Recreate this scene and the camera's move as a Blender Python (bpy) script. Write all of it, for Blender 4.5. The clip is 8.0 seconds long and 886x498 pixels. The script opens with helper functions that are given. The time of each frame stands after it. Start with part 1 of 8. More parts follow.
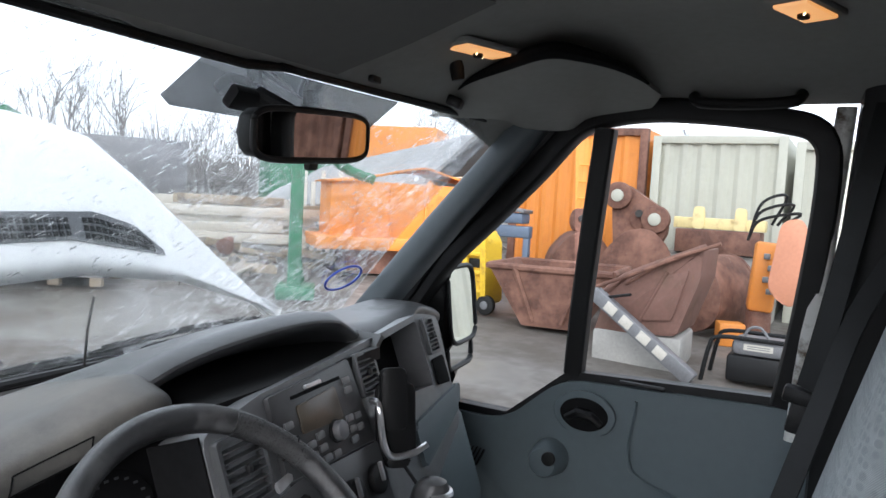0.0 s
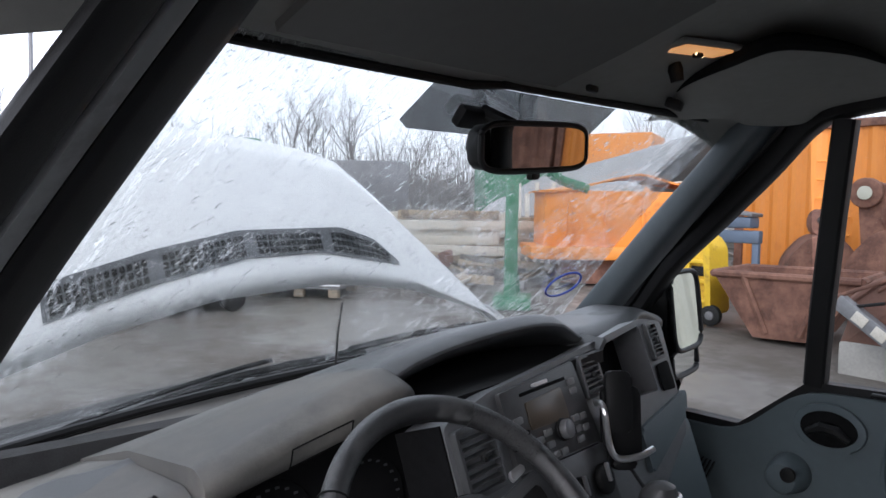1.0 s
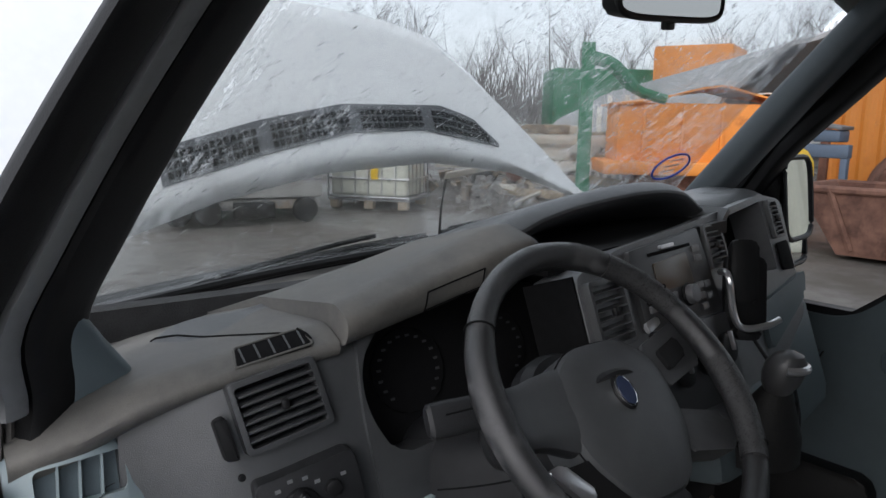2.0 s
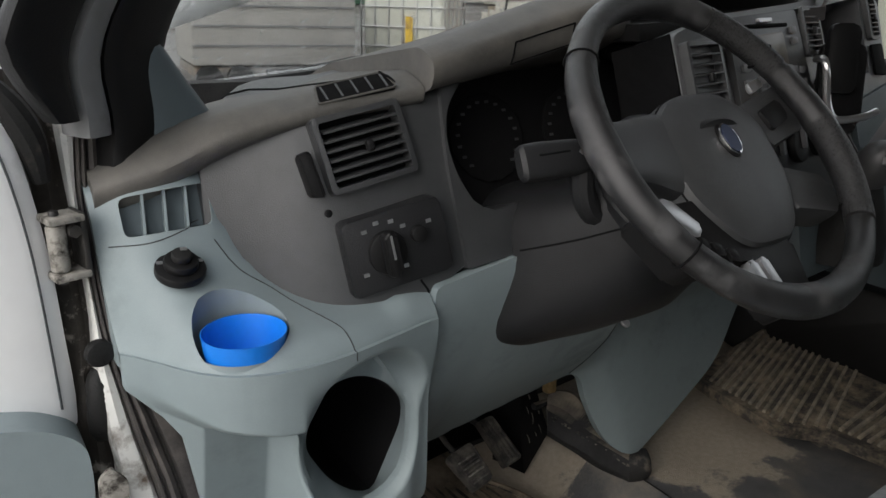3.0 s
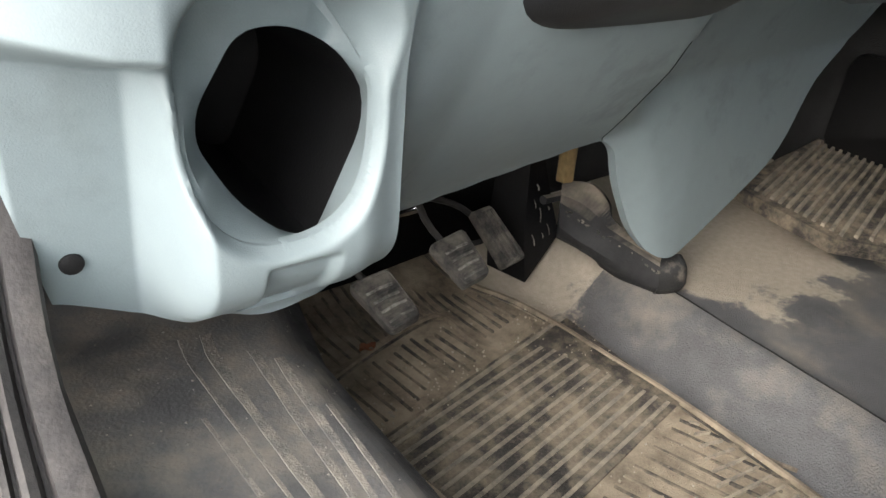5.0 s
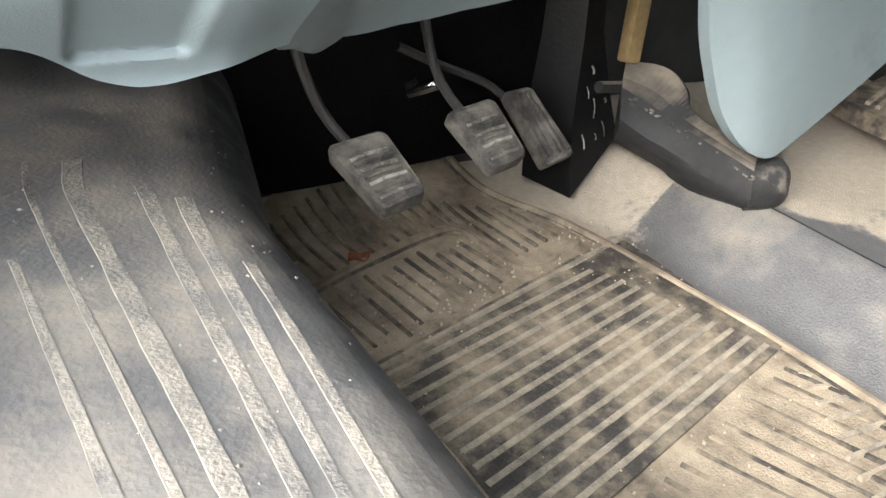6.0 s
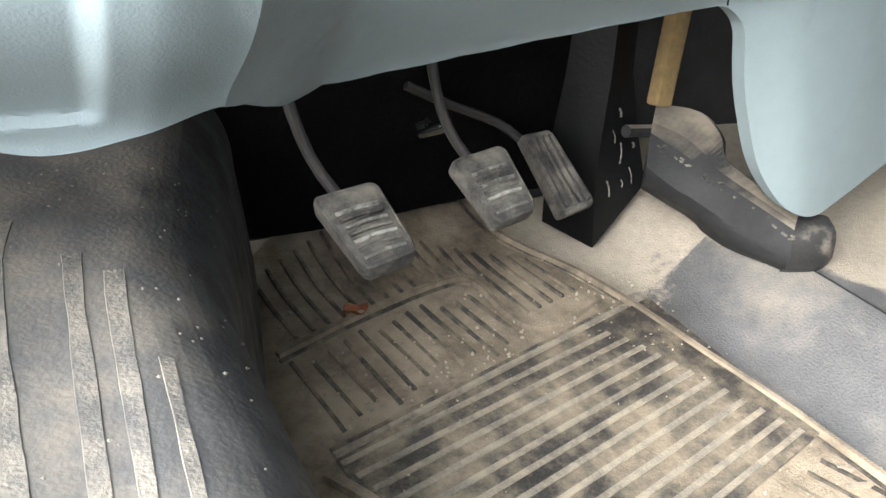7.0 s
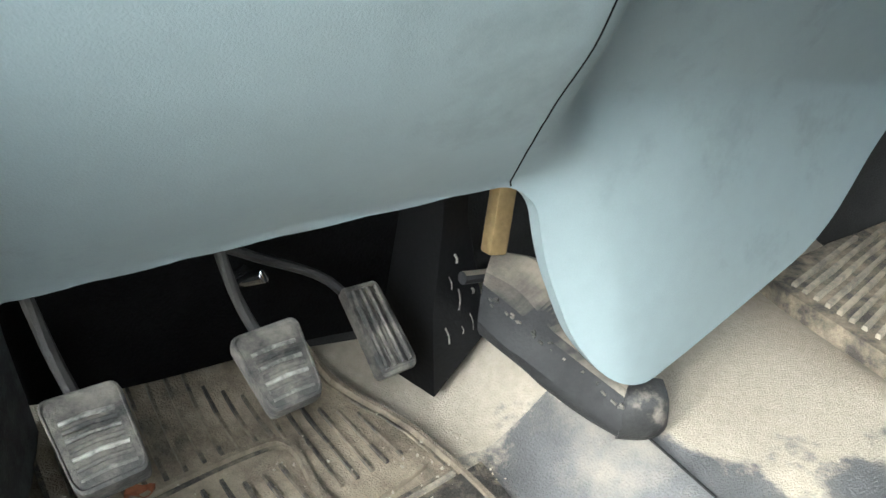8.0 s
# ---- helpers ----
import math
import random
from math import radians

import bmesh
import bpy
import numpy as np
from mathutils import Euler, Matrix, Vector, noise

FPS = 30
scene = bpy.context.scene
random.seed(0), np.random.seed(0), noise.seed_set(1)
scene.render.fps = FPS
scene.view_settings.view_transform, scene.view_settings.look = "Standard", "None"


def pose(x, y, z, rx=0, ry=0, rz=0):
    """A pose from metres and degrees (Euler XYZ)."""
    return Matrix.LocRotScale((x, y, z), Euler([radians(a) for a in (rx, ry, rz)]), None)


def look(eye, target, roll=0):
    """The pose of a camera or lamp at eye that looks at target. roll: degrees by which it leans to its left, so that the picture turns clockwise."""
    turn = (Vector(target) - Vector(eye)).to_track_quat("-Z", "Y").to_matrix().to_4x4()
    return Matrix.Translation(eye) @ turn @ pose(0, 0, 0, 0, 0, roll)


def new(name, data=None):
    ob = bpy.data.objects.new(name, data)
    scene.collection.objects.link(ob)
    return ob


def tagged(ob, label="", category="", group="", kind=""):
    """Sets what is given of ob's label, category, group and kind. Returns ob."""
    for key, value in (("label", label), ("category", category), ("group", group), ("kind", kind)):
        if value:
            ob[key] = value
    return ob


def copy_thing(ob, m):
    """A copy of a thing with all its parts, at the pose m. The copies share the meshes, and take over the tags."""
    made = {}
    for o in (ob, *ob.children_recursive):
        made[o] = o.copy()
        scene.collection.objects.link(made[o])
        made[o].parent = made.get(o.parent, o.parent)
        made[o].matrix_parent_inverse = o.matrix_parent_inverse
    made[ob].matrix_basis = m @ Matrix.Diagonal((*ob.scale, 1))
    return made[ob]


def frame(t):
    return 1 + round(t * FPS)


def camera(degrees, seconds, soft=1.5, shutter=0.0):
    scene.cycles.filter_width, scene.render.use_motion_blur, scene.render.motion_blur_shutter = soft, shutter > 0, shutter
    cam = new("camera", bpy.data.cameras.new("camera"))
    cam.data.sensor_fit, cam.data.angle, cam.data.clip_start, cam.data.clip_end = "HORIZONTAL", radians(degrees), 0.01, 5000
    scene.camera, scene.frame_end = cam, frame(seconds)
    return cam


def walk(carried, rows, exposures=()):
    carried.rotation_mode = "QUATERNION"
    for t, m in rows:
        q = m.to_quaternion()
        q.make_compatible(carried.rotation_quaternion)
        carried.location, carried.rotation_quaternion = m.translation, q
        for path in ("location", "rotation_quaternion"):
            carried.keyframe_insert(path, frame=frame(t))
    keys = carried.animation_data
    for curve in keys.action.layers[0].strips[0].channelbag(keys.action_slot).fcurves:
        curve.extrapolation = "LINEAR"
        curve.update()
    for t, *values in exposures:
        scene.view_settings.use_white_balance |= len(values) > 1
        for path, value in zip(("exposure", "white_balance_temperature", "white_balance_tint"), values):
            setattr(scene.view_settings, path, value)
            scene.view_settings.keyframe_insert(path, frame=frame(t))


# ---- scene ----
import collections

cam = camera(62.9, 8.0)
PATH = [
    (0, (-0.769, -0.505, 1.204), (0.956, 0.501, 1.082), 3.3),
    (0.5, (-0.809, -0.521, 1.199), (0.688, 0.803, 1.106), 1.9),
    (1, (-0.814, -0.525, 1.198), (0.545, 0.938, 1.084), 1.0),
    (1.2, (-0.803, -0.514, 1.203), (0.516, 0.979, 1.022), 1.2),
    (2.3, (-0.892, -0.439, 1.049), (0.292, 1.127, 0.666), 1.2),
    (2.5, (-0.897, -0.431, 1.025), (0.253, 1.143, 0.577), 1.3),
    (2.7, (-0.891, -0.429, 1.019), (0.206, 1.145, 0.452), 1.3),
    (3, (-0.912, -0.417, 0.95), (0.197, 1.116, 0.303), 1.6),
    (3.5, (-0.911, -0.405, 0.885), (0.188, 1.025, 0.018), 2.4),
    (4, (-0.895, -0.384, 0.839), (0.202, 1.002, -0.098), 3.2),
    (4.2, (-0.877, -0.367, 0.826), (0.225, 0.999, -0.135), 3.7),
    (5.3, (-0.713, -0.178, 0.584), (0.317, 1.217, -0.414), 5.5),
    (5.5, (-0.679, -0.152, 0.526), (0.332, 1.253, -0.477), 5.6),
    (6, (-0.64, -0.111, 0.438), (0.339, 1.304, -0.581), 6.0),
    (6.5, (-0.621, -0.098, 0.414), (0.282, 1.356, -0.62), 5.4),
    (7, (-0.569, -0.073, 0.444), (0.311, 1.428, -0.542), 5.9),
    (7.5, (-0.479, -0.07, 0.514), (0.451, 1.459, -0.378), 6.6),
    (8, (-0.392, -0.054, 0.529), (0.589, 1.469, -0.319), 7.2),
]
walk(cam, [(t, look(eye, target, roll)) for t, eye, target, roll in PATH], [(0.0, 1.35, 5950, 11), (0.5, 1.05, 5950, 13), (1.2, 0.75, 5900, 14), (2.5, 0.2, 6300, 10), (3.0, 0.4, 6500, 10), (3.5, 1.2, 6600, 10), (4.2, 1.9, 6700, 10), (5.3, 2.45, 6500, 10), (6.0, 3.25, 6400, 9), (6.5, 3.43, 6400, 9), (7.0, 3.45, 6250, 8), (7.5, 4.0, 5850, 3), (8.0, 3.65, 5950, 2)])

# ---- light ----
world = bpy.data.worlds.new("sky")
scene.world = world
world.use_nodes = True
wn = world.node_tree
wn.nodes.clear()
sky = wn.nodes.new("ShaderNodeTexSky")
sky.sky_type, sky.sun_disc = "NISHITA", False
sky.sun_elevation, sky.sun_rotation, sky.dust_density = radians(33), radians(-110), 4.0
cloud = wn.nodes.new("ShaderNodeMixRGB")
cloud.inputs[0].default_value = 0.8
cloud.inputs[2].default_value = (8.8, 8.95, 9.15, 1)
back = wn.nodes.new("ShaderNodeBackground")
back.inputs[1].default_value = 0.15
wout = wn.nodes.new("ShaderNodeOutputWorld")
wn.links.new(sky.outputs[0], cloud.inputs[1])
wn.links.new(cloud.outputs[0], back.inputs[0])
wn.links.new(back.outputs[0], wout.inputs[0])
sun_data = bpy.data.lights.new("sun", "SUN")
sun_data.energy, sun_data.angle, sun_data.color = 0.85, radians(45), (1.0, 0.98, 0.96)
sun = new("sun", sun_data)
sun.matrix_world = look((-8, -3, 5.5), (0, 0, 0.5))


# ---- materials ----
def material(name, color, rough=0.6, metal=0.0, grain=60.0, amount=0.12, bump=0.1, dirt=None, dirt_scale=5.0, dirt_from=0.5, dirt_to=0.65, spec=0.5, coat=0.0):
    """A surface with fine grain, broad variation, relief and, where dirt is a colour, patches of dirt."""
    m = bpy.data.materials.new(name)
    m.use_nodes = True
    nt = m.node_tree
    b = nt.nodes["Principled BSDF"]
    tc = nt.nodes.new("ShaderNodeTexCoord")
    fine, broad = nt.nodes.new("ShaderNodeTexNoise"), nt.nodes.new("ShaderNodeTexNoise")
    for n, sc, de in ((fine, grain, 4), (broad, grain * 0.06, 3)):
        n.inputs["Scale"].default_value, n.inputs["Detail"].default_value = sc, de
        nt.links.new(tc.outputs["Object"], n.inputs["Vector"])
    mix = nt.nodes.new("ShaderNodeMath")
    mix.operation = "ADD"
    nt.links.new(fine.outputs["Fac"], mix.inputs[0])
    nt.links.new(broad.outputs["Fac"], mix.inputs[1])
    ramp = nt.nodes.new("ShaderNodeMapRange")
    ramp.inputs["From Min"].default_value, ramp.inputs["From Max"].default_value = 0.6, 1.4
    ramp.inputs["To Min"].default_value, ramp.inputs["To Max"].default_value = 1 - amount, 1 + amount
    nt.links.new(mix.outputs[0], ramp.inputs["Value"])
    base = nt.nodes.new("ShaderNodeVectorMath")
    base.operation = "SCALE"
    base.inputs[0].default_value = color
    nt.links.new(ramp.outputs[0], base.inputs["Scale"])
    out = base.outputs[0]
    b.inputs["Roughness"].default_value, b.inputs["Metallic"].default_value = rough, metal
    b.inputs["Specular IOR Level"].default_value = spec
    b.inputs["Coat Weight"].default_value = coat
    if dirt:
        dn = nt.nodes.new("ShaderNodeTexNoise")
        dn.inputs["Scale"].default_value, dn.inputs["Detail"].default_value, dn.inputs["Roughness"].default_value = dirt_scale, 8, 0.68
        nt.links.new(tc.outputs["Object"], dn.inputs["Vector"])
        dr = nt.nodes.new("ShaderNodeMapRange")
        dr.inputs["From Min"].default_value, dr.inputs["From Max"].default_value = dirt_from, dirt_to
        nt.links.new(dn.outputs["Fac"], dr.inputs["Value"])
        dm = nt.nodes.new("ShaderNodeMixRGB")
        dm.inputs[2].default_value = (*dirt, 1)
        nt.links.new(dr.outputs[0], dm.inputs[0])
        nt.links.new(out, dm.inputs[1])
        out = dm.outputs[0]
        rr = nt.nodes.new("ShaderNodeMapRange")
        rr.inputs["To Min"].default_value, rr.inputs["To Max"].default_value = rough, 0.9
        nt.links.new(dr.outputs[0], rr.inputs["Value"])
        nt.links.new(rr.outputs[0], b.inputs["Roughness"])
        b.inputs["Metallic"].default_value = 0.0 if metal < 0.5 else metal * 0.6
    nt.links.new(out, b.inputs["Base Color"])
    if bump:
        bu = nt.nodes.new("ShaderNodeBump")
        bu.inputs["Strength"].default_value, bu.inputs["Distance"].default_value = bump, 0.002
        nt.links.new(fine.outputs["Fac"], bu.inputs["Height"])
        nt.links.new(bu.outputs[0], b.inputs["Normal"])
    return m


DASH = material("dash_plastic", (0.046, 0.048, 0.051), 0.42, grain=900, amount=0.2, bump=0.3, dirt=(0.09, 0.089, 0.088), dirt_scale=9, dirt_from=0.58, dirt_to=0.82, spec=0.8)
DASHTOP = material("dusty_dash_top", (0.088, 0.085, 0.079), 0.55, grain=700, amount=0.2, bump=0.3, dirt=(0.2, 0.188, 0.168), dirt_scale=6, dirt_from=0.44, dirt_to=0.8)
TRIM = material("blue_grey_trim", (0.235, 0.285, 0.298), 0.5, grain=800, amount=0.05, bump=0.14, dirt=(0.19, 0.225, 0.23), dirt_scale=9, dirt_from=0.56, dirt_to=0.8)
SHROUD = material("shroud_plastic", (0.017, 0.0175, 0.019), 0.45, grain=700, amount=0.2, bump=0.25, spec=0.35)
# Dash plastic of the centre stack, lightened for window light that hardly reaches it
STACK = material("lightened_console_plastic", (0.125, 0.128, 0.134), 0.42, grain=900, amount=0.15, bump=0.25, spec=0.6)
RADIO = material("dark_radio_plastic", (0.05, 0.05, 0.052), 0.4, grain=700, amount=0.15, bump=0.15)
BUTTON = material("grey_buttons", (0.17, 0.17, 0.175), 0.45, grain=500, amount=0.1, bump=0.1)
DOORTRIM = material("door_trim", (0.088, 0.113, 0.124), 0.55, grain=800, amount=0.06, bump=0.15)
BLACK = material("black_plastic", (0.008, 0.008, 0.0085), 0.5, grain=500, amount=0.25, bump=0.15, spec=0.3)
VOID = material("dark_hollow", (0.008, 0.008, 0.0085), 0.9, grain=80, amount=0.3, bump=0.2, spec=0.1)
RUBBER = material("black_rubber", (0.016, 0.016, 0.016), 0.6, grain=300, amount=0.25, bump=0.3, dirt=(0.10, 0.088, 0.075), dirt_scale=14, dirt_from=0.62, dirt_to=0.85, spec=0.25)
LEATHER = material("worn_wheel_leather", (0.02, 0.02, 0.021), 0.34, grain=1200, amount=0.3, bump=0.35, dirt=(0.075, 0.075, 0.077), dirt_scale=24, dirt_from=0.52, dirt_to=0.64, spec=0.7)
MAT = material("muddy_rubber_mat", (0.12, 0.098, 0.072), 0.6, grain=420, amount=0.5, bump=1.0, dirt=(0.43, 0.355, 0.262), dirt_scale=15, dirt_from=0.33, dirt_to=0.60)
MATDARK = material("dark_mat_panel", (0.05, 0.045, 0.04), 0.6, grain=420, amount=0.6, bump=1.0, dirt=(0.34, 0.283, 0.208), dirt_scale=21, dirt_from=0.42, dirt_to=0.64)
MATRIB = material("mat_rib", (0.25, 0.225, 0.185), 0.75, grain=420, amount=0.4, bump=0.8, dirt=(0.44, 0.372, 0.285), dirt_scale=40, dirt_from=0.42, dirt_to=0.6)
STEPMAT = material("arch_mat", (0.115, 0.113, 0.112), 0.45, grain=300, amount=0.16, bump=0.35, dirt=(0.25, 0.222, 0.183), dirt_scale=19, dirt_from=0.42, dirt_to=0.70)
STEPRIB = material("arch_mat_rib", (0.255, 0.232, 0.198), 0.85, grain=420, amount=0.2, bump=0.6, dirt=(0.13, 0.124, 0.116), dirt_scale=26, dirt_from=0.44, dirt_to=0.62)
SAND = material("sandy_floor", (0.5, 0.44, 0.35), 0.9, grain=160, amount=0.2, bump=0.6, dirt=(0.2, 0.19, 0.18), dirt_scale=5, dirt_from=0.54, dirt_to=0.72)
CARPET = material("dark_carpet", (0.032, 0.032, 0.033), 0.95, grain=400, amount=0.4, bump=0.8)
# Firewall felt, coloured near-black for the deep shade behind the pedals
FELT = material("shade_dark_felt", (0.004, 0.004, 0.0042), 0.95, grain=300, amount=0.5, bump=0.8, spec=0.15)
LINING = material("headlining", (0.245, 0.241, 0.226), 0.95, grain=900, amount=0.08, bump=0.3)
VISOR = material("visor_vinyl", (0.125, 0.123, 0.115), 0.85, grain=700, amount=0.06, bump=0.2)
WHITE = material("white_paint", (0.78, 0.79, 0.79), 0.25, grain=40, amount=0.04, bump=0.02, dirt=(0.4, 0.39, 0.36), dirt_scale=7, dirt_from=0.62, dirt_to=0.85, coat=0.6)
SILL = material("grubby_white_sill", (0.68, 0.68, 0.65), 0.4, grain=60, amount=0.06, bump=0.1, dirt=(0.12, 0.09, 0.065), dirt_scale=13, dirt_from=0.5, dirt_to=0.64)
# White body paint of the pillar flange, greyed here for its shade
FLANGE = material("shaded_white_flange", (0.18, 0.184, 0.188), 0.45, grain=80, amount=0.1, bump=0.1, dirt=(0.12, 0.12, 0.12), dirt_scale=9, dirt_from=0.55, dirt_to=0.75)
SILVER = material("silver_trim", (0.55, 0.55, 0.56), 0.32, 0.85, grain=300, amount=0.06, bump=0.05)
CHROME = material("chrome", (0.75, 0.75, 0.76), 0.12, 1.0, grain=100, amount=0.03, bump=0.0)
BLUE = material("blue_plastic", (0.01, 0.21, 0.8), 0.35, grain=200, amount=0.06, bump=0.05)
STEEL = material("worn_pedal_steel", (0.022, 0.021, 0.02), 0.5, 0.3, grain=250, amount=0.3, bump=0.5, dirt=(0.06, 0.055, 0.048), dirt_scale=20, dirt_from=0.48, dirt_to=0.7)
PADMAT = material("dusty_pedal_rubber", (0.045, 0.043, 0.04), 0.7, grain=300, amount=0.3, bump=0.6, dirt=(0.21, 0.19, 0.162), dirt_scale=30, dirt_from=0.42, dirt_to=0.66)
ORANGE = material("orange_paint", (0.66, 0.235, 0.035), 0.5, grain=20, amount=0.08, bump=0.1, dirt=(0.3, 0.1, 0.03), dirt_scale=1.6, dirt_from=0.6, dirt_to=0.75)
CREAM = material("weathered_cream_paint", (0.46, 0.46, 0.39), 0.6, grain=20, amount=0.08, bump=0.1, dirt=(0.2, 0.09, 0.04), dirt_scale=3.2, dirt_from=0.66, dirt_to=0.72)
RUST = material("rusty_steel", (0.12, 0.055, 0.038), 0.75, 0.1, grain=30, amount=0.35, bump=0.5, dirt=(0.27, 0.14, 0.1), dirt_scale=3, dirt_from=0.42, dirt_to=0.66)
PINK = material("faded_red_skip", (0.17, 0.088, 0.068), 0.7, grain=30, amount=0.2, bump=0.3, dirt=(0.13, 0.08, 0.055), dirt_scale=3, dirt_from=0.5, dirt_to=0.7)
YELLOW = material("yellow_paint", (0.8, 0.52, 0.03), 0.5, grain=25, amount=0.12, bump=0.1, dirt=(0.25, 0.14, 0.05), dirt_scale=5, dirt_from=0.56, dirt_to=0.7)
STEELBLUE = material("blue_grey_steel", (0.14, 0.18, 0.25), 0.55, 0.3, grain=40, amount=0.15, bump=0.1)
GREY = material("grey_steel", (0.2, 0.2, 0.21), 0.5, 0.4, grain=40, amount=0.2, bump=0.2)
GREEN = material("green_paint", (0.03, 0.16, 0.08), 0.5, grain=40, amount=0.2, bump=0.2, dirt=(0.1, 0.07, 0.04), dirt_scale=5, dirt_from=0.58, dirt_to=0.7)
WOOD = material("weathered_timber", (0.33, 0.27, 0.2), 0.85, grain=50, amount=0.3, bump=0.4, dirt=(0.15, 0.13, 0.11), dirt_scale=4)
PALE = material("pale_timber", (0.55, 0.52, 0.46), 0.85, grain=50, amount=0.15, bump=0.3)
# Bark paled towards grey to suggest mist in front of the distant trees
BARK = material("mist_paled_bark", (0.19, 0.18, 0.175), 0.9, grain=20, amount=0.3, bump=0.4)
CONCRETE = material("concrete", (0.33, 0.32, 0.3), 0.9, grain=40, amount=0.2, bump=0.4)
DEBRIS = material("scrap", (0.2, 0.19, 0.18), 0.85, grain=25, amount=0.5, bump=0.4, dirt=(0.3, 0.22, 0.15), dirt_scale=3)
TARP = material("grey_sheeting", (0.3, 0.3, 0.3), 0.8, grain=20, amount=0.15, bump=0.2)
GROUND = material("wet_yard", (0.14, 0.13, 0.118), 0.42, grain=6, amount=0.3, bump=0.5, dirt=(0.09, 0.075, 0.062), dirt_scale=0.55, dirt_from=0.46, dirt_to=0.62)
GRIME = material("oily_grime", (0.028, 0.024, 0.02), 0.5, grain=120, amount=0.5, bump=0.8, dirt=(0.30, 0.28, 0.25), dirt_scale=38, dirt_from=0.58, dirt_to=0.66)
HINGE = material("dirty_hinge_paint", (0.30, 0.285, 0.255), 0.55, grain=120, amount=0.4, bump=0.6, dirt=(0.035, 0.03, 0.025), dirt_scale=45, dirt_from=0.46, dirt_to=0.6)
STICKY = material("yellow_sticker", (0.85, 0.5, 0.02), 0.5, grain=200, amount=0.05, bump=0.0)
TANK = material("milky_tank", (0.62, 0.62, 0.54), 0.5, grain=12, amount=0.1, bump=0.05)
TREAD = material("worn_tread", (0.12, 0.113, 0.102), 0.7, grain=300, amount=0.3, bump=0.5, dirt=(0.42, 0.4, 0.35), dirt_scale=35, dirt_from=0.45, dirt_to=0.6)
PILLAR = material("pillar_grey", (0.06, 0.073, 0.082), 0.5, grain=700, amount=0.1, bump=0.15)
GAITER = material("glossy_black_gaiter", (0.006, 0.006, 0.0065), 0.35, grain=200, amount=0.3, bump=0.3, spec=0.3)
DUCT = material("scuffed_duct", (0.022, 0.022, 0.022), 0.5, grain=300, amount=0.3, bump=0.4, dirt=(0.17, 0.15, 0.125), dirt_scale=26, dirt_from=0.52, dirt_to=0.68)
SEALRUB = material("dusty_seal_rubber", (0.055, 0.051, 0.05), 0.6, grain=300, amount=0.25, bump=0.3, dirt=(0.13, 0.118, 0.108), dirt_scale=16, dirt_from=0.45, dirt_to=0.7, spec=0.3)
SEAM = material("seam_shadow_gap", (0.05, 0.055, 0.058), 0.8, grain=200, amount=0.2, bump=0.1)
SCREEN = material("dim_display", (0.10, 0.078, 0.055), 0.35, grain=300, amount=0.15, bump=0.05)
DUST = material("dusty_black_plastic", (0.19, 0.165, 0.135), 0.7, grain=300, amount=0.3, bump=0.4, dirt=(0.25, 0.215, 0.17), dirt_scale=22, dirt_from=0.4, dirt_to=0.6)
PERF = material("perforated_leather", (0.032, 0.032, 0.033), 0.45, grain=1500, amount=0.5, bump=0.5, dirt=(0.004, 0.004, 0.004), dirt_scale=520, dirt_from=0.55, dirt_to=0.6)
FOREST = material("far_wood", (0.2, 0.19, 0.185), 1.0, grain=1.5, amount=0.3, bump=0.2)


def darken_steep_sides(m, side_color):
    """The flat parts of a surface keep their dusty colour; its steep sides turn to the given darker colour."""
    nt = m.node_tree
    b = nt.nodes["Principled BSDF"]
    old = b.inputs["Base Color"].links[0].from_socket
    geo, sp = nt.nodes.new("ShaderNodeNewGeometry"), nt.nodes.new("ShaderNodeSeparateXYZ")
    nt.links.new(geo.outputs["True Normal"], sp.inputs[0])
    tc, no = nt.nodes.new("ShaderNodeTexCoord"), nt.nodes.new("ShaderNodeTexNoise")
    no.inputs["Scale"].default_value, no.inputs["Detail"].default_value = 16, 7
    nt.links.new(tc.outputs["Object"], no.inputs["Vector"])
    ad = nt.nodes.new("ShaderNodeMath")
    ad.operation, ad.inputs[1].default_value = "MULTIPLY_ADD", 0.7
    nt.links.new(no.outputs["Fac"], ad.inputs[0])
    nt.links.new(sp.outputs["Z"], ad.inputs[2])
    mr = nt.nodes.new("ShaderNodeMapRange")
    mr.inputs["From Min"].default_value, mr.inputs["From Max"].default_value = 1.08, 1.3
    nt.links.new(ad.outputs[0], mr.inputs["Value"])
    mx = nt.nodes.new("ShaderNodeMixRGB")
    mx.inputs[1].default_value = (*side_color, 1)
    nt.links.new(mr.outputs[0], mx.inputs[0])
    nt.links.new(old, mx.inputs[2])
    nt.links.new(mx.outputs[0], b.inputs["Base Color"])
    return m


darken_steep_sides(DUST, (0.02, 0.02, 0.021))
# The arch cover's steep side is darkened both as dust-free rubber and as shade
darken_steep_sides(STEPMAT, (0.05, 0.05, 0.052))


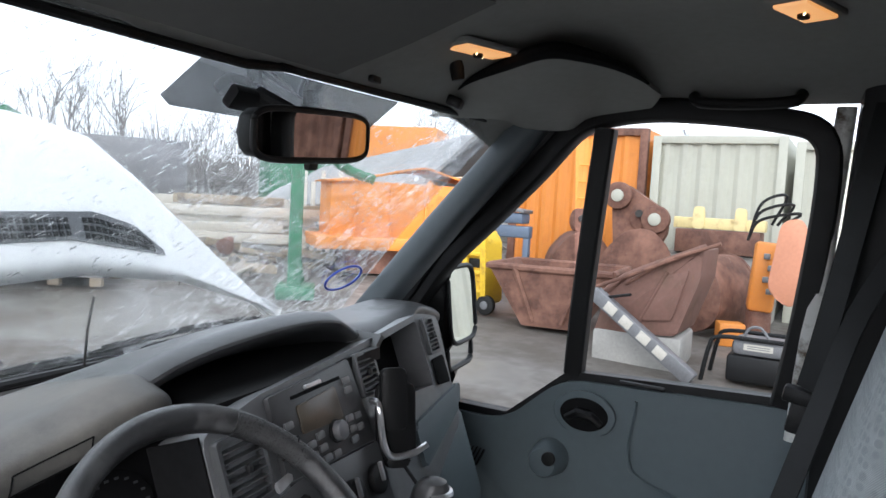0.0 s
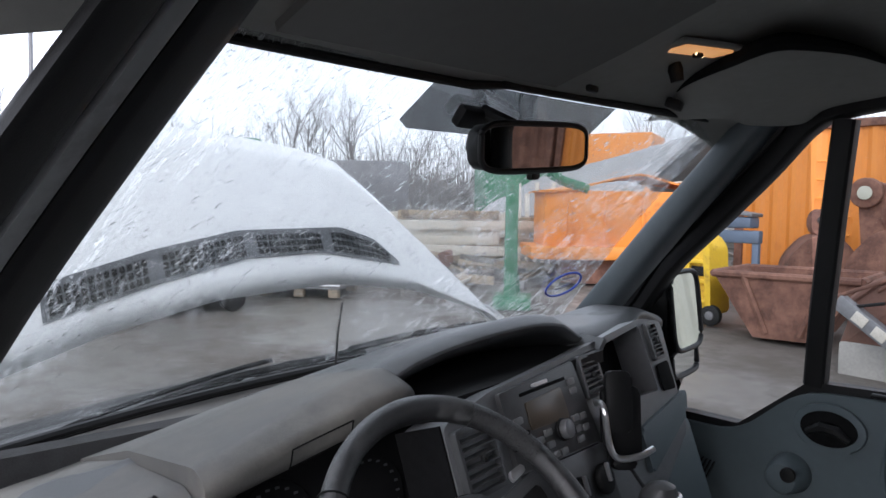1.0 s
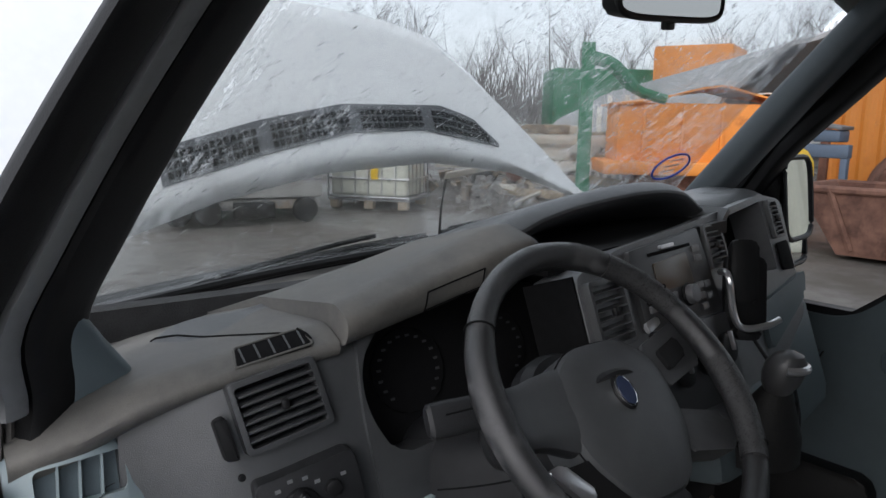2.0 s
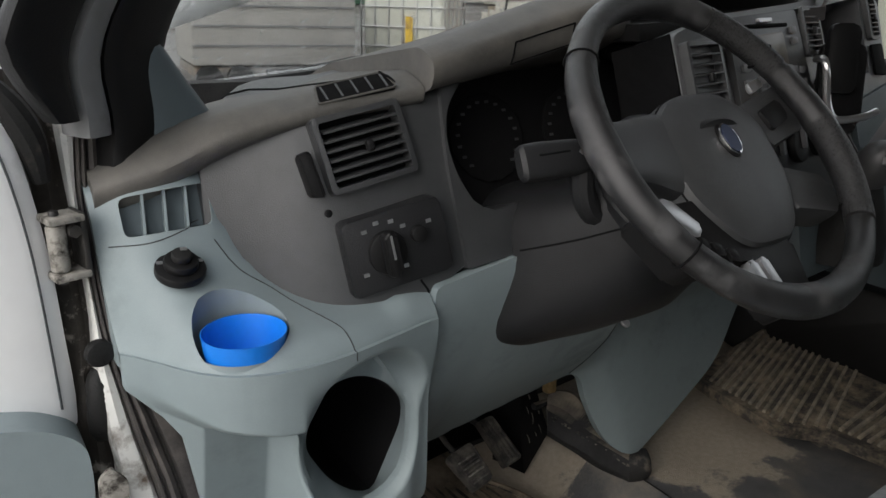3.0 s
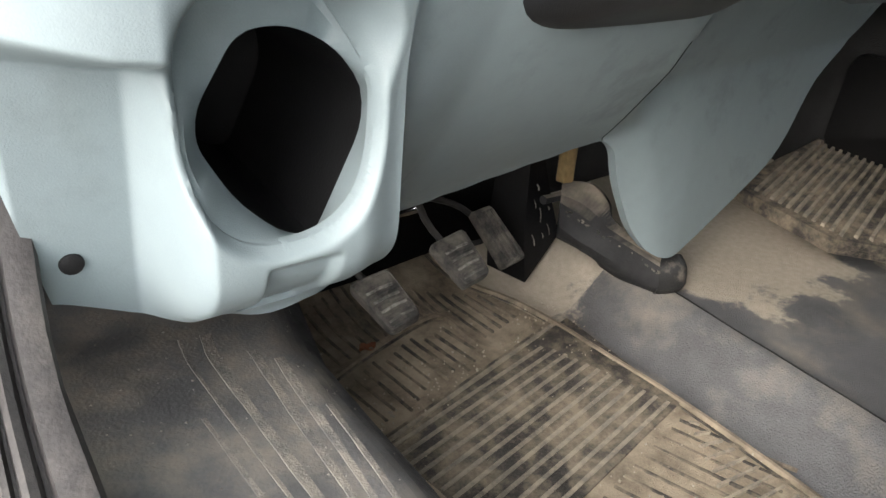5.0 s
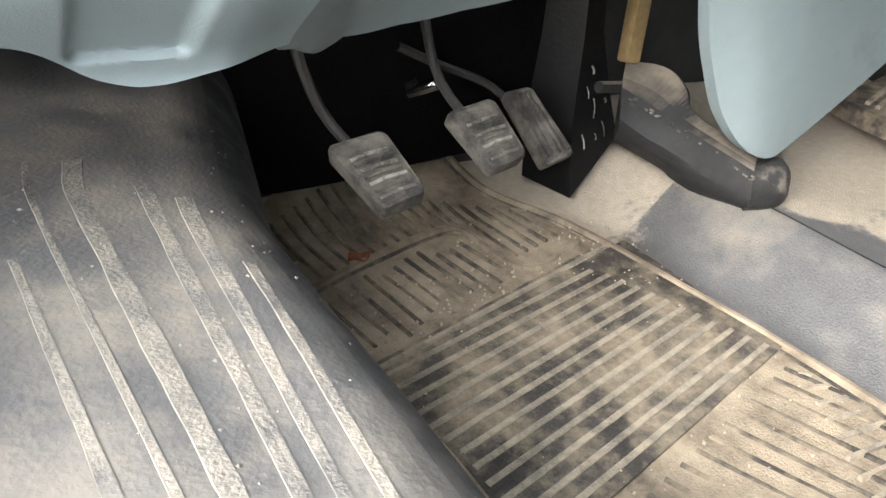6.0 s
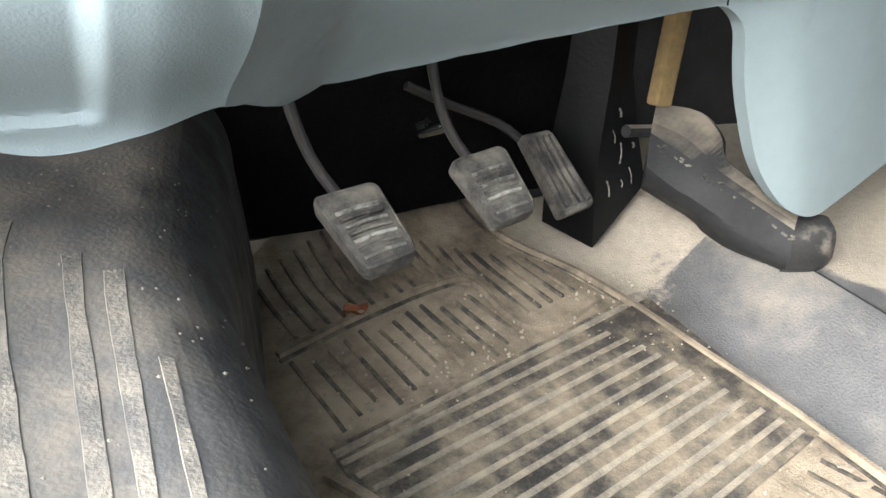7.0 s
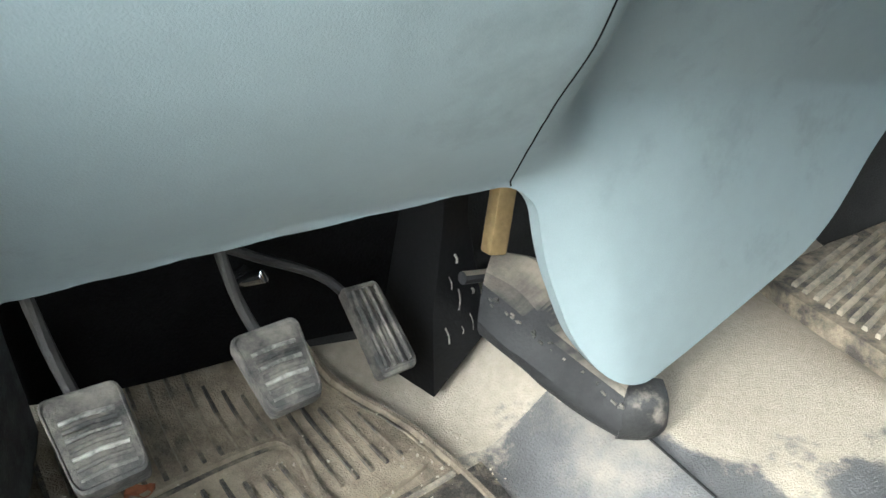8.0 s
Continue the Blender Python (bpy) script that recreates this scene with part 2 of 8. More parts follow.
def fabric(name, base, spot, size):
    """Woven seat cloth with rows of small rounded spots."""
    m = material(name, base, 0.95, grain=900, amount=0.18, bump=0.5)
    nt = m.node_tree
    b = nt.nodes["Principled BSDF"]
    old = b.inputs["Base Color"].links[0].from_socket
    tc = nt.nodes.new("ShaderNodeTexCoord")
    vo = nt.nodes.new("ShaderNodeTexVoronoi")
    vo.inputs["Scale"].default_value, vo.inputs["Randomness"].default_value = size, 0.12
    nt.links.new(tc.outputs["Object"], vo.inputs["Vector"])
    mr = nt.nodes.new("ShaderNodeMapRange")
    mr.inputs["From Min"].default_value, mr.inputs["From Max"].default_value = 0.36, 0.44
    nt.links.new(vo.outputs["Distance"], mr.inputs["Value"])
    mx = nt.nodes.new("ShaderNodeMixRGB")
    mx.inputs[1].default_value = (*spot, 1)
    nt.links.new(mr.outputs[0], mx.inputs[0])
    nt.links.new(old, mx.inputs[2])
    wv = nt.nodes.new("ShaderNodeTexWave")
    wv.wave_type, wv.bands_direction = "BANDS", "DIAGONAL"
    wv.inputs["Scale"].default_value, wv.inputs["Distortion"].default_value = 170, 0.4
    nt.links.new(tc.outputs["Object"], wv.inputs["Vector"])
    shade = nt.nodes.new("ShaderNodeMapRange")
    shade.inputs["To Min"].default_value, shade.inputs["To Max"].default_value = 0.72, 1.12
    nt.links.new(wv.outputs["Fac"], shade.inputs["Value"])
    yarn = nt.nodes.new("ShaderNodeVectorMath")
    yarn.operation = "SCALE"
    nt.links.new(mx.outputs[0], yarn.inputs[0])
    nt.links.new(shade.outputs[0], yarn.inputs["Scale"])
    nt.links.new(yarn.outputs[0], b.inputs["Base Color"])
    return m


SEAT = fabric("seat_cloth", (0.40, 0.43, 0.44), (0.33, 0.36, 0.37), 66)


def pane(name, tint=(0.965, 0.98, 0.975), film=0.0):
    """Thin clear glass; film: how much of a misty wet film with slanting streaks lies on it."""
    m = bpy.data.materials.new(name)
    m.use_nodes = True
    nt = m.node_tree
    nt.nodes.clear()
    out, tr, gl = nt.nodes.new("ShaderNodeOutputMaterial"), nt.nodes.new("ShaderNodeBsdfTransparent"), nt.nodes.new("ShaderNodeBsdfGlossy")
    tr.inputs[0].default_value = (*tint, 1)
    gl.inputs["Roughness"].default_value = 0.02
    fr = nt.nodes.new("ShaderNodeFresnel")
    fr.inputs[0].default_value = 1.45
    half = nt.nodes.new("ShaderNodeMath")
    half.operation = "MULTIPLY"
    half.inputs[1].default_value = 0.4
    nt.links.new(fr.outputs[0], half.inputs[0])
    mix = nt.nodes.new("ShaderNodeMixShader")
    nt.links.new(half.outputs[0], mix.inputs[0])
    nt.links.new(tr.outputs[0], mix.inputs[1])
    nt.links.new(gl.outputs[0], mix.inputs[2])
    end = mix.outputs[0]
    if film:
        tc, mp = nt.nodes.new("ShaderNodeTexCoord"), nt.nodes.new("ShaderNodeMapping")
        mr = nt.nodes.new("ShaderNodeMapping")
        mr.inputs["Rotation"].default_value = (0, radians(-24), 0)
        mp.inputs["Scale"].default_value = (430, 8, 32)
        nt.links.new(tc.outputs["Object"], mr.inputs[0])
        nt.links.new(mr.outputs[0], mp.inputs[0])
        st, fi = nt.nodes.new("ShaderNodeTexNoise"), nt.nodes.new("ShaderNodeTexNoise")
        st.inputs["Scale"].default_value, st.inputs["Detail"].default_value, st.inputs["Roughness"].default_value = 1.0, 4, 0.6
        fi.inputs["Scale"].default_value, fi.inputs["Detail"].default_value = 3.0, 3
        nt.links.new(mp.outputs[0], st.inputs["Vector"])
        nt.links.new(tc.outputs["Object"], fi.inputs["Vector"])
        a, b = nt.nodes.new("ShaderNodeMapRange"), nt.nodes.new("ShaderNodeMapRange")
        a.inputs["From Min"].default_value, a.inputs["From Max"].default_value = 0.55, 0.59
        b.inputs["From Min"].default_value, b.inputs["From Max"].default_value = 0.4, 0.62
        nt.links.new(st.outputs["Fac"], a.inputs["Value"])
        nt.links.new(fi.outputs["Fac"], b.inputs["Value"])
        be, bt = nt.nodes.new("ShaderNodeTexNoise"), nt.nodes.new("ShaderNodeMapRange")
        be.inputs["Scale"].default_value, be.inputs["Detail"].default_value = 260, 2
        nt.links.new(tc.outputs["Object"], be.inputs["Vector"])
        bt.inputs["From Min"].default_value, bt.inputs["From Max"].default_value = 0.40, 0.52
        nt.links.new(be.outputs["Fac"], bt.inputs["Value"])
        mu, sc = nt.nodes.new("ShaderNodeMath"), nt.nodes.new("ShaderNodeMath")
        bead = nt.nodes.new("ShaderNodeMath")
        bead.operation = "MULTIPLY"
        nt.links.new(a.outputs[0], bead.inputs[0])
        nt.links.new(bt.outputs[0], bead.inputs[1])
        mu.operation = sc.operation = "MULTIPLY"
        nt.links.new(bead.outputs[0], mu.inputs[0])
        nt.links.new(b.outputs[0], mu.inputs[1])
        nt.links.new(mu.outputs[0], sc.inputs[0])
        sc.inputs[1].default_value = film
        tl = nt.nodes.new("ShaderNodeBsdfTranslucent")
        tl.inputs[0].default_value = (0.85, 0.87, 0.88, 1)
        m2 = nt.nodes.new("ShaderNodeMixShader")
        nt.links.new(sc.outputs[0], m2.inputs[0])
        nt.links.new(end, m2.inputs[1])
        nt.links.new(tl.outputs[0], m2.inputs[2])
        end = m2.outputs[0]
    nt.links.new(end, out.inputs[0])
    return m


GLASS = pane("clear_glass", (0.60, 0.615, 0.61))
WETGLASS = pane("wet_windscreen", (0.90, 0.915, 0.91), film=0.42)
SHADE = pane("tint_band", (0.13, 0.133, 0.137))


def mirror_mat(name, tint):
    m = bpy.data.materials.new(name)
    m.use_nodes = True
    b = m.node_tree.nodes["Principled BSDF"]
    b.inputs["Base Color"].default_value = (*tint, 1)
    b.inputs["Metallic"].default_value, b.inputs["Roughness"].default_value = 1.0, 0.02
    return m


# Rear-view glass tinted dark to hold its reflection down
DIM_MIRROR = mirror_mat("dim_mirror_glass", (0.42, 0.42, 0.41))
MIRROR = mirror_mat("mirror_glass", (0.85, 0.87, 0.88))


def glow(name, color, power):
    m = bpy.data.materials.new(name)
    m.use_nodes = True
    b = m.node_tree.nodes["Principled BSDF"]
    b.inputs["Base Color"].default_value = (0.8, 0.75, 0.6, 1)
    b.inputs["Emission Color"].default_value = (*color, 1)
    b.inputs["Emission Strength"].default_value = power
    return m


LAMP = glow("lit_lamp", (1.0, 0.42, 0.1), 0.3)
BULB = glow("lit_bulb", (1.0, 0.72, 0.35), 1.5)


# ---- building helpers ----
def empty_at(name, at, label="", category="", group="", kind=""):
    ob = new(name)
    ob.location = at
    ob.empty_display_size = 0.05
    return tagged(ob, label, category, group, kind)


def origin(ob):
    o = Vector((0, 0, 0))
    while ob:
        o += ob.location
        ob = ob.parent
    return o


def mesh_of(bm, name, mat, smooth=35):
    me = bpy.data.meshes.new(name)
    bmesh.ops.recalc_face_normals(bm, faces=bm.faces)
    bm.to_mesh(me)
    bm.free()
    me.materials.append(mat)
    if smooth:
        me.polygons.foreach_set("use_smooth", [True] * len(me.polygons))
        me.set_sharp_from_angle(angle=radians(smooth))
    return me


def part(name, bm, mat, parent, label="", smooth=35):
    """Links a bmesh, given in world places, as one mesh under parent."""
    bmesh.ops.translate(bm, verts=bm.verts, vec=-origin(parent))
    ob = new(name, mesh_of(bm, name, mat, smooth))
    ob.parent = parent
    return tagged(ob, label)


def solo(name, bm, mat, label="", category="", group="", kind="", smooth=35):
    """A thing of one mesh, with its origin at its base."""
    lo = [min(v.co[i] for v in bm.verts) for i in range(3)]
    hi = [max(v.co[i] for v in bm.verts) for i in range(3)]
    at = Vector(((lo[0] + hi[0]) / 2, (lo[1] + hi[1]) / 2, lo[2]))
    bmesh.ops.translate(bm, verts=bm.verts, vec=-at)
    ob = new(name, mesh_of(bm, name, mat, smooth))
    ob.location = at
    return tagged(ob, label, category, group, kind)


def join(bm, other):
    me = bpy.data.meshes.new("tmp")
    other.to_mesh(me)
    other.free()
    bm.from_mesh(me)
    bpy.data.meshes.remove(me)
    return bm


def box(c, s, rot=(0, 0, 0), bev=0.0, seg=2, bm=None, taper=None):
    """A box about c of size s, turned by rot degrees, with rounded edges; taper: scale of its top."""
    b = bmesh.new()
    bmesh.ops.create_cube(b, size=1.0)
    if taper:
        for v in b.verts:
            if v.co.z > 0:
                v.co.x *= taper[0]
                v.co.y *= taper[1]
    bmesh.ops.scale(b, vec=s, verts=b.verts)
    if bev:
        bmesh.ops.bevel(b, geom=b.edges[:], offset=min(bev, 0.49 * min(s)), segments=seg, profile=0.5, affect="EDGES")
    bmesh.ops.transform(b, matrix=pose(*c, *rot), verts=b.verts)
    return join(bm, b) if bm else b


def prism(poly, lo, hi, axis="x", bev=0.0, bm=None, m=None):
    """A flat outline, in the two axes other than axis, carried from lo to hi along axis."""
    b = bmesh.new()
    order = {"x": lambda u, v, w: (w, u, v), "y": lambda u, v, w: (u, w, v), "z": lambda u, v, w: (u, v, w)}[axis]
    rings = [[b.verts.new(order(u, v, w)) for u, v in poly] for w in (lo, hi)]
    n = len(poly)
    b.faces.new(rings[0])
    b.faces.new(rings[1][::-1])
    for i in range(n):
        b.faces.new((rings[0][i], rings[1][i], rings[1][(i + 1) % n], rings[0][(i + 1) % n]))
    if bev:
        caps = [e for e in b.edges if all(v in rings[0] for v in e.verts) or all(v in rings[1] for v in e.verts)]
        bmesh.ops.bevel(b, geom=caps, offset=bev, segments=2, profile=0.5, affect="EDGES")
    if m is not None:
        bmesh.ops.transform(b, matrix=m, verts=b.verts)
    return join(bm, b) if bm else b


def rounded(poly, r, n=4):
    """The outline with its corners rounded to the radius r (one, or one a corner)."""
    out, k = [], len(poly)
    for i in range(k):
        p, a, b = Vector(poly[i]), Vector(poly[i - 1]), Vector(poly[(i + 1) % k])
        rr = r[i] if isinstance(r, (list, tuple)) else r
        d = min(rr, 0.45 * (a - p).length, 0.45 * (b - p).length)
        s, e = p + (a - p).normalized() * d, p + (b - p).normalized() * d
        for j in range(n + 1):
            t = j / n
            out.append(tuple((1 - t) ** 2 * s + 2 * t * (1 - t) * p + t * t * e))
    return out


def oval(cx, cy, rx, ry, n=28, power=2.0):
    out = []
    for i in range(n):
        a = 2 * math.pi * i / n
        c, s = math.cos(a), math.sin(a)
        out.append((cx + rx * math.copysign(abs(c) ** (2 / power), c), cy + ry * math.copysign(abs(s) ** (2 / power), s)))
    return out


def loft(sections, closed=True, caps=True, bm=None):
    """A skin over rings of points, each ring with the same count."""
    b = bmesh.new()
    rings = [[b.verts.new(p) for p in sec] for sec in sections]
    n = len(rings[0])
    for r0, r1 in zip(rings, rings[1:]):
        for i in range(n if closed else n - 1):
            b.faces.new((r0[i], r0[(i + 1) % n], r1[(i + 1) % n], r1[i]))
    if caps and closed:
        b.faces.new(rings[0][::-1])
        b.faces.new(rings[-1])
    return join(bm, b) if bm else b


def glide(keys, count):
    """Smooth in-between rings: keys are (place, list of points); Catmull-Rom in the place."""
    xs = [k[0] for k in keys]
    pts = np.array([k[1] for k in keys], float)
    out = []
    for x in np.linspace(xs[0], xs[-1], count):
        i = min(max(np.searchsorted(xs, x, "right") - 1, 0), len(xs) - 2)
        t = (x - xs[i]) / (xs[i + 1] - xs[i])
        p1, p2 = pts[i], pts[i + 1]
        h = xs[i + 1] - xs[i]
        m1 = (p2 - pts[i - 1]) / (xs[i + 1] - xs[i - 1]) * h if i > 0 else p2 - p1
        m2 = (pts[i + 2] - p1) / (xs[i + 2] - xs[i]) * h if i + 2 < len(xs) else p2 - p1
        out.append((x, (2 * t**3 - 3 * t**2 + 1) * p1 + (t**3 - 2 * t**2 + t) * m1 + (-2 * t**3 + 3 * t**2) * p2 + (t**3 - t**2) * m2))
    return out


def tube(path, r, n=10, bm=None, caps=True, closed=False):
    """A round bar along a path; r: one radius, or one a point."""
    pts = [Vector(p) for p in path]
    rings = []
    k = len(pts)
    up = Vector((0.31, 0.17, 0.94))
    for i, p in enumerate(pts):
        a, c = (pts[i - 1], pts[(i + 1) % k]) if closed else (pts[max(i - 1, 0)], pts[min(i + 1, k - 1)])
        d = (c - a).normalized()
        s = d.cross(up)
        if s.length < 1e-3:
            s = d.cross(Vector((1, 0, 0)))
        s.normalize()
        u = s.cross(d)
        rr = r[i] if isinstance(r, (list, tuple)) else r
        rings.append([p + (s * math.cos(2 * math.pi * j / n) + u * math.sin(2 * math.pi * j / n)) * rr for j in range(n)])
    if closed:
        rings.append(rings[0])
    return loft(rings, True, caps and not closed, bm)


def curve_path(keys, count):
    """A smooth path through the points."""
    ks = [(float(i), [list(p)]) for i, p in enumerate(keys)]
    return [tuple(p[0]) for _, p in glide(ks, count)]


def sheet(f, nu, nv, thick, bm=None):
    """A slab over f(u, v), u and v from 0 to 1, thick along its own lower side."""
    b = bmesh.new()
    top = [[Vector(f(i / nu, j / nv)) for j in range(nv + 1)] for i in range(nu + 1)]
    a = [[b.verts.new(p) for p in row] for row in top]
    low = []
    for i in range(nu + 1):
        row = []
        for j in range(nv + 1):
            du = top[min(i + 1, nu)][j] - top[max(i - 1, 0)][j]
            dv = top[i][min(j + 1, nv)] - top[i][max(j - 1, 0)]
            nrm = du.cross(dv).normalized()
            row.append(b.verts.new(top[i][j] - nrm * thick))
        low.append(row)
    for i in range(nu):
        for j in range(nv):
            b.faces.new((a[i][j], a[i + 1][j], a[i + 1][j + 1], a[i][j + 1]))
            b.faces.new((low[i][j], low[i][j + 1], low[i + 1][j + 1], low[i + 1][j]))
    for i in range(nu):
        b.faces.new((a[i][0], low[i][0], low[i + 1][0], a[i + 1][0]))
        b.faces.new((a[i][nv], a[i + 1][nv], low[i + 1][nv], low[i][nv]))
    for j in range(nv):
        b.faces.new((a[0][j], a[0][j + 1], low[0][j + 1], low[0][j]))
        b.faces.new((a[nu][j], low[nu][j], low[nu][j + 1], a[nu][j + 1]))
    return join(bm, b) if bm else b


def disc(c, r, depth, rot=(0, 0, 0), n=28, bev=0.0, bm=None, r2=None):
    """A round block about c, its axis turned from z by rot."""
    b = bmesh.new()
    bmesh.ops.create_cone(b, cap_ends=True, segments=n, radius1=r, radius2=r if r2 is None else r2, depth=depth)
    if bev:
        bmesh.ops.bevel(b, geom=[e for e in b.edges if len(e.link_faces) == 2 and abs(e.verts[0].co.z - e.verts[1].co.z) < 1e-6], offset=bev, segments=2, profile=0.5, affect="EDGES")
    bmesh.ops.transform(b, matrix=pose(*c, *rot), verts=b.verts)
    return join(bm, b) if bm else b


def yard(x, y):
    """The height of the yard, which falls away a little towards the van."""
    return -0.6 + 0.03 * x + 0.045 * y


def onto(o, e1, e2):
    """The matrix of a panel at o whose own x runs along e1 and y along e2."""
    a = Vector(e1).normalized()
    n = a.cross(Vector(e2)).normalized()
    b = n.cross(a)
    return Matrix(((a.x, b.x, n.x, o[0]), (a.y, b.y, n.y, o[1]), (a.z, b.z, n.z, o[2]), (0, 0, 0, 1)))


# ---- yard ground ----
def ground_sheet():
    b = bmesh.new()
    edges = [-3000, -600, -120, -40, -20, -10, -5, 0, 5, 10, 15, 20, 30, 45, 120, 600, 3000]
    def h(x, y):
        far = max(abs(x), abs(y))
        k = 1.0 if far <= 45 else 45 / far
        return -0.6 + (0.03 * x + 0.045 * y) * k + (0.015 * math.sin(x * 1.3) * math.cos(y * 0.9) if far < 25 else 0)
    g = [[b.verts.new((x, y, h(x, y))) for y in edges] for x in edges]
    for i in range(len(edges) - 1):
        for j in range(len(edges) - 1):
            b.faces.new((g[i][j], g[i + 1][j], g[i + 1][j + 1], g[i][j + 1]))
    ob = new("ground", mesh_of(b, "ground", GROUND))
    tagged(ob, "wet brown earth and gravel of a scrap yard", "ground", kind="structure")


ground_sheet()

# ---- cab shell ----
CAB = empty_at("van_body", (0, -0.3, -0.05), "white panel van body round the driver's cab", "van", kind="structure")

# floor pan and bulkhead
b = box((0.0, -0.5, -0.04), (1.62, 2.3, 0.05), bev=0.01)
box((0.0, 0.66, 0.4), (1.62, 0.04, 0.86), bm=b)
part("floor_pan", b, CARPET, CAB, "dark carpeted floor and firewall")
# rear wall and roof skin close the cab
b = box((0.0, -1.66, 0.72), (1.64, 0.04, 1.6))
part("rear_bulkhead", b, CARPET, CAB, "plain dark rear wall of the cab")
for sx in (-1, 1):
    b = box((sx * 0.82, -1.12, 0.72), (0.05, 1.1, 1.6), bev=0.01)
    part("side_panel", b, SILL if sx < 0 else DOORTRIM, CAB)


def lining_z(x, y):
    """The height of the headlining over the cab."""
    t = min(max((0.24 - y) / 0.42, 0.0), 1.0)
    z = 1.385 + 0.115 * t * (2 - t)
    return z - 0.1 * max(abs(x) - 0.45, 0.0) ** 1.5 * 4


def lining(u, v):
    x, y = -0.76 + 1.52 * u, 0.24 - 1.9 * v
    return x, y, lining_z(x, y)


b = sheet(lining, 40, 40, 0.03)
part("headlining", b, LINING, CAB, "grey felt headlining")
b = sheet(lambda u, v: (-0.84 + 1.68 * u, 0.26 - 1.95 * v, 1.6 - 0.12 * abs(2 * u - 1) ** 4 - 0.1 * max(0, 1 - 4 * v)), 16, 16, 0.02)
part("roof", b, WHITE, CAB, "white roof skin")
# header rail over the windscreen
b = tube([(x, 0.235 - 0.03 * (x / 0.6) ** 2, 1.378 + 0.01 * (x > 0)) for x in np.linspace(-0.47, 0.6, 14)], 0.007, 8)
part("header_trim", b, BLACK, CAB)

# ---- windscreen ----
def screen(u, v):
    """u across, v from the base to the top."""
    x0, x1 = -0.72 + 0.22 * v, 0.63 + 0.04 * v
    x = x0 + (x1 - x0) * u
    s = 2 * u - 1
    yb = 0.80 - 0.12 * s * s - 0.06 * s
    yt = 0.245 - 0.05 * s * s
    zb = 0.80 + 0.1 * u
    y = yb + (yt - yb) * v
    z = zb + (1.385 - zb) * v + 0.02 * math.sin(math.pi * v)
    return x, y, z


WS = empty_at("windscreen", (0.0, 0.8, 0.8), "rain-streaked laminated windscreen", "windscreen", kind="structure")
b = sheet(screen, 28, 20, 0.005)
ob = part("pane", b, WETGLASS, WS, "wet glass with slanting streaks")
ob.visible_shadow = False


def on_screen(u, v, off=-0.008):
    p = Vector(screen(u, v))
    du, dv = Vector(screen(u + 0.01, v)) - p, Vector(screen(u, v + 0.01)) - p
    return p + du.cross(dv).normalized() * off, du.normalized(), dv.normalized()


# tinted band below the header
b = bmesh.new()
row = []
for i in range(17):
    u = 0.325 + 0.37 * i / 16
    low = 0.865 + (0.02 if i in (0, 16) else 0.0)
    row.append([b.verts.new(on_screen(u, v, 0.004)[0]) for v in (low, 0.94, 1.0)])
for r0, r1 in zip(row, row[1:]):
    for j in range(2):
        b.faces.new((r0[j], r1[j], r1[j + 1], r0[j + 1]))
part("tint_band", b, SHADE, WS, "dotted grey tint band").visible_shadow = False

# ---- pillars ----
def pillar(name, keys, mat, parent, label=""):
    """keys: a list of (centre, half across, half along)."""
    rings = []
    for c, e1, e2 in keys:
        c, e1, e2 = Vector(c), Vector(e1), Vector(e2)
        rings.append([tuple(c + e1 * x + e2 * y) for x, y in oval(0, 0, 1, 1, 16, 3.5)])
    return part(name, loft(rings), mat, parent, label)


INNER = [(-0.712, 0.35, 0.75), (-0.70, 0.345, 0.83), (-0.703, 0.335, 0.90), (-0.67, 0.31, 0.98), (-0.61, 0.275, 1.10), (-0.535, 0.215, 1.24), (-0.46, 0.15, 1.375), (-0.42, 0.11, 1.45)]


def strip(path, off0, off1, depth, side=(-0.8, -0.6, 0.0), back=(-0.35, 0.9, 0.0), taper=0, shift=0.0):
    """A band beside a path, from off0 to off1 metres out along side, depth thick."""
    s, k = Vector(side).normalized(), Vector(back).normalized()
    rings = []
    for i, p in enumerate(path):
        p = Vector(p)
        w = 1.0 if i >= taper else (i + 1) / (taper + 1)
        near, far = (off0 - shift * (1 - w)), (off0 - shift * (1 - w)) + (off1 - off0) * (0.25 + 0.75 * w)
        rings.append([tuple(p + s * (near + (far - near) * (0.5 + 0.5 * c)) + k * depth * (0.5 + 0.5 * q)) for c, q in oval(0, 0, 1, 1, 14, 4)])
    return loft(rings)


inner_path = curve_path(INNER, 30)
part("pillar_trim", strip(inner_path, 0.0, 0.085, 0.05), BLACK, CAB, "black windscreen pillar trim")
part("pillar_flange", strip(inner_path[4:], 0.088, 0.121, 0.05), FLANGE, CAB, "white-painted flange of the windscreen pillar, greyed for its shade")
part("pillar_seal", strip(inner_path[5:], 0.125, 0.192, 0.03, taper=4), BLACK, CAB, "black outer pillar seal")
part("pillar_base", loft([[(-0.70 - 0.05 * t + (0.03 + 0.03 * (1 - t)) * c * (1 - 0.6 * t), 0.355 - 0.01 * t + 0.03 * w, 0.80 + 0.15 * t) for c, w in oval(0, 0, 1, 1, 16, 3)] for t in (0, 0.25, 0.5, 0.75, 1)]), DOORTRIM, CAB, "dark grey foot of the pillar trim")
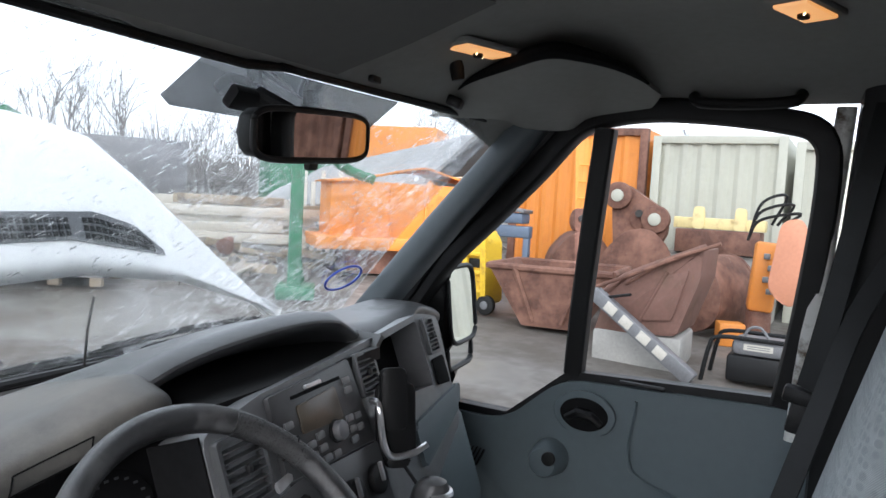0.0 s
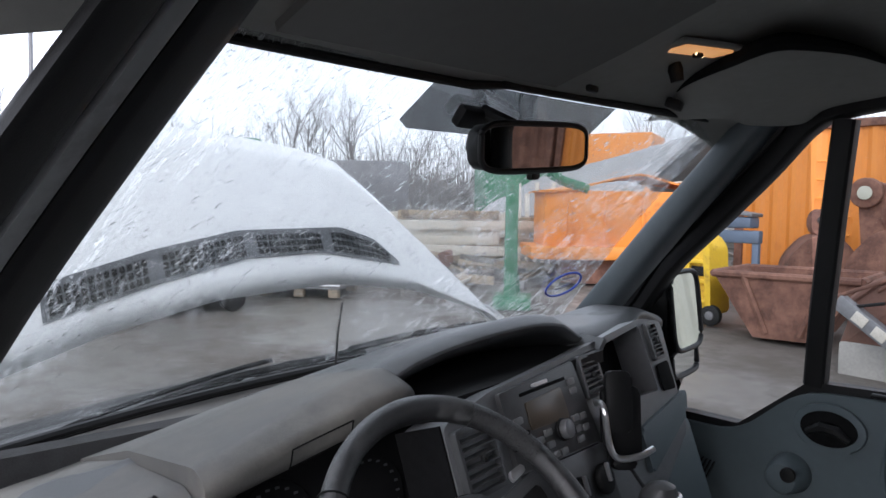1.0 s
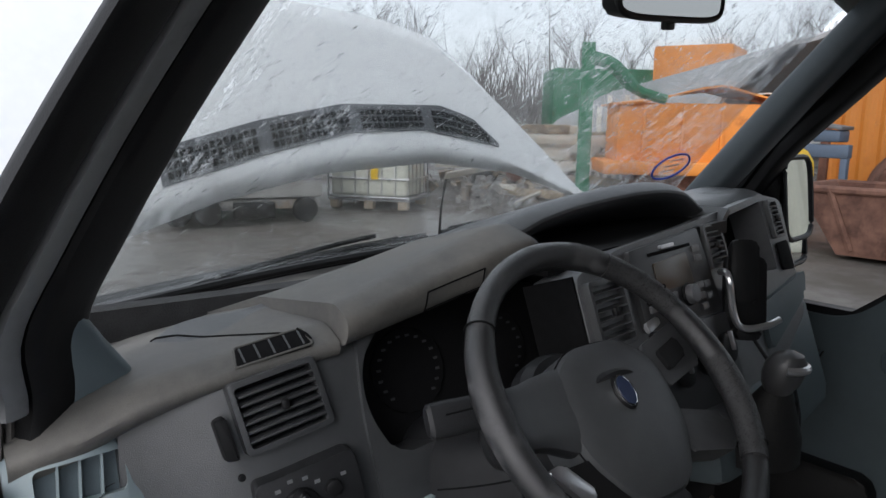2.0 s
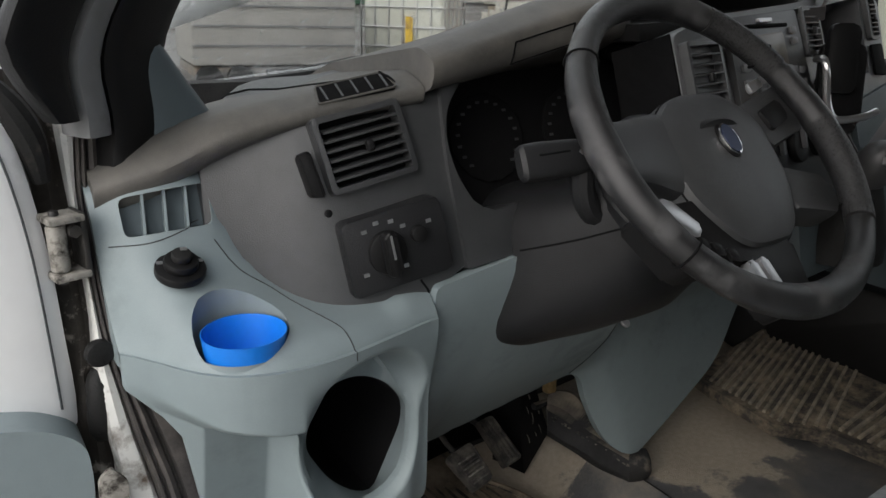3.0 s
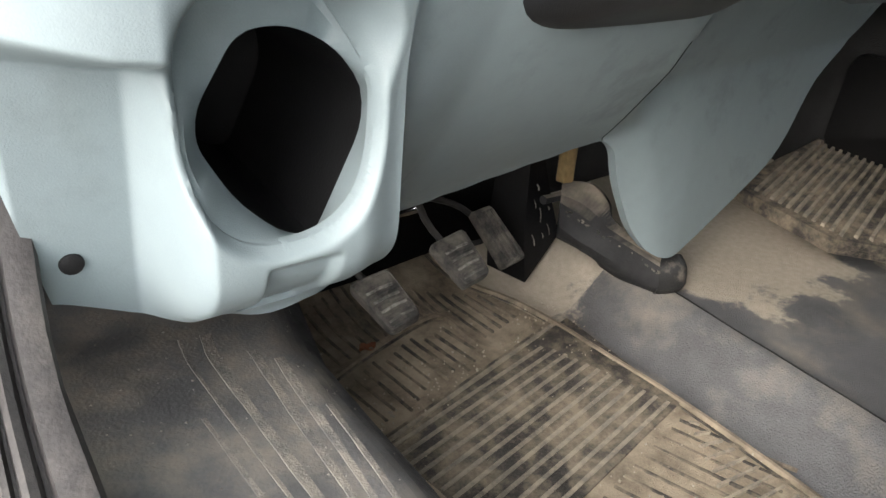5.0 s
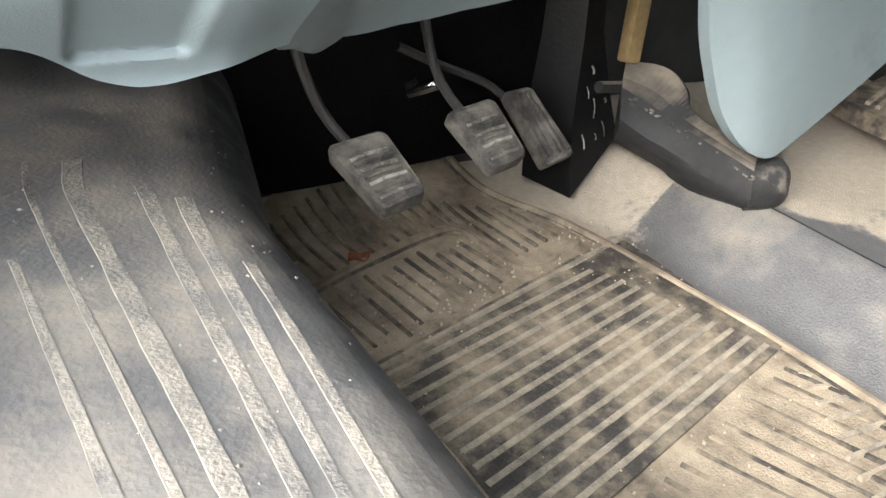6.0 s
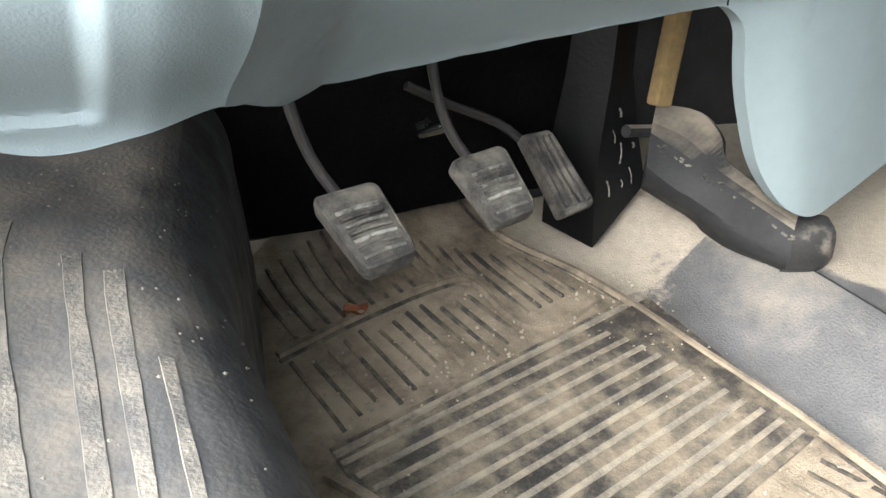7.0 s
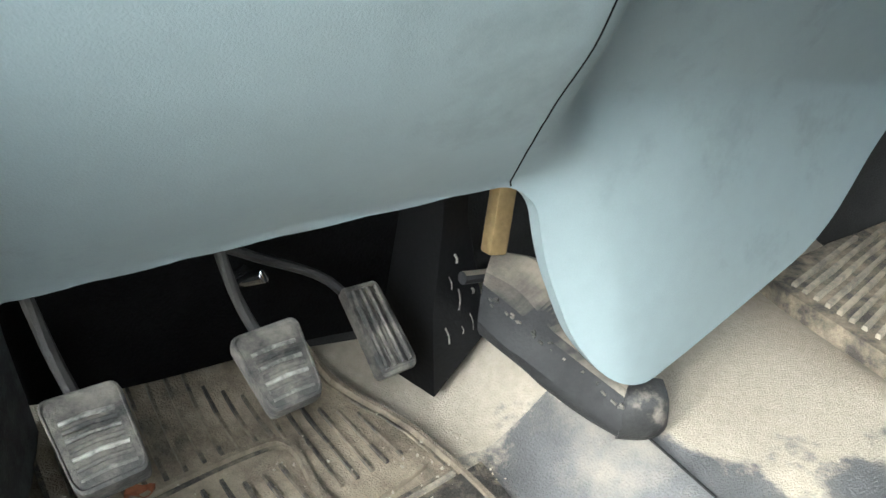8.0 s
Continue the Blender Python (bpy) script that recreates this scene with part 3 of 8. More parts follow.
pillar("pillar_trim", [((0.645, 0.53, 0.86), (0.045, 0.0, 0), (0.0, 0.05, 0)), ((0.64, 0.49, 0.96), (0.045, 0, 0), (0, 0.045, 0)), ((0.668, 0.325, 1.17), (0.043, 0, 0), (0, 0.045, 0)), ((0.698, 0.13, 1.40), (0.043, 0, 0), (0, 0.045, 0))], PILLAR, CAB, "dark blue-grey windscreen pillar trim")
# ---- driver's door opening: black seal and white frame ----
SEALPTS = [(-0.775, -0.30, 0.20), (-0.775, -0.1, 0.24), (-0.77, 0.09, 0.325), (-0.765, 0.20, 0.39), (-0.767, 0.25, 0.47), (-0.775, 0.27, 0.56), (-0.79, 0.30, 0.68), (-0.785, 0.33, 0.78), (-0.765, 0.325, 0.88)]
seal_path = curve_path(SEALPTS, 50)
def jamb_x(z, table):
    """Linear reading of a (height, x) table."""
    return float(np.interp(z, [a for a, _ in table], [c for _, c in table]))


SEAL_IN = [(0.20, -0.72), (0.36, -0.740), (0.387, -0.738), (0.438, -0.731), (0.485, -0.736), (0.544, -0.752), (0.60, -0.778), (0.68, -0.788), (0.88, -0.778)]
SEAL_OUT = [(0.20, -0.80), (0.348, -0.785), (0.40, -0.780), (0.425, -0.778), (0.47, -0.781), (0.53, -0.792), (0.587, -0.800), (0.632, -0.806), (0.70, -0.807), (0.764, -0.805), (0.817, -0.80), (0.88, -0.79)]
WHITE_OUT = [(0.20, -0.85), (0.368, -0.825), (0.387, -0.82), (0.42, -0.816), (0.454, -0.817), (0.50, -0.812), (0.546, -0.816), (0.60, -0.817), (0.65, -0.812), (0.74, -0.811), (0.80, -0.813), (0.844, -0.815), (0.88, -0.808)]
GAP_OUT = [(0.20, -0.90), (0.355, -0.878), (0.398, -0.868), (0.455, -0.858), (0.53, -0.845), (0.64, -0.846), (0.774, -0.852), (0.88, -0.866)]


def jamb(x_in, x_out, profile, mat, label, name, first=0, last=None):
    """A moulded band along the door opening between two outlines; profile is a list of (share of the width, height)."""
    rings = []
    path = [Vector(p) for p in seal_path]
    for i, p in enumerate(path):
        if i < first or (last is not None and i > last):
            continue
        t = path[min(i + 1, len(path) - 1)] - path[max(i - 1, 0)]
        n = Vector((0, -t.z, t.y)).normalized()
        a, c = jamb_x(p.z, x_in), jamb_x(p.z, x_out)
        top = [(a + (c - a) * k, p.y, p.z, h) for k, h in profile]
        rings.append([(x, y + n.y * h, z + n.z * h) for x, y, z, h in top] + [(c, p.y + 0.035, p.z), (a, p.y + 0.035, p.z)])
    return part(name, loft(rings), mat, CAB, label)


jamb(SEAL_IN, SEAL_OUT, [(0.0, -0.008), (0.06, 0.002), (0.25, 0.005), (0.44, 0.004), (0.5, -0.003), (0.55, -0.003), (0.6, 0.006), (0.7, 0.009), (0.77, 0.006), (0.8, -0.001), (0.84, -0.001), (0.88, 0.006), (0.95, 0.006), (1.0, -0.002)], SEALRUB, "dusty dark rubber door seal with raised lips", "door_seal")
jamb([(a, c - 0.0005) for a, c in SEAL_OUT], WHITE_OUT, [(0.0, -0.004), (0.12, 0.001), (0.5, 0.003), (0.85, 0.0), (1.0, -0.012)], SILL, "scuffed white door frame", "door_frame")
jamb([(a, c + 0.004) for a, c in WHITE_OUT], GAP_OUT, [(0.0, -0.016), (0.2, -0.026), (0.4, -0.022), (0.7, -0.03), (1.0, -0.026)], GRIME, "oily dark grime behind the hinges", "hinge_gap")


# ---- passenger door ----
PDOOR = empty_at("passenger_door", (0.85, -0.05, 0.05), "closed passenger door with blue-grey trim and black window frame", "door")
outline = rounded([(-0.52, 0.06), (0.46, 0.06), (0.46, 0.695), (0.215, 0.695), (0.075, 0.82), (-0.52, 0.845)], [0.03, 0.03, 0.02, 0.06, 0.06, 0.03], 5)
part("door_trim_panel", prism(outline, 0.80, 0.86, "x", 0.008), DOORTRIM, PDOOR, "blue-grey moulded door trim")
# Black block added for the dark area beside the passenger mat
part("door_bin", prism(rounded([(0.10, 0.15), (0.47, 0.15), (0.47, 0.36), (0.12, 0.36)], 0.03), 0.755, 0.80, "x", 0.008), BLACK, PDOOR, "black block filling the dark area at the door's foot")
part("belt_strip", prism(rounded([(-0.50, 0.842), (-0.50, 0.862), (0.065, 0.838), (0.215, 0.713), (0.44, 0.713), (0.44, 0.695), (0.208, 0.695), (0.06, 0.818)], 0.006, 2), 0.812, 0.85, "x"), BLACK, PDOOR, "black rubber belt strip")


def lean(z):
    """How far the side window leans in at a height."""
    return 0.83 - 0.16 * max(z - 0.83, 0)


def side_bar(name, pts, w, mat, parent, d=0.03, label=""):
    """A flat bar along points (y, z) in the side window's plane."""
    rings = []
    for i, (y, z) in enumerate(pts):
        y0, z0 = pts[max(i - 1, 0)]
        y1, z1 = pts[min(i + 1, len(pts) - 1)]
        t = Vector((y1 - y0, z1 - z0)).normalized()
        n = Vector((-t.y, t.x))
        rings.append([(lean(z) + c * d, y + n.x * s * w, z + n.y * s * w) for c, s in oval(0, 0, 1, 1, 12, 4)])
    return part(name, loft(rings), mat, parent, label)


frame_pts = [(p[0], p[1]) for p in curve_path([(0.60, 0.80, 0), (0.465, 0.975, 0), (0.385, 1.072, 0), (0.265, 1.182, 0), (0.152, 1.288, 0), (0.055, 1.385, 0), (-0.02, 1.412, 0), (-0.15, 1.42, 0), (-0.34, 1.40, 0), (-0.42, 1.37, 0), (-0.435, 1.28, 0), (-0.415, 1.05, 0), (-0.385, 0.84, 0)], 70)]
side_bar("window_frame", frame_pts, 0.024, BLACK, PDOOR, 0.03, "black window frame")
rings = [[(0.79 - 0.15 * max(z - 0.9, 0) + c * 0.012, y + 0.085 + 0.06 * s, z) for c, s in oval(0, 0, 1, 1, 12, 4)] for y, z in ((0.55, 0.86), (0.445, 0.975), (0.36, 1.09), (0.243, 1.20), (0.134, 1.305), (0.06, 1.38))]
part("corner_filler", loft(rings), BLACK, PDOOR, "black corner of the window frame")
side_bar("quarter_pillar", [(0.056, 0.83), (0.04, 1.0), (0.015, 1.2), (-0.01, 1.385)], 0.023, BLACK, PDOOR, 0.02, "black quarter light bar")
b = bmesh.new()
for poly in ([(-0.43, 0.85), (0.05, 0.83), (-0.01, 1.39), (-0.47, 1.37)], [(0.06, 0.83), (0.21, 0.70), (0.56, 0.70), (0.56, 0.86), (0.06, 1.38)]):
    b.faces.new([b.verts.new((lean(z) + 0.004, y, z)) for y, z in poly])
part("window_pane", b, GLASS, PDOOR, "clear side glass").visible_shadow = False
# white B-pillar edge behind the window
pillar("pillar_edge", [((0.815, -0.415, 0.78), (0.03, 0, 0), (0, 0.022, 0)), ((0.79, -0.432, 1.1), (0.03, 0, 0), (0, 0.02, 0)), ((0.745, -0.455, 1.42), (0.03, 0, 0), (0, 0.017, 0))], SILL, CAB, "white pillar edge")
# Kick panel coloured dark to give the passenger footwell's shade
b = box((0.80, 0.57, 0.4), (0.04, 0.3, 0.9), bev=0.01)
part("kick_panel", b, CARPET, CAB, "kick panel, coloured dark for the unlit footwell")
b = box((-0.80, 0.57, 0.4), (0.04, 0.3, 0.9), bev=0.01)
part("kick_panel", b, CARPET, CAB)
pillar("door_pillar", [((0.80, -0.56, 0.0), (0.05, 0, 0), (0, 0.12, 0)), ((0.80, -0.56, 0.8), (0.05, 0, 0), (0, 0.12, 0)), ((0.73, -0.6, 1.5), (0.05, 0, 0), (0, 0.12, 0))], BLACK, CAB, "dark door pillar")
# door pull: dark oval recess with a lever
m = onto((0.797, 0.012, 0.752), (0, -1, 0), (0, 0, 1))
part("handle_surround", prism(oval(0, 0, 0.072, 0.052, 32), 0, 0.01, "z", 0.004, m=m), DOORTRIM, PDOOR)
hb = part("handle_recess", prism(oval(0, 0, 0.056, 0.037, 32), 0.008, 0.013, "z", 0.002, m=m), VOID, PDOOR, "dark oval recess")
part("handle_lever", tube([tuple(m @ Vector(p)) for p in ((-0.04, -0.012, 0.016), (-0.01, 0.006, 0.024), (0.02, 0.002, 0.022), (0.042, -0.016, 0.016))], [0.007, 0.011, 0.011, 0.007], 8), BLACK, PDOOR, "black release lever")
part("lock_slot", box((0.80, -0.11, 0.836), (0.012, 0.1, 0.01), bev=0.004), BLACK, PDOOR)
# raised armrest line and winder boss
part("armrest_moulding", tube(curve_path([(0.797, -0.10, 0.80), (0.795, -0.09, 0.68), (0.795, -0.13, 0.63), (0.795, -0.3, 0.60), (0.797, -0.5, 0.63)], 24), 0.005, 6), DOORTRIM, PDOOR)
part("winder_boss", disc((0.775, 0.088, 0.636), 0.046, 0.07, (0, -90, 0), 28, 0.012, r2=0.034), DOORTRIM, PDOOR, "round moulded boss")
part("winder_cap", disc((0.738, 0.07, 0.65), 0.016, 0.012, (0, -90, 0), 20, 0.003), BLACK, PDOOR)
for i in range(9):
    part("speaker_slot", box((0.797, 0.352 - 0.010 * i, 0.585), (0.008, 0.003, 0.085 - 0.003 * i), (24, 0, 0)), BLACK, PDOOR)

# wing mirror outside
WM = empty_at("wing_mirror", (1.0, 0.44, 0.72), "black-cased passenger wing mirror with two glasses", "wing mirror")
case = [(0.955 + 0.112 * c, 0.908 + 0.138 * s) for c, s in oval(0, 0, 1, 1, 28, 4.5)]
case_m = Matrix.Translation((0.93, 0.43, 0)) @ pose(0, 0, 0, 0, 0, 10) @ Matrix.Translation((-0.95, 0, 0))
part("case", prism(case, 0.0, 0.09, "y", 0.02, m=case_m), BLACK, WM, "black mirror case")
part("mirror_glass", prism([(0.102 * c, 0.098 * s) for c, s in oval(0, 0, 1, 1, 28, 5)], -0.002, 0.002, "y", m=case_m @ pose(0.952, -0.010, 0.943, -7, 0, 0)), MIRROR, WM, "upper mirror glass")
part("wide_glass", prism([(0.09 * c, 0.03 * s) for c, s in oval(0, 0, 1, 1, 24, 4)], -0.002, 0.002, "y", m=case_m @ pose(0.955, -0.010, 0.808, -4, 0, 0)), MIRROR, WM, "small wide-angle glass")
for cx, cz, rx, rz in ((0.952, 0.943, 0.104, 0.1), (0.955, 0.808, 0.094, 0.034)):
    part("glass_rim", tube([tuple(case_m @ Vector((cx + rx * c, -0.012 + 0.12 * (rz * s), cz + rz * s))) for c, s in oval(0, 0, 1, 1, 36, 5)], 0.007, 8, closed=True), BLACK, WM, "black mirror surround")
part("arm", tube([(0.86, 0.42, 0.76), (0.91, 0.44, 0.76), (0.96, 0.46, 0.80)], [0.03, 0.028, 0.03], 10), BLACK, WM, "black mirror arm")

# ---- dashboard ----
DASHB = empty_at("dashboard", (0.0, 0.45, 0.33), "dusty dark grey van dashboard with blue-grey lower trim", "dashboard")


def ring(x, pts, r=0.012):
    return [(x, y, z) for y, z in rounded(pts, r, 3)]


# upper pad: windscreen edge, crown, front lip, face, underside
PAD = [
    (-0.795, [(0.47, 0.77), (0.38, 0.79), (0.315, 0.787), (0.298, 0.775), (0.31, 0.745), (0.34, 0.73), (0.48, 0.73)]),
    (-0.74, [(0.56, 0.79), (0.40, 0.815), (0.295, 0.812), (0.272, 0.795), (0.29, 0.77), (0.33, 0.745), (0.56, 0.73)]),
    (-0.68, [(0.62, 0.77), (0.42, 0.825), (0.275, 0.842), (0.25, 0.825), (0.262, 0.805), (0.31, 0.785), (0.60, 0.70)]),
    (-0.60, [(0.64, 0.785), (0.44, 0.838), (0.268, 0.860), (0.236, 0.846), (0.238, 0.833), (0.28, 0.823), (0.62, 0.70)]),
    (-0.52, [(0.66, 0.79), (0.44, 0.852), (0.262, 0.872), (0.227, 0.857), (0.228, 0.843), (0.27, 0.832), (0.64, 0.70)]),
    (-0.48, [(0.66, 0.797), (0.44, 0.860), (0.256, 0.880), (0.220, 0.865), (0.221, 0.850), (0.26, 0.838), (0.64, 0.70)]),
]
secs = [ring(x, p) for x, p in glide([(x, p) for x, p in PAD], 20)]
part("top_pad", loft(secs), DASHTOP, DASHB, "dusty soft dash top")
LID = [
    (-0.478, [(0.66, 0.80), (0.44, 0.872), (0.235, 0.905), (0.205, 0.89), (0.21, 0.862), (0.27, 0.85), (0.64, 0.70)]),
    (-0.36, [(0.66, 0.82), (0.44, 0.895), (0.25, 0.938), (0.205, 0.922), (0.213, 0.885), (0.28, 0.868), (0.64, 0.70)]),
    (-0.26, [(0.66, 0.84), (0.44, 0.918), (0.255, 0.966), (0.200, 0.950), (0.205, 0.91), (0.28, 0.885), (0.64, 0.70)]),
    (-0.20, [(0.66, 0.848), (0.46, 0.925), (0.265, 0.974), (0.205, 0.958), (0.21, 0.915), (0.28, 0.89), (0.64, 0.70)]),
    (-0.165, [(0.66, 0.85), (0.46, 0.925), (0.28, 0.962), (0.225, 0.945), (0.225, 0.915), (0.29, 0.89), (0.64, 0.70)]),
    (-0.14, [(0.66, 0.85), (0.46, 0.92), (0.31, 0.935), (0.26, 0.925), (0.26, 0.912), (0.30, 0.89), (0.64, 0.70)]),
]
secs = [ring(x, p) for x, p in glide(LID, 28)]
part("instrument_hood", loft(secs), DASHTOP, DASHB, "dusty instrument hood")
LIDC = [(-0.328 + 0.043 * a * 0.97, 0.908 + 0.043 * a * 0.24 + 0.012 * c) for a, c in ((-1, -1), (-1, 1), (1, 1), (1, -1), (-1, -1))]
# centre and passenger top
TOP = [
    (-0.20, [(0.66, 0.852), (0.45, 0.922), (0.285, 0.965), (0.25, 0.95), (0.265, 0.93), (0.40, 0.90), (0.64, 0.70)]),
    (-0.15, [(0.66, 0.858), (0.45, 0.935), (0.275, 0.988), (0.24, 0.976), (0.255, 0.955), (0.40, 0.905), (0.64, 0.70)]),
    (-0.05, [(0.66, 0.872), (0.46, 0.95), (0.275, 1.006), (0.24, 0.995), (0.255, 0.975), (0.42, 0.91), (0.64, 0.70)]),
    (0.10, [(0.66, 0.885), (0.46, 0.968), (0.27, 1.02), (0.235, 1.008), (0.25, 0.99), (0.42, 0.92), (0.64, 0.70)]),
    (0.19, [(0.66, 0.893), (0.46, 0.972), (0.27, 1.012), (0.235, 0.998), (0.25, 0.98), (0.40, 0.92), (0.64, 0.70)]),
    (0.24, [(0.66, 0.898), (0.46, 0.97), (0.28, 0.988), (0.24, 0.97), (0.255, 0.955), (0.38, 0.925), (0.64, 0.70)]),
    (0.32, [(0.66, 0.90), (0.46, 0.968), (0.29, 0.98), (0.25, 0.967), (0.265, 0.952), (0.36, 0.93), (0.64, 0.70)]),
    (0.46, [(0.65, 0.905), (0.46, 0.968), (0.315, 0.98), (0.28, 0.968), (0.29, 0.952), (0.37, 0.93), (0.63, 0.70)]),
    (0.60, [(0.64, 0.885), (0.46, 0.98), (0.365, 0.982), (0.336, 0.972), (0.345, 0.952), (0.39, 0.93), (0.62, 0.70)]),
    (0.76, [(0.56, 0.88), (0.47, 0.95), (0.41, 0.95), (0.385, 0.938), (0.385, 0.918), (0.41, 0.90), (0.55, 0.73)]),
]
secs = [ring(x, p) for x, p in glide(TOP, 36)]
part("top_pad", loft(secs), DASH, DASHB, "dark passenger dash top")
# black gap between the dash top and the glass
part("glass_seal", sheet(lambda u, v: (-0.68 + 1.28 * u, 0.63 + 0.17 * v - 0.05 * (2 * u - 1) ** 2, 0.752 + 0.11 * u - 0.02 * v), 24, 4, 0.01), BLACK, DASHB, "black gap below the windscreen")
# open tray behind the radio
part("tray_floor", sheet(lambda u, v: (-0.19 + 0.42 * u, 0.19 + 0.25 * v, 0.93 + 0.028 * u - 0.01 * v), 12, 8, 0.02), BLACK, DASHB, "dark open tray")
part("tray_end", sheet(lambda u, v: (0.225 + 0.03 * v, 0.20 + 0.2 * u, 0.93 + 0.04 * v), 6, 4, 0.01), DASH, DASHB)
# front faces
FACE = [
    (-0.70, [(0.285, 0.80), (0.285, 0.66), (0.44, 0.64), (0.44, 0.80)]),
    (-0.66, [(0.268, 0.82), (0.245, 0.65), (0.44, 0.63), (0.44, 0.80)]),
    (-0.60, [(0.243, 0.838), (0.196, 0.645), (0.44, 0.63), (0.44, 0.85)]),
    (-0.50, [(0.232, 0.852), (0.174, 0.65), (0.44, 0.63), (0.44, 0.86)]),
    (-0.452, [(0.233, 0.862), (0.175, 0.672), (0.44, 0.66), (0.44, 0.87)]),
]
secs = [ring(x, p, 0.008) for x, p in glide(FACE, 16)]
part("switch_fascia", loft(secs), DASH, DASHB, "dark scuffed fascia by the door")
# blue-grey corner piece with the demister and the mirror switch
PODX = [-0.80, -0.775, -0.75, -0.72, -0.68, -0.62, -0.56, -0.50]
PODY = [0.262, 0.20, 0.160, 0.138, 0.126, 0.128, 0.142, 0.156]


def pod_y(x):
    """How far the front of the corner shelf stands forward."""
    return float(np.mean([np.interp(x + d, PODX, PODY) for d in (-0.028, -0.018, -0.009, 0.0, 0.009, 0.018, 0.028)]))


def glide_shelf(keys):
    """More sections of the shelf, so that its front bends smoothly."""
    return [(x, tuple(p[0]), tuple(p[1]), tuple(p[2])) for x, p in glide([(k[0], [list(q) for q in k[1:]]) for k in keys], 24)]


POD = []
for x, back, mid, flat in glide_shelf(((-0.80, (0.315, 0.775), (0.297, 0.722), (0.29, 0.70)), (-0.76, (0.295, 0.785), (0.270, 0.722), (0.25, 0.70)), (-0.70, (0.288, 0.785), (0.264, 0.712), (0.238, 0.683)), (-0.64, (0.30, 0.70), (0.25, 0.675), (0.22, 0.662)), (-0.58, (0.30, 0.66), (0.24, 0.656), (0.20, 0.653)), (-0.50, (0.30, 0.66), (0.24, 0.662), (0.20, 0.664)))):
    f = pod_y(x)
    rim = 0.648 if x < -0.55 else 0.656
    POD.append((x, [(0.44, back[1]), back, mid, flat, (f + 0.022, rim), (f + 0.001, 0.630), (f + 0.012, 0.612), (0.44, 0.60)]))
secs = [ring(x, p, 0.014) for x, p in POD]
part("corner_shelf", loft(secs), TRIM, DASHB, "blue-grey corner shelf with a cup hole")


def cut(ob, cutter, op="DIFFERENCE"):
    """Cuts a bmesh, given in world places, out of a built mesh."""
    bmesh.ops.recalc_face_normals(cutter, faces=cutter.faces)
    bmesh.ops.translate(cutter, verts=cutter.verts, vec=-origin(ob))
    me = bpy.data.meshes.new("cutter")
    cutter.to_mesh(me)
    cutter.free()
    tool = new("cutter", me)
    tool.parent = ob
    md = ob.modifiers.new("cut", "BOOLEAN")
    md.operation, md.solver, md.object = op, "EXACT", tool
    bpy.context.view_layer.update()
    res = bpy.data.meshes.new_from_object(ob.evaluated_get(bpy.context.evaluated_depsgraph_get()))
    ob.modifiers.clear()
    old = ob.data
    ob.data = res
    res.polygons.foreach_set("use_smooth", [True] * len(res.polygons))
    res.set_sharp_from_angle(angle=radians(35))
    bpy.data.objects.remove(tool)
    bpy.data.meshes.remove(me)
    bpy.data.meshes.remove(old)
    return ob


def find(name, parent):
    return [c for c in parent.children if c.name.split(".")[0] == name][-1]


shelf = find("corner_shelf", DASHB)
# cup hole
cut(shelf, disc((-0.703, 0.188, 0.685), 0.0435, 0.16, (0, 0, 0), 40))
well = [[(-0.703 + r * math.cos(a), 0.188 + r * math.sin(a), z) for a in np.linspace(0, 2 * math.pi, 40, endpoint=False)] for r, z in ((0.0437, 0.69), (0.0437, 0.64), (0.0425, 0.606), (0.041, 0.604))]
for r in well[:1]:
    for i, (x, y, z) in enumerate(r):
        r[i] = (x, y, 0.648 + 0.45 * (y - 0.188) - 0.004)
wb = loft(well, True, False)
part("cup_well", wb, TRIM, DASHB, "smooth wall of the cup hole")
part("cup_floor", disc((-0.703, 0.188, 0.602), 0.043, 0.004, (0, 0, 0), 32), TRIM, DASHB)
# recess of the side demister
DM = onto((-0.735, 0.283, 0.752), (1, -0.12, 0.06), (0, 0.3, 1))
cut(shelf, prism(rounded([(-0.042, -0.02), (0.04, -0.02), (0.04, 0.022), (-0.042, 0.018)], 0.008), -0.02, 0.03, "z", m=DM))
part("demister_back", prism(rounded([(-0.042, -0.02), (0.04, -0.02), (0.04, 0.022), (-0.042, 0.018)], 0.008), -0.02, -0.016, "z", m=DM), DOORTRIM, DASHB)
for i in range(3):
    part("demister_vane", prism([(-0.025 + 0.02 * i, -0.02), (-0.0225 + 0.02 * i, -0.02), (-0.0185 + 0.02 * i, 0.021), (-0.021 + 0.02 * i, 0.021)], -0.016, -0.001, "z", m=DM), TRIM, DASHB)
# mirror adjuster
MK = onto((-0.738, 0.246, 0.703), (1, -0.1, -0.08), (0, 1, 0.42))
knob = part("mirror_switch", prism(oval(0, 0, 0.0235, 0.023, 32), -0.004, 0.005, "z", 0.002, m=MK), BLACK, DASHB, "black round mirror adjuster")
part("adjuster_knob", prism(oval(0, 0, 0.016, 0.016, 24), 0.004, 0.014, "z", 0.003, m=MK), BLACK, knob)
part("adjuster_tip", prism(oval(0, 0.0, 0.0095, 0.0095, 20), 0.013, 0.022, "z", 0.003, m=MK), RUBBER, knob)
for u, v in ((-0.018, 0.006), (0.018, 0.006), (0.0, 0.019), (0.002, 0.004)):
    z = 0.0225 if (u, v) == (0.002, 0.004) else 0.0053
    part("adjuster_mark", prism([(u - 0.003, v - 0.002), (u + 0.003, v - 0.002), (u + 0.003, v + 0.002), (u - 0.003, v + 0.002)], z, z + 0.0006, "z", m=MK), SILVER, knob, "small white mark")
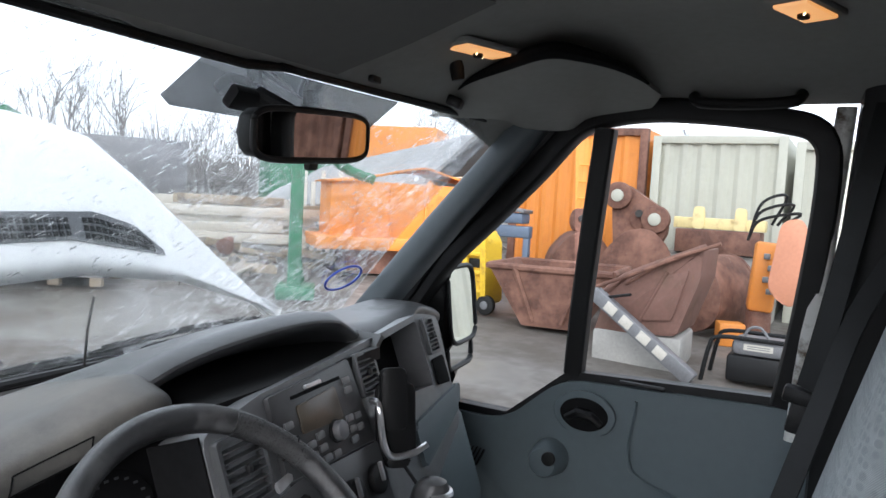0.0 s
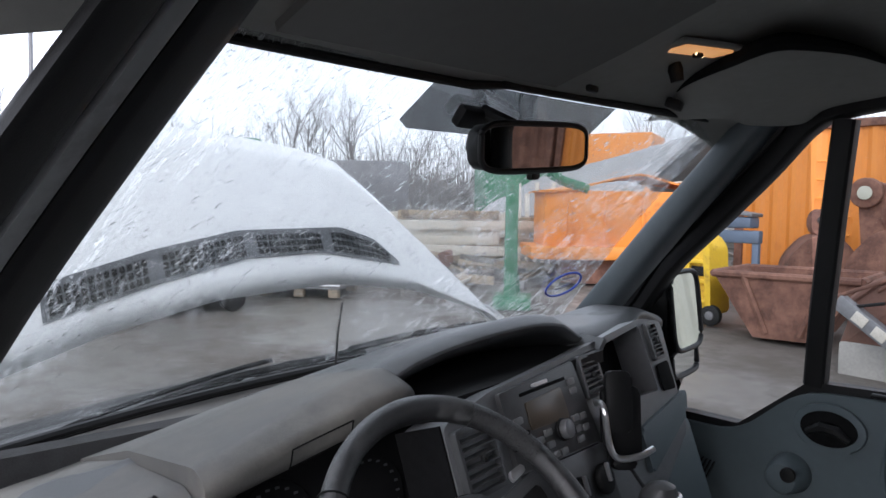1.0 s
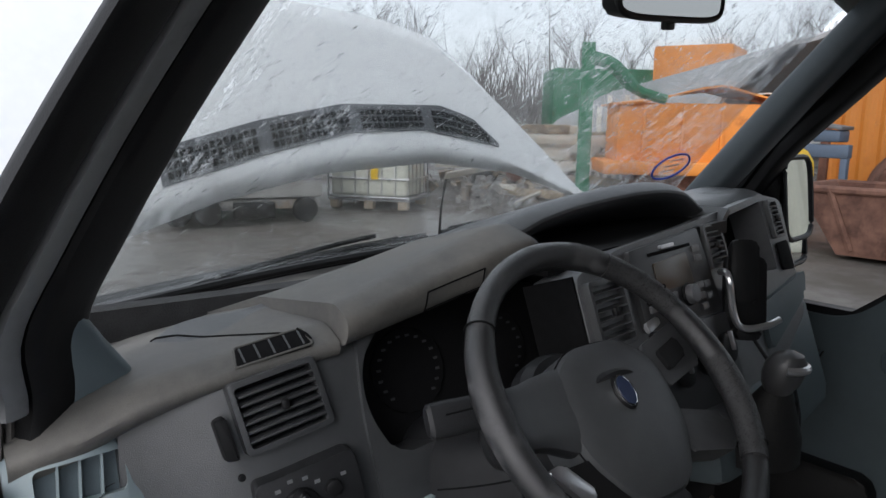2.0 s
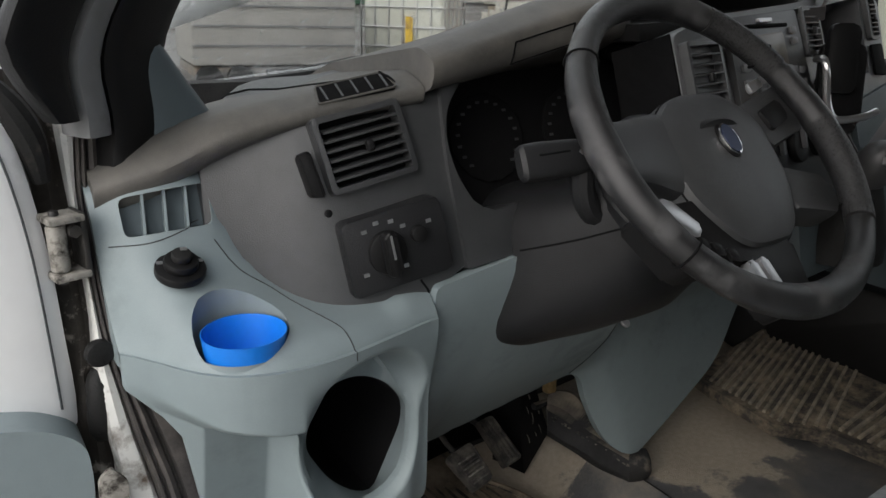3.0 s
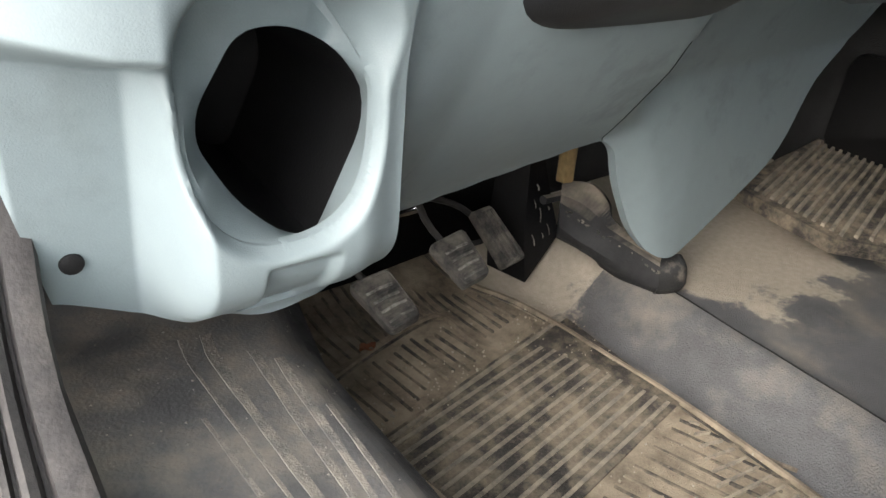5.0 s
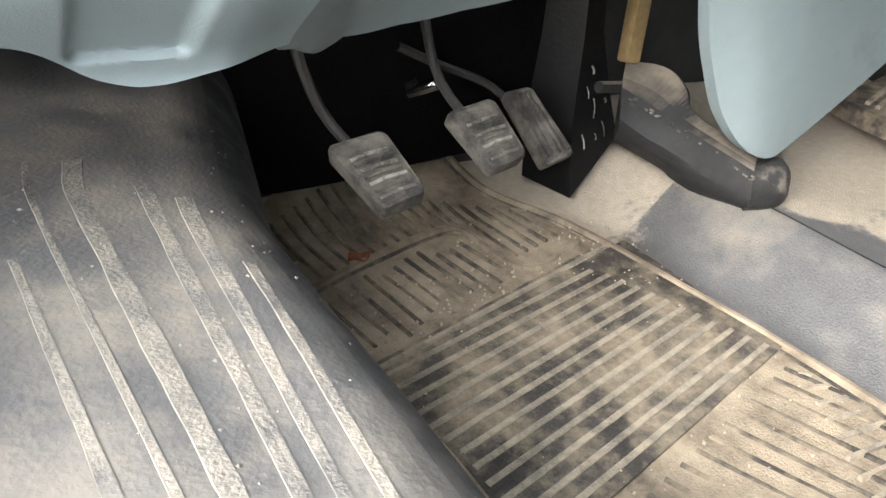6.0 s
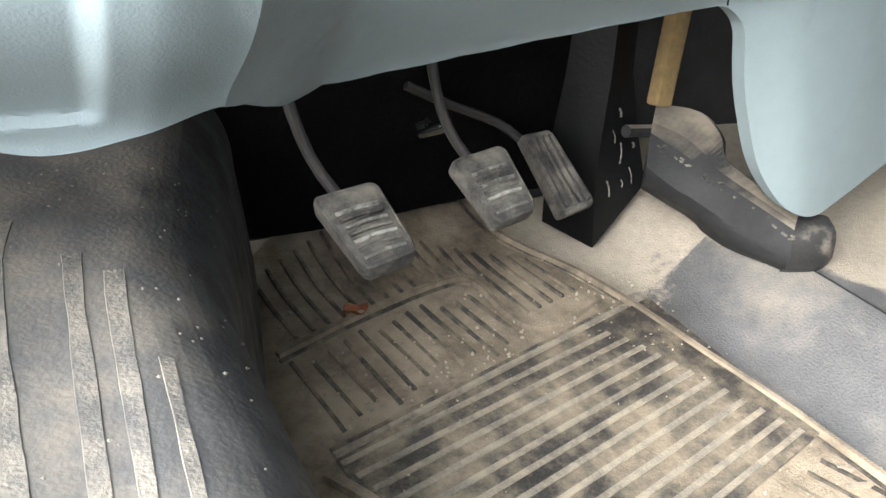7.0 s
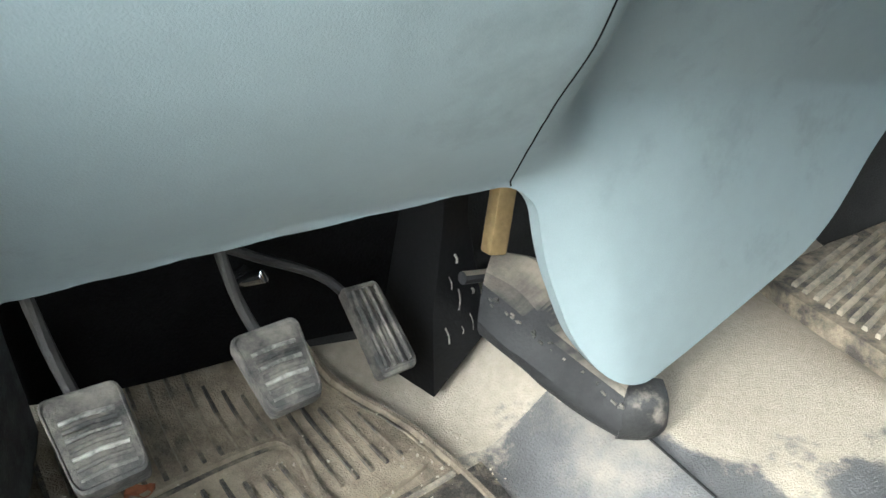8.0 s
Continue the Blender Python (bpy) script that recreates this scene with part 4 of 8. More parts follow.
# demister slots on the pad
SM = onto((-0.549, 0.2465, 0.8635), (0.067, -0.008, 0.012), (0, 0.86, 0.50))
part("slot_plate", prism(rounded([(-0.044, -0.012), (0.042, -0.012), (0.038, 0.014), (-0.038, 0.014)], 0.004), -0.012, 0.0015, "z", 0.001, m=SM), VOID, DASHB, "black slotted demister")
for i in range(5):
    u = -0.034 + 0.0165 * i
    part("slot_bar", prism([(u, -0.009), (u + 0.002, -0.009), (u + 0.002, 0.011), (u, 0.011)], 0.0015, 0.0025, "z", m=SM), DASH, DASHB)
part("slot_rim", tube([tuple(SM @ Vector((u, v, 0.0012))) for u, v in rounded([(-0.044, -0.012), (0.042, -0.012), (0.038, 0.014), (-0.038, 0.014)], 0.004)], 0.0014, 6, closed=True), DASHTOP, DASHB)



def vent(name, m, w, h, slats, parent, depth=0.04):
    """An air vent in a panel: frame, dark box and slats, with a thumb tab."""
    outer = rounded([(0, 0), (w, 0), (w - 0.004, h), (-0.002, h)], 0.006)
    inner = rounded([(0.006, 0.006), (w - 0.006, 0.006), (w - 0.01, h - 0.006), (0.004, h - 0.006)], 0.004)
    ob = part(name, prism(outer, -0.02, 0.003, "z", 0.0015, m=m), DASH, parent, "dark grey air vent")
    cut(ob, prism(inner, -0.016, 0.03, "z", m=m))
    part("vent_back", prism(inner, -0.0165, -0.015, "z", m=m), VOID, ob)
    for i in range(slats):
        v = 0.01 + (h - 0.02) * (i + 0.5) / slats
        bb = box((w / 2, v, -0.004), (w - 0.014, 0.0024, 0.014), (14, 0, 0), 0.0008)
        bmesh.ops.transform(bb, matrix=m, verts=bb.verts)
        part("slat", bb, DASH, ob)
    bb = box((w * 0.52, h * 0.5, 0.003), (0.009, 0.012, 0.008), (0, 0, 0), 0.003)
    bmesh.ops.transform(bb, matrix=m, verts=bb.verts)
    part("tab", bb, BLACK, ob)
    return ob


VM = onto((-0.594, 0.210, 0.764), (0.098, -0.006, 0.018), (0, 0.25, 1))
fascia = find("switch_fascia", DASHB)
cut(fascia, prism([(0.003, 0.003), (0.096, 0.003), (0.092, 0.075), (0.002, 0.075)], -0.03, 0.05, "z", m=VM))
v1 = vent("side_vent", VM, 0.099, 0.078, 6, DASHB)
part("vent_wheel", prism(rounded([(-0.022, 0.005), (-0.008, 0.002), (-0.012, 0.05), (-0.024, 0.048)], 0.003), -0.01, 0.005, "z", 0.003, m=VM), BLACK, DASHB, "black knurled vent wheel")
# light switches
LM = onto((-0.586, 0.187, 0.66), (0.1, -0.015, 0.016), (0, 0.12, 1))
lp = part("light_switch_panel", prism(rounded([(0, 0), (0.116, 0.002), (0.111, 0.083), (0.002, 0.079)], 0.008), -0.02, 0.004, "z", 0.002, m=LM), SHROUD, DASHB, "black light switch panel")
part("rotary_knob", prism(oval(0.044, 0.04, 0.021, 0.023, 28), 0.003, 0.012, "z", 0.003, m=LM), BLACK, lp)
part("knob_grip", prism(rounded([(0.037, 0.016), (0.052, 0.018), (0.05, 0.064), (0.037, 0.064)], 0.006), 0.011, 0.026, "z", 0.004, m=LM), BLACK, lp)
part("knob_line", prism([(0.043, 0.036), (0.0455, 0.036), (0.045, 0.061), (0.0425, 0.061)], 0.0262, 0.0268, "z", m=LM), SILVER, lp)
part("dimmer", prism(oval(0.081, 0.05, 0.009, 0.009, 20), 0.003, 0.012, "z", 0.002, m=LM), BLACK, lp)
for u, v in ((0.018, 0.022), (0.024, 0.066), (0.038, 0.072), (0.054, 0.07), (0.066, 0.062), (0.062, 0.02), (0.095, 0.06)):
    part("switch_mark", prism([(u - 0.003, v - 0.002), (u + 0.003, v - 0.002), (u + 0.003, v + 0.002), (u - 0.003, v + 0.002)], 0.0042, 0.0048, "z", m=LM), SILVER, lp, "small white mark")
part("blank_stud", disc((-0.607, 0.196, 0.752), 0.004, 0.004, (80, 0, 0), 12, 0.001), BLACK, DASHB)
# lower panel by the door with its pocket
def smooth(a, b, v):
    t = min(max((v - a) / (b - a), 0.0), 1.0)
    return t * t * (3 - 2 * t)


def pocket_d(x, z):
    """1 on the rim of the pocket, less inside it."""
    return (abs((x + 0.588) / 0.064) ** 2.4 + abs((z - 0.507) / 0.084) ** 2.4) ** (1 / 2.4)


def side_y(x, z):
    """The front of the kick panel: overhanging shelf, flat side, and the bulging pocket with its scooped mouth."""
    flat = 0.236 + 0.24 * (0.41 - z) + 0.9 * max(-0.742 - x, 0)
    k = smooth(0.435, 0.315, z)
    bulge = 0.158 + 0.085 * k * k + 0.012 * smooth(-0.54, -0.50, x)
    w = smooth(-0.676, -0.642, x)
    y = flat * (1 - w) + bulge * w
    zb = float(np.interp(x, [-0.80, -0.78, -0.735, -0.69, -0.66], [0.604, 0.586, 0.563, 0.553, 0.55]))
    p = smooth(zb - 0.012, zb + 0.014, z) * (1 - smooth(-0.67, -0.64, x)) + smooth(0.52, 0.62, z) * smooth(-0.67, -0.64, x)
    y = y * (1 - p) + (pod_y(x) + 0.05 * max(0.615 - z, 0)) * p
    d = pocket_d(x, z)
    if z > 0.507:
        reach = 1.12 + 0.26 * smooth(0.507, 0.57, z)
        y += 0.05 * smooth(reach, 0.98, d) * smooth(0.515, 0.575, z)
    y += 0.016 * smooth(1.14, 0.96, d) ** 2
    y += 0.008 * smooth(-0.611, -0.604, x) * smooth(-0.551, -0.562, x) * smooth(0.330, 0.337, z) * smooth(0.414, 0.404, z)
    return y


def side_low(x):
    """The lower edge of the kick panel."""
    knots, low = [-0.80, -0.722, -0.68, -0.668, -0.645, -0.62, -0.59, -0.55, -0.50], [0.375, 0.338, 0.345, 0.348, 0.328, 0.317, 0.315, 0.322, 0.331]
    return float(np.mean([np.interp(x + d, knots, low) for d in np.linspace(-0.016, 0.016, 9)]))



def side_panel(nu=150, nv=150, thick=0.009):
    """The kick panel as a shell with the pocket's mouth left open."""
    b = bmesh.new()
    grid = {}
    for i in range(nu + 1):
        for j in range(nv + 1):
            x = -0.80 + 0.298 * i / nu
            z = side_low(x) + (0.632 - side_low(x)) * j / nv
            x0 = float(np.interp(z, [0.33, 0.54, 0.565, 0.595], [-0.724, -0.757, -0.772, -0.80]))
            x = x0 + (-0.502 - x0) * i / nu
            grid[i, j] = [x, z, pocket_d(x, z)]
    quads = [(i, j) for i in range(nu) for j in range(nv) if min(grid[i + a, j + c][2] for a in (0, 1) for c in (0, 1)) > 0.985]
    used = {(i + a, j + c) for i, j in quads for a in (0, 1) for c in (0, 1)}
    for k in used:
        x, z, d = grid[k]
        if d < 1.03:
            grid[k] = [-0.588 + (x + 0.588) / d, 0.507 + (z - 0.507) / d, 1.0]
    front = {k: b.verts.new((grid[k][0], side_y(grid[k][0], grid[k][1]), grid[k][1])) for k in used}
    behind = {k: b.verts.new(front[k].co + Vector((0, thick, 0))) for k in used}
    count = collections.Counter()
    for i, j in quads:
        loop = [(i, j), (i + 1, j), (i + 1, j + 1), (i, j + 1)]
        b.faces.new([front[k] for k in loop])
        b.faces.new([behind[k] for k in loop[::-1]])
        for p, q in zip(loop, loop[1:] + loop[:1]):
            count[(q, p) if (q, p) in count else (p, q)] += 1
    for (p, q), n in count.items():
        if n == 1:
            b.faces.new((front[p], behind[p], behind[q], front[q]))
    return b


low = part("lower_side_panel", side_panel(), TRIM, DASHB, "blue-grey kick panel with an open pocket", 50)
HEX = rounded([(-0.634, 0.485), (-0.632, 0.508), (-0.602, 0.556), (-0.568, 0.558), (-0.536, 0.542), (-0.512, 0.512), (-0.512, 0.48), (-0.552, 0.398), (-0.578, 0.408), (-0.61, 0.44)], 0.018, 4)


def hex_at(a):
    """The liner's mouth in the direction a from its middle."""
    c = Vector((-0.578, 0.486))
    d = Vector((math.cos(a), math.sin(a)))
    best = c
    for p, q in zip(HEX, HEX[1:] + HEX[:1]):
        p, q = Vector(p), Vector(q)
        e = q - p
        den = d.x * e.y - d.y * e.x
        if abs(den) > 1e-9:
            w = p - c
            t, k = (w.x * e.y - w.y * e.x) / den, (w.x * d.y - w.y * d.x) / den
            if t > 0 and -1e-6 <= k <= 1 + 1e-6:
                best = c + d * t
    return best


rims = [(-0.588 + 0.064 * c, 0.507 + 0.084 * q) for c, q in oval(0, 0, 1, 1, 72, 2.4)]
mouth = [hex_at(math.atan2(z - 0.486, x + 0.578)) for x, z in rims]
rings = [[(x, side_y(x, z) + 0.004, z) for x, z in rims],
         [(x * 0.75 + m.x * 0.25, max(side_y(x, z) + 0.006, 0.18), z * 0.75 + m.y * 0.25) for (x, z), m in zip(rims, mouth)],
         [(m.x, 0.212, m.y) for m in mouth]]
part("pocket_wall", loft(rings, True, False), TRIM, DASHB, "blue-grey inner wall of the pocket")
part("pocket_liner", loft([[(-0.578 + (m.x + 0.578) * f, y, 0.486 + (m.y - 0.486) * f) for m in mouth] for y, f in ((0.211, 1.0), (0.26, 0.97), (0.385, 0.9), (0.387, 0.05))], True, False), BLACK, DASHB, "black pocket liner")
part("screw", disc((-0.715, 0.236, 0.406), 0.008, 0.006, (90, 0, 0), 16, 0.002), BLACK, DASHB, "dark screw")


# main lower panel: curved slab trimmed to its outline
def low_y(x, z):
    zb = float(np.interp(x, [-0.5, -0.478, -0.455, -0.41, -0.24, -0.075], [0.318, 0.309, 0.296, 0.292, 0.323, 0.348]))
    k = min(max((0.66 - z) / (0.66 - zb), 0.0), 1.0)
    foot = 0.382 - 0.024 * min(max((x + 0.41) / 0.34, 0), 1) - 0.10 * min(max((-x - 0.41) / 0.09, 0), 1)
    left = 0.165 + (foot - 0.165) * (0.25 * k + 0.75 * k * k)
    seam = float(np.interp(z, [0.15, 0.346, 0.388, 0.43, 0.47, 0.51, 0.7], [-0.01, -0.073, -0.097, -0.114, -0.120, -0.131, -0.16]))
    w = min(max((x - seam) / 0.09, 0.0), 1.0)
    w = w * w * (3 - 2 * w)
    right = 0.345 - 0.02 * min(max((0.36 - z) / 0.2, 0), 1) - 0.12 * min(max((z - 0.42) / 0.26, 0), 1) + 0.10 * max(x - 0.1, 0)
    return left * (1 - w) + right * w


OUT = rounded([(-0.498, 0.661), (-0.383, 0.678), (-0.33, 0.60), (0.0, 0.60), (0.10, 0.70), (0.55, 0.70), (0.55, 0.42), (0.455, 0.36), (0.378, 0.245), (0.228, 0.187), (0.145, 0.157), (0.099, 0.138), (0.054, 0.152), (0.015, 0.194), (-0.028, 0.275), (-0.047, 0.33), (-0.075, 0.347), (-0.24, 0.321), (-0.41, 0.292), (-0.452, 0.296), (-0.476, 0.309), (-0.498, 0.317)], [0.01, 0.01, 0.03, 0.03, 0.03, 0.03, 0.03, 0.05, 0.06, 0.05, 0.03, 0.03, 0.03, 0.03, 0.03, 0.02, 0.015, 0.03, 0.03, 0.015, 0.015, 0.006], 5)
lowmain = part("lower_panel", sheet(lambda u, v: (-0.52 + 1.1 * u, low_y(-0.52 + 1.1 * u, 0.12 + 0.66 * v), 0.12 + 0.66 * v), 110, 66, 0.014), TRIM, DASHB, "blue-grey knee panel")
cut(lowmain, prism(OUT, -0.5, 1.2, "y"), "INTERSECT")

def drape(name, pts, ray, r, parent, mat=None, label=""):
    """A thin line laid on whatever surface lies below the points along ray."""
    d = Vector(ray).normalized()
    bpy.context.view_layer.update()
    dg = bpy.context.evaluated_depsgraph_get()
    out = []
    for p in curve_path(pts, len(pts) * 8):
        ok, loc, nrm, _, _, _ = scene.ray_cast(dg, Vector(p) - d * 0.08, d, distance=0.2)
        if ok:
            out.append(tuple(loc + (nrm if nrm.dot(d) < 0 else -nrm) * r * 0.1))
    if len(out) > 2:
        part(name, tube(out, r, 6), mat or VOID, parent, label)


for (xa, za), (xb, zb) in zip(LIDC, LIDC[1:]):
    drape("lid_seam", [(xa + (xb - xa) * q / 6, 0.12, za + (zb - za) * q / 6) for q in range(7)], (0, 1, 0), 0.0011, DASHB)
drape("seam", [(-0.697, 0.268, 0.72), (-0.679, 0.25, 0.69), (-0.655, 0.232, 0.675), (-0.636, 0.20, 0.664), (-0.622, 0.166, 0.66), (-0.615, 0.15, 0.652), (-0.613, 0.14, 0.635), (-0.613, 0.14, 0.615)], (0, 0.75, -0.66), 0.0007, DASHB, SEAM)
drape("seam", [(-0.79, 0.285, 0.723), (-0.751, 0.265, 0.728), (-0.704, 0.262, 0.742)], (0, 1, -0.2), 0.0007, DASHB, SEAM)
drape("seam", [(-0.508, 0.165, 0.668), (-0.4995, 0.15, 0.651), (-0.4985, 0.15, 0.622), (-0.4995, 0.15, 0.56), (-0.5, 0.16, 0.508), (-0.5, 0.17, 0.43), (-0.4995, 0.18, 0.36), (-0.4995, 0.18, 0.336)], (0, 1, 0), 0.0013, DASHB)
drape("seam", [(-0.074, 0.30, 0.346), (-0.097, 0.26, 0.388), (-0.113, 0.22, 0.43), (-0.119, 0.20, 0.468), (-0.130, 0.18, 0.51)], (0, 1, 0), 0.0007, DASHB)
drape("seam", [(-0.62, 0.43, 0.87), (-0.58, 0.36, 0.875), (-0.54, 0.29, 0.88), (-0.515, 0.25, 0.885), (-0.508, 0.235, 0.872)], (0, 0.3, -1), 0.0016, DASHB)

# instrument cluster
CL = onto((-0.44, 0.245, 0.70), (1, -0.03, 0.03), (0, 0.35, 1))
cl = part("gauge_unit", prism(rounded([(-0.01, 0), (0.33, 0.0), (0.34, 0.18), (-0.02, 0.17)], 0.03), -0.01, 0.0, "z", m=CL), BLACK, DASHB, "black gauge unit behind a clear lens")
for u in (0.09, 0.235):
    part("dial", prism(oval(u, 0.095, 0.055, 0.055, 36), 0.0, 0.004, "z", 0.002, m=CL), VOID, cl, "dark round dial")
    for k in range(16):
        a = math.radians(225 - 270 * k / 15)
        c = Vector((u + 0.044 * math.cos(a), 0.095 + 0.044 * math.sin(a)))
        part("dial_mark", prism([(c.x - 0.003, c.y - 0.0016), (c.x + 0.003, c.y - 0.0016), (c.x + 0.003, c.y + 0.0016), (c.x - 0.003, c.y + 0.0016)], 0.0042, 0.0048, "z", m=CL), DASH, cl)
CF = onto((-0.452, 0.172, 0.672), (1, 0.0, 0.02), (0, 0.30, 1))
part("cluster_bezel", prism(rounded([(0.0, 0.0), (0.075, 0.003), (0.112, 0.064), (0.03, 0.056), (0.004, 0.105), (-0.003, 0.145), (0.006, 0.18), (0.03, 0.205), (0.0, 0.207), (-0.006, 0.12)], [0.004, 0.01, 0.012, 0.02, 0.03, 0.03, 0.02, 0.004, 0.004, 0.02], 4), -0.05, 0.002, "z", 0.003, m=CF), DASH, DASHB, "dark cluster surround")
part("cluster_sill", prism(rounded([(0.075, 0.003), (0.36, 0.02), (0.36, 0.06), (0.112, 0.064)], 0.008), -0.06, -0.004, "z", 0.003, m=CF), DASH, DASHB, "dark cluster surround")
# Cheek coloured near-black to keep the space beside the gauges dark
part("cluster_cheek", loft([ring(x, p, 0.01) for x, p in [(-0.115, [(0.225, 0.90), (0.19, 0.69), (0.32, 0.66), (0.32, 0.9)]), (-0.075, [(0.20, 0.90), (0.175, 0.69), (0.32, 0.66), (0.32, 0.9)])]]), VOID, DASHB)

# centre stack
RM = onto((0.049, 0.152, 0.879), (1, 0.15, 0.02), (0, 0.35, 1))


def panel(name, pts, z0, z1, mat, parent, label="", r=0.004, bev=0.002, m=None):
    return part(name, prism(rounded(pts, r), z0, z1, "z", bev, m=RM if m is None else m), mat, parent, label)


def rect(u, v, w, h):
    return [(u - w / 2, v - h / 2), (u + w / 2, v - h / 2), (u + w / 2, v + h / 2), (u - w / 2, v + h / 2)]


panel("centre_console_panel", [(-0.245, -0.20), (0.20, -0.24), (0.47, -0.13), (0.49, 0.09), (0.40, 0.107), (0.10, 0.085), (-0.13, 0.072), (-0.245, 0.05)], -0.08, -0.004, STACK, DASHB, "dark grey centre stack, its plastic lightened for window light", 0.015)
stack = find("centre_console_panel", DASHB)
# Thin near-black sheet added over the console's inner side to darken it
panel("console_side", [(-0.249, -0.20), (-0.2455, -0.20), (-0.2455, 0.052), (-0.249, 0.052)], -0.085, -0.006, VOID, DASHB, "near-black sheet put over the console's inner side", 0.0005, 0.0)
rad = panel("radio", [(-0.122, -0.048), (0.115, -0.06), (0.093, 0.075), (-0.122, 0.065)], -0.02, 0.004, RADIO, DASHB, "black car radio with a grey display")
panel("display", [(-0.068, 0.0), (0.04, -0.005), (0.036, 0.044), (-0.068, 0.04)], 0.003, 0.006, SCREEN, rad, "dim brownish display")
panel("disc_slot", rect(-0.01, 0.053, 0.13, 0.005), 0.003, 0.0055, VOID, rad, r=0.001, bev=0.0005)
panel("slot_button", rect(-0.02, 0.06, 0.04, 0.005), 0.004, 0.009, SILVER, rad, r=0.001, bev=0.001)
part("volume_knob", prism(oval(0.012, -0.018, 0.0145, 0.0145, 28), 0.004, 0.02, "z", 0.004, m=RM), GREY, rad, "grey metal volume knob")
part("knob_ring", prism(oval(0.012, -0.018, 0.0175, 0.0175, 28), 0.003, 0.008, "z", 0.002, m=RM), BLACK, rad)
for u, v in [(-0.055, -0.018), (-0.055, -0.034), (-0.03, -0.012), (-0.03, -0.03), (0.055, -0.01), (0.055, -0.027), (0.055, -0.043), (0.078, -0.012), (0.078, -0.03), (0.07, 0.03), (0.07, 0.045), (-0.095, 0.02), (-0.095, 0.0), (-0.095, -0.02), (0.0, -0.048), (-0.025, -0.046)]:
    panel("radio_button", rect(u, v, 0.019, 0.01), 0.003, 0.0075, BUTTON, rad, r=0.002, bev=0.001)
CV = RM @ Matrix.Translation((-0.235, -0.05, 0.004))
vent("centre_vent", CV, 0.085, 0.09, 6, DASHB)
vent("centre_vent", RM @ Matrix.Translation((0.112, 0.006, 0.004)), 0.066, 0.072, 6, DASHB)
# heater controls
hp = panel("heater_panel", [(-0.10, -0.175), (0.13, -0.195), (0.12, -0.065), (-0.11, -0.052)], -0.02, 0.004, RADIO, DASHB, "black heater control panel")
for u in (-0.06, 0.012, 0.085):
    k = part("heater_knob", prism(oval(u, -0.115, 0.024, 0.024, 26), 0.003, 0.016, "z", 0.004, m=RM), BLACK, hp)
    panel("pointer", rect(u, -0.105, 0.005, 0.03), 0.016, 0.022, SILVER if u > 0.05 else GREY, k, r=0.002, bev=0.001)
# open bin and end vent on the passenger side
cut(stack, prism(rounded([(0.192, -0.02), (0.392, -0.035), (0.385, 0.095), (0.186, 0.078)], 0.01), -0.07, 0.02, "z", m=RM))
panel("bin_back", [(0.192, -0.02), (0.392, -0.035), (0.385, 0.095), (0.186, 0.078)], -0.072, -0.066, VOID, DASHB, "dark open bin", 0.01, 0.0)
vent("end_vent", RM @ Matrix.Translation((0.402, 0.02, 0.002)), 0.05, 0.075, 7, DASHB)
panel("lower_bin", [(0.405, -0.04), (0.46, -0.045), (0.458, 0.012), (0.404, 0.012)], -0.002, 0.002, VOID, DASHB)
panel("passenger_shelf", [(0.26, -0.16), (0.47, -0.10), (0.50, -0.055), (0.26, -0.08)], -0.04, 0.005, DOORTRIM, DASHB, "grey passenger grab shelf", 0.01, 0.008)
panel("glove_panel", [(0.15, -0.32), (0.50, -0.30), (0.50, -0.10), (0.17, -0.075)], -0.05, -0.01, DOORTRIM, DASHB, "grey lower passenger panel", 0.02, 0.008)

# ---- phone in its cradle ----
CR = empty_at("phone_cradle", (0.21, 0.14, 0.75), "black phone cradle with silver side arms clipped to the dash", "phone holder")
PM = onto((0.192, 0.132, 0.85), (0.75, -0.6, 0.0), (0.12, 0.15, 1))
part("back_plate", prism(rounded(rect(0.01, 0.0, 0.066, 0.12), 0.012), -0.02, -0.008, "z", 0.004, m=PM), BLACK, CR)
part("phone", prism(rounded(rect(0.002, 0.036, 0.044, 0.10), 0.012), -0.006, 0.008, "z", 0.004, m=PM), BLACK, CR, "black handset")
part("side_arm", tube([tuple(PM @ Vector(p)) for p in curve_path([(-0.035, 0.035, 0.0), (-0.028, 0.028, 0.018), (-0.02, -0.03, 0.02), (-0.005, -0.052, 0.02), (0.03, -0.048, 0.02), (0.055, -0.038, 0.012)], 24)], 0.0055, 8), SILVER, CR, "silver cradle arm")
part("foot", prism(rounded(rect(0.008, -0.062, 0.04, 0.02), 0.01), -0.02, 0.01, "z", 0.004, m=PM), BLACK, CR)
part("stem", tube([tuple(PM @ Vector(p)) for p in ((0.0, 0.0, -0.02), (-0.03, 0.0, -0.05), (-0.06, 0.01, -0.06))], 0.012, 8), BLACK, CR)
CABLE = solo("cable", tube(curve_path([tuple(PM @ Vector((0.02, -0.07, 0.0))), (0.25, 0.06, 0.68), (0.31, 0.08, 0.60), (0.36, 0.10, 0.62), (0.37, 0.13, 0.70)], 30), 0.003, 6), BLACK, "thin black charging cable hanging in a loop", "cable")

# ---- steering wheel ----
WHEEL = empty_at("steering_wheel", (-0.256, 0.0055, 0.826), "worn black leather steering wheel with silver lower spokes", "steering wheel")
WMX = onto((-0.256, 0.0055, 0.826), (1, 0, 0), (0, 0.70, 0.72))


def wpt(u, v, w=0.0):
    return tuple(WMX @ Vector((u, v, w)))


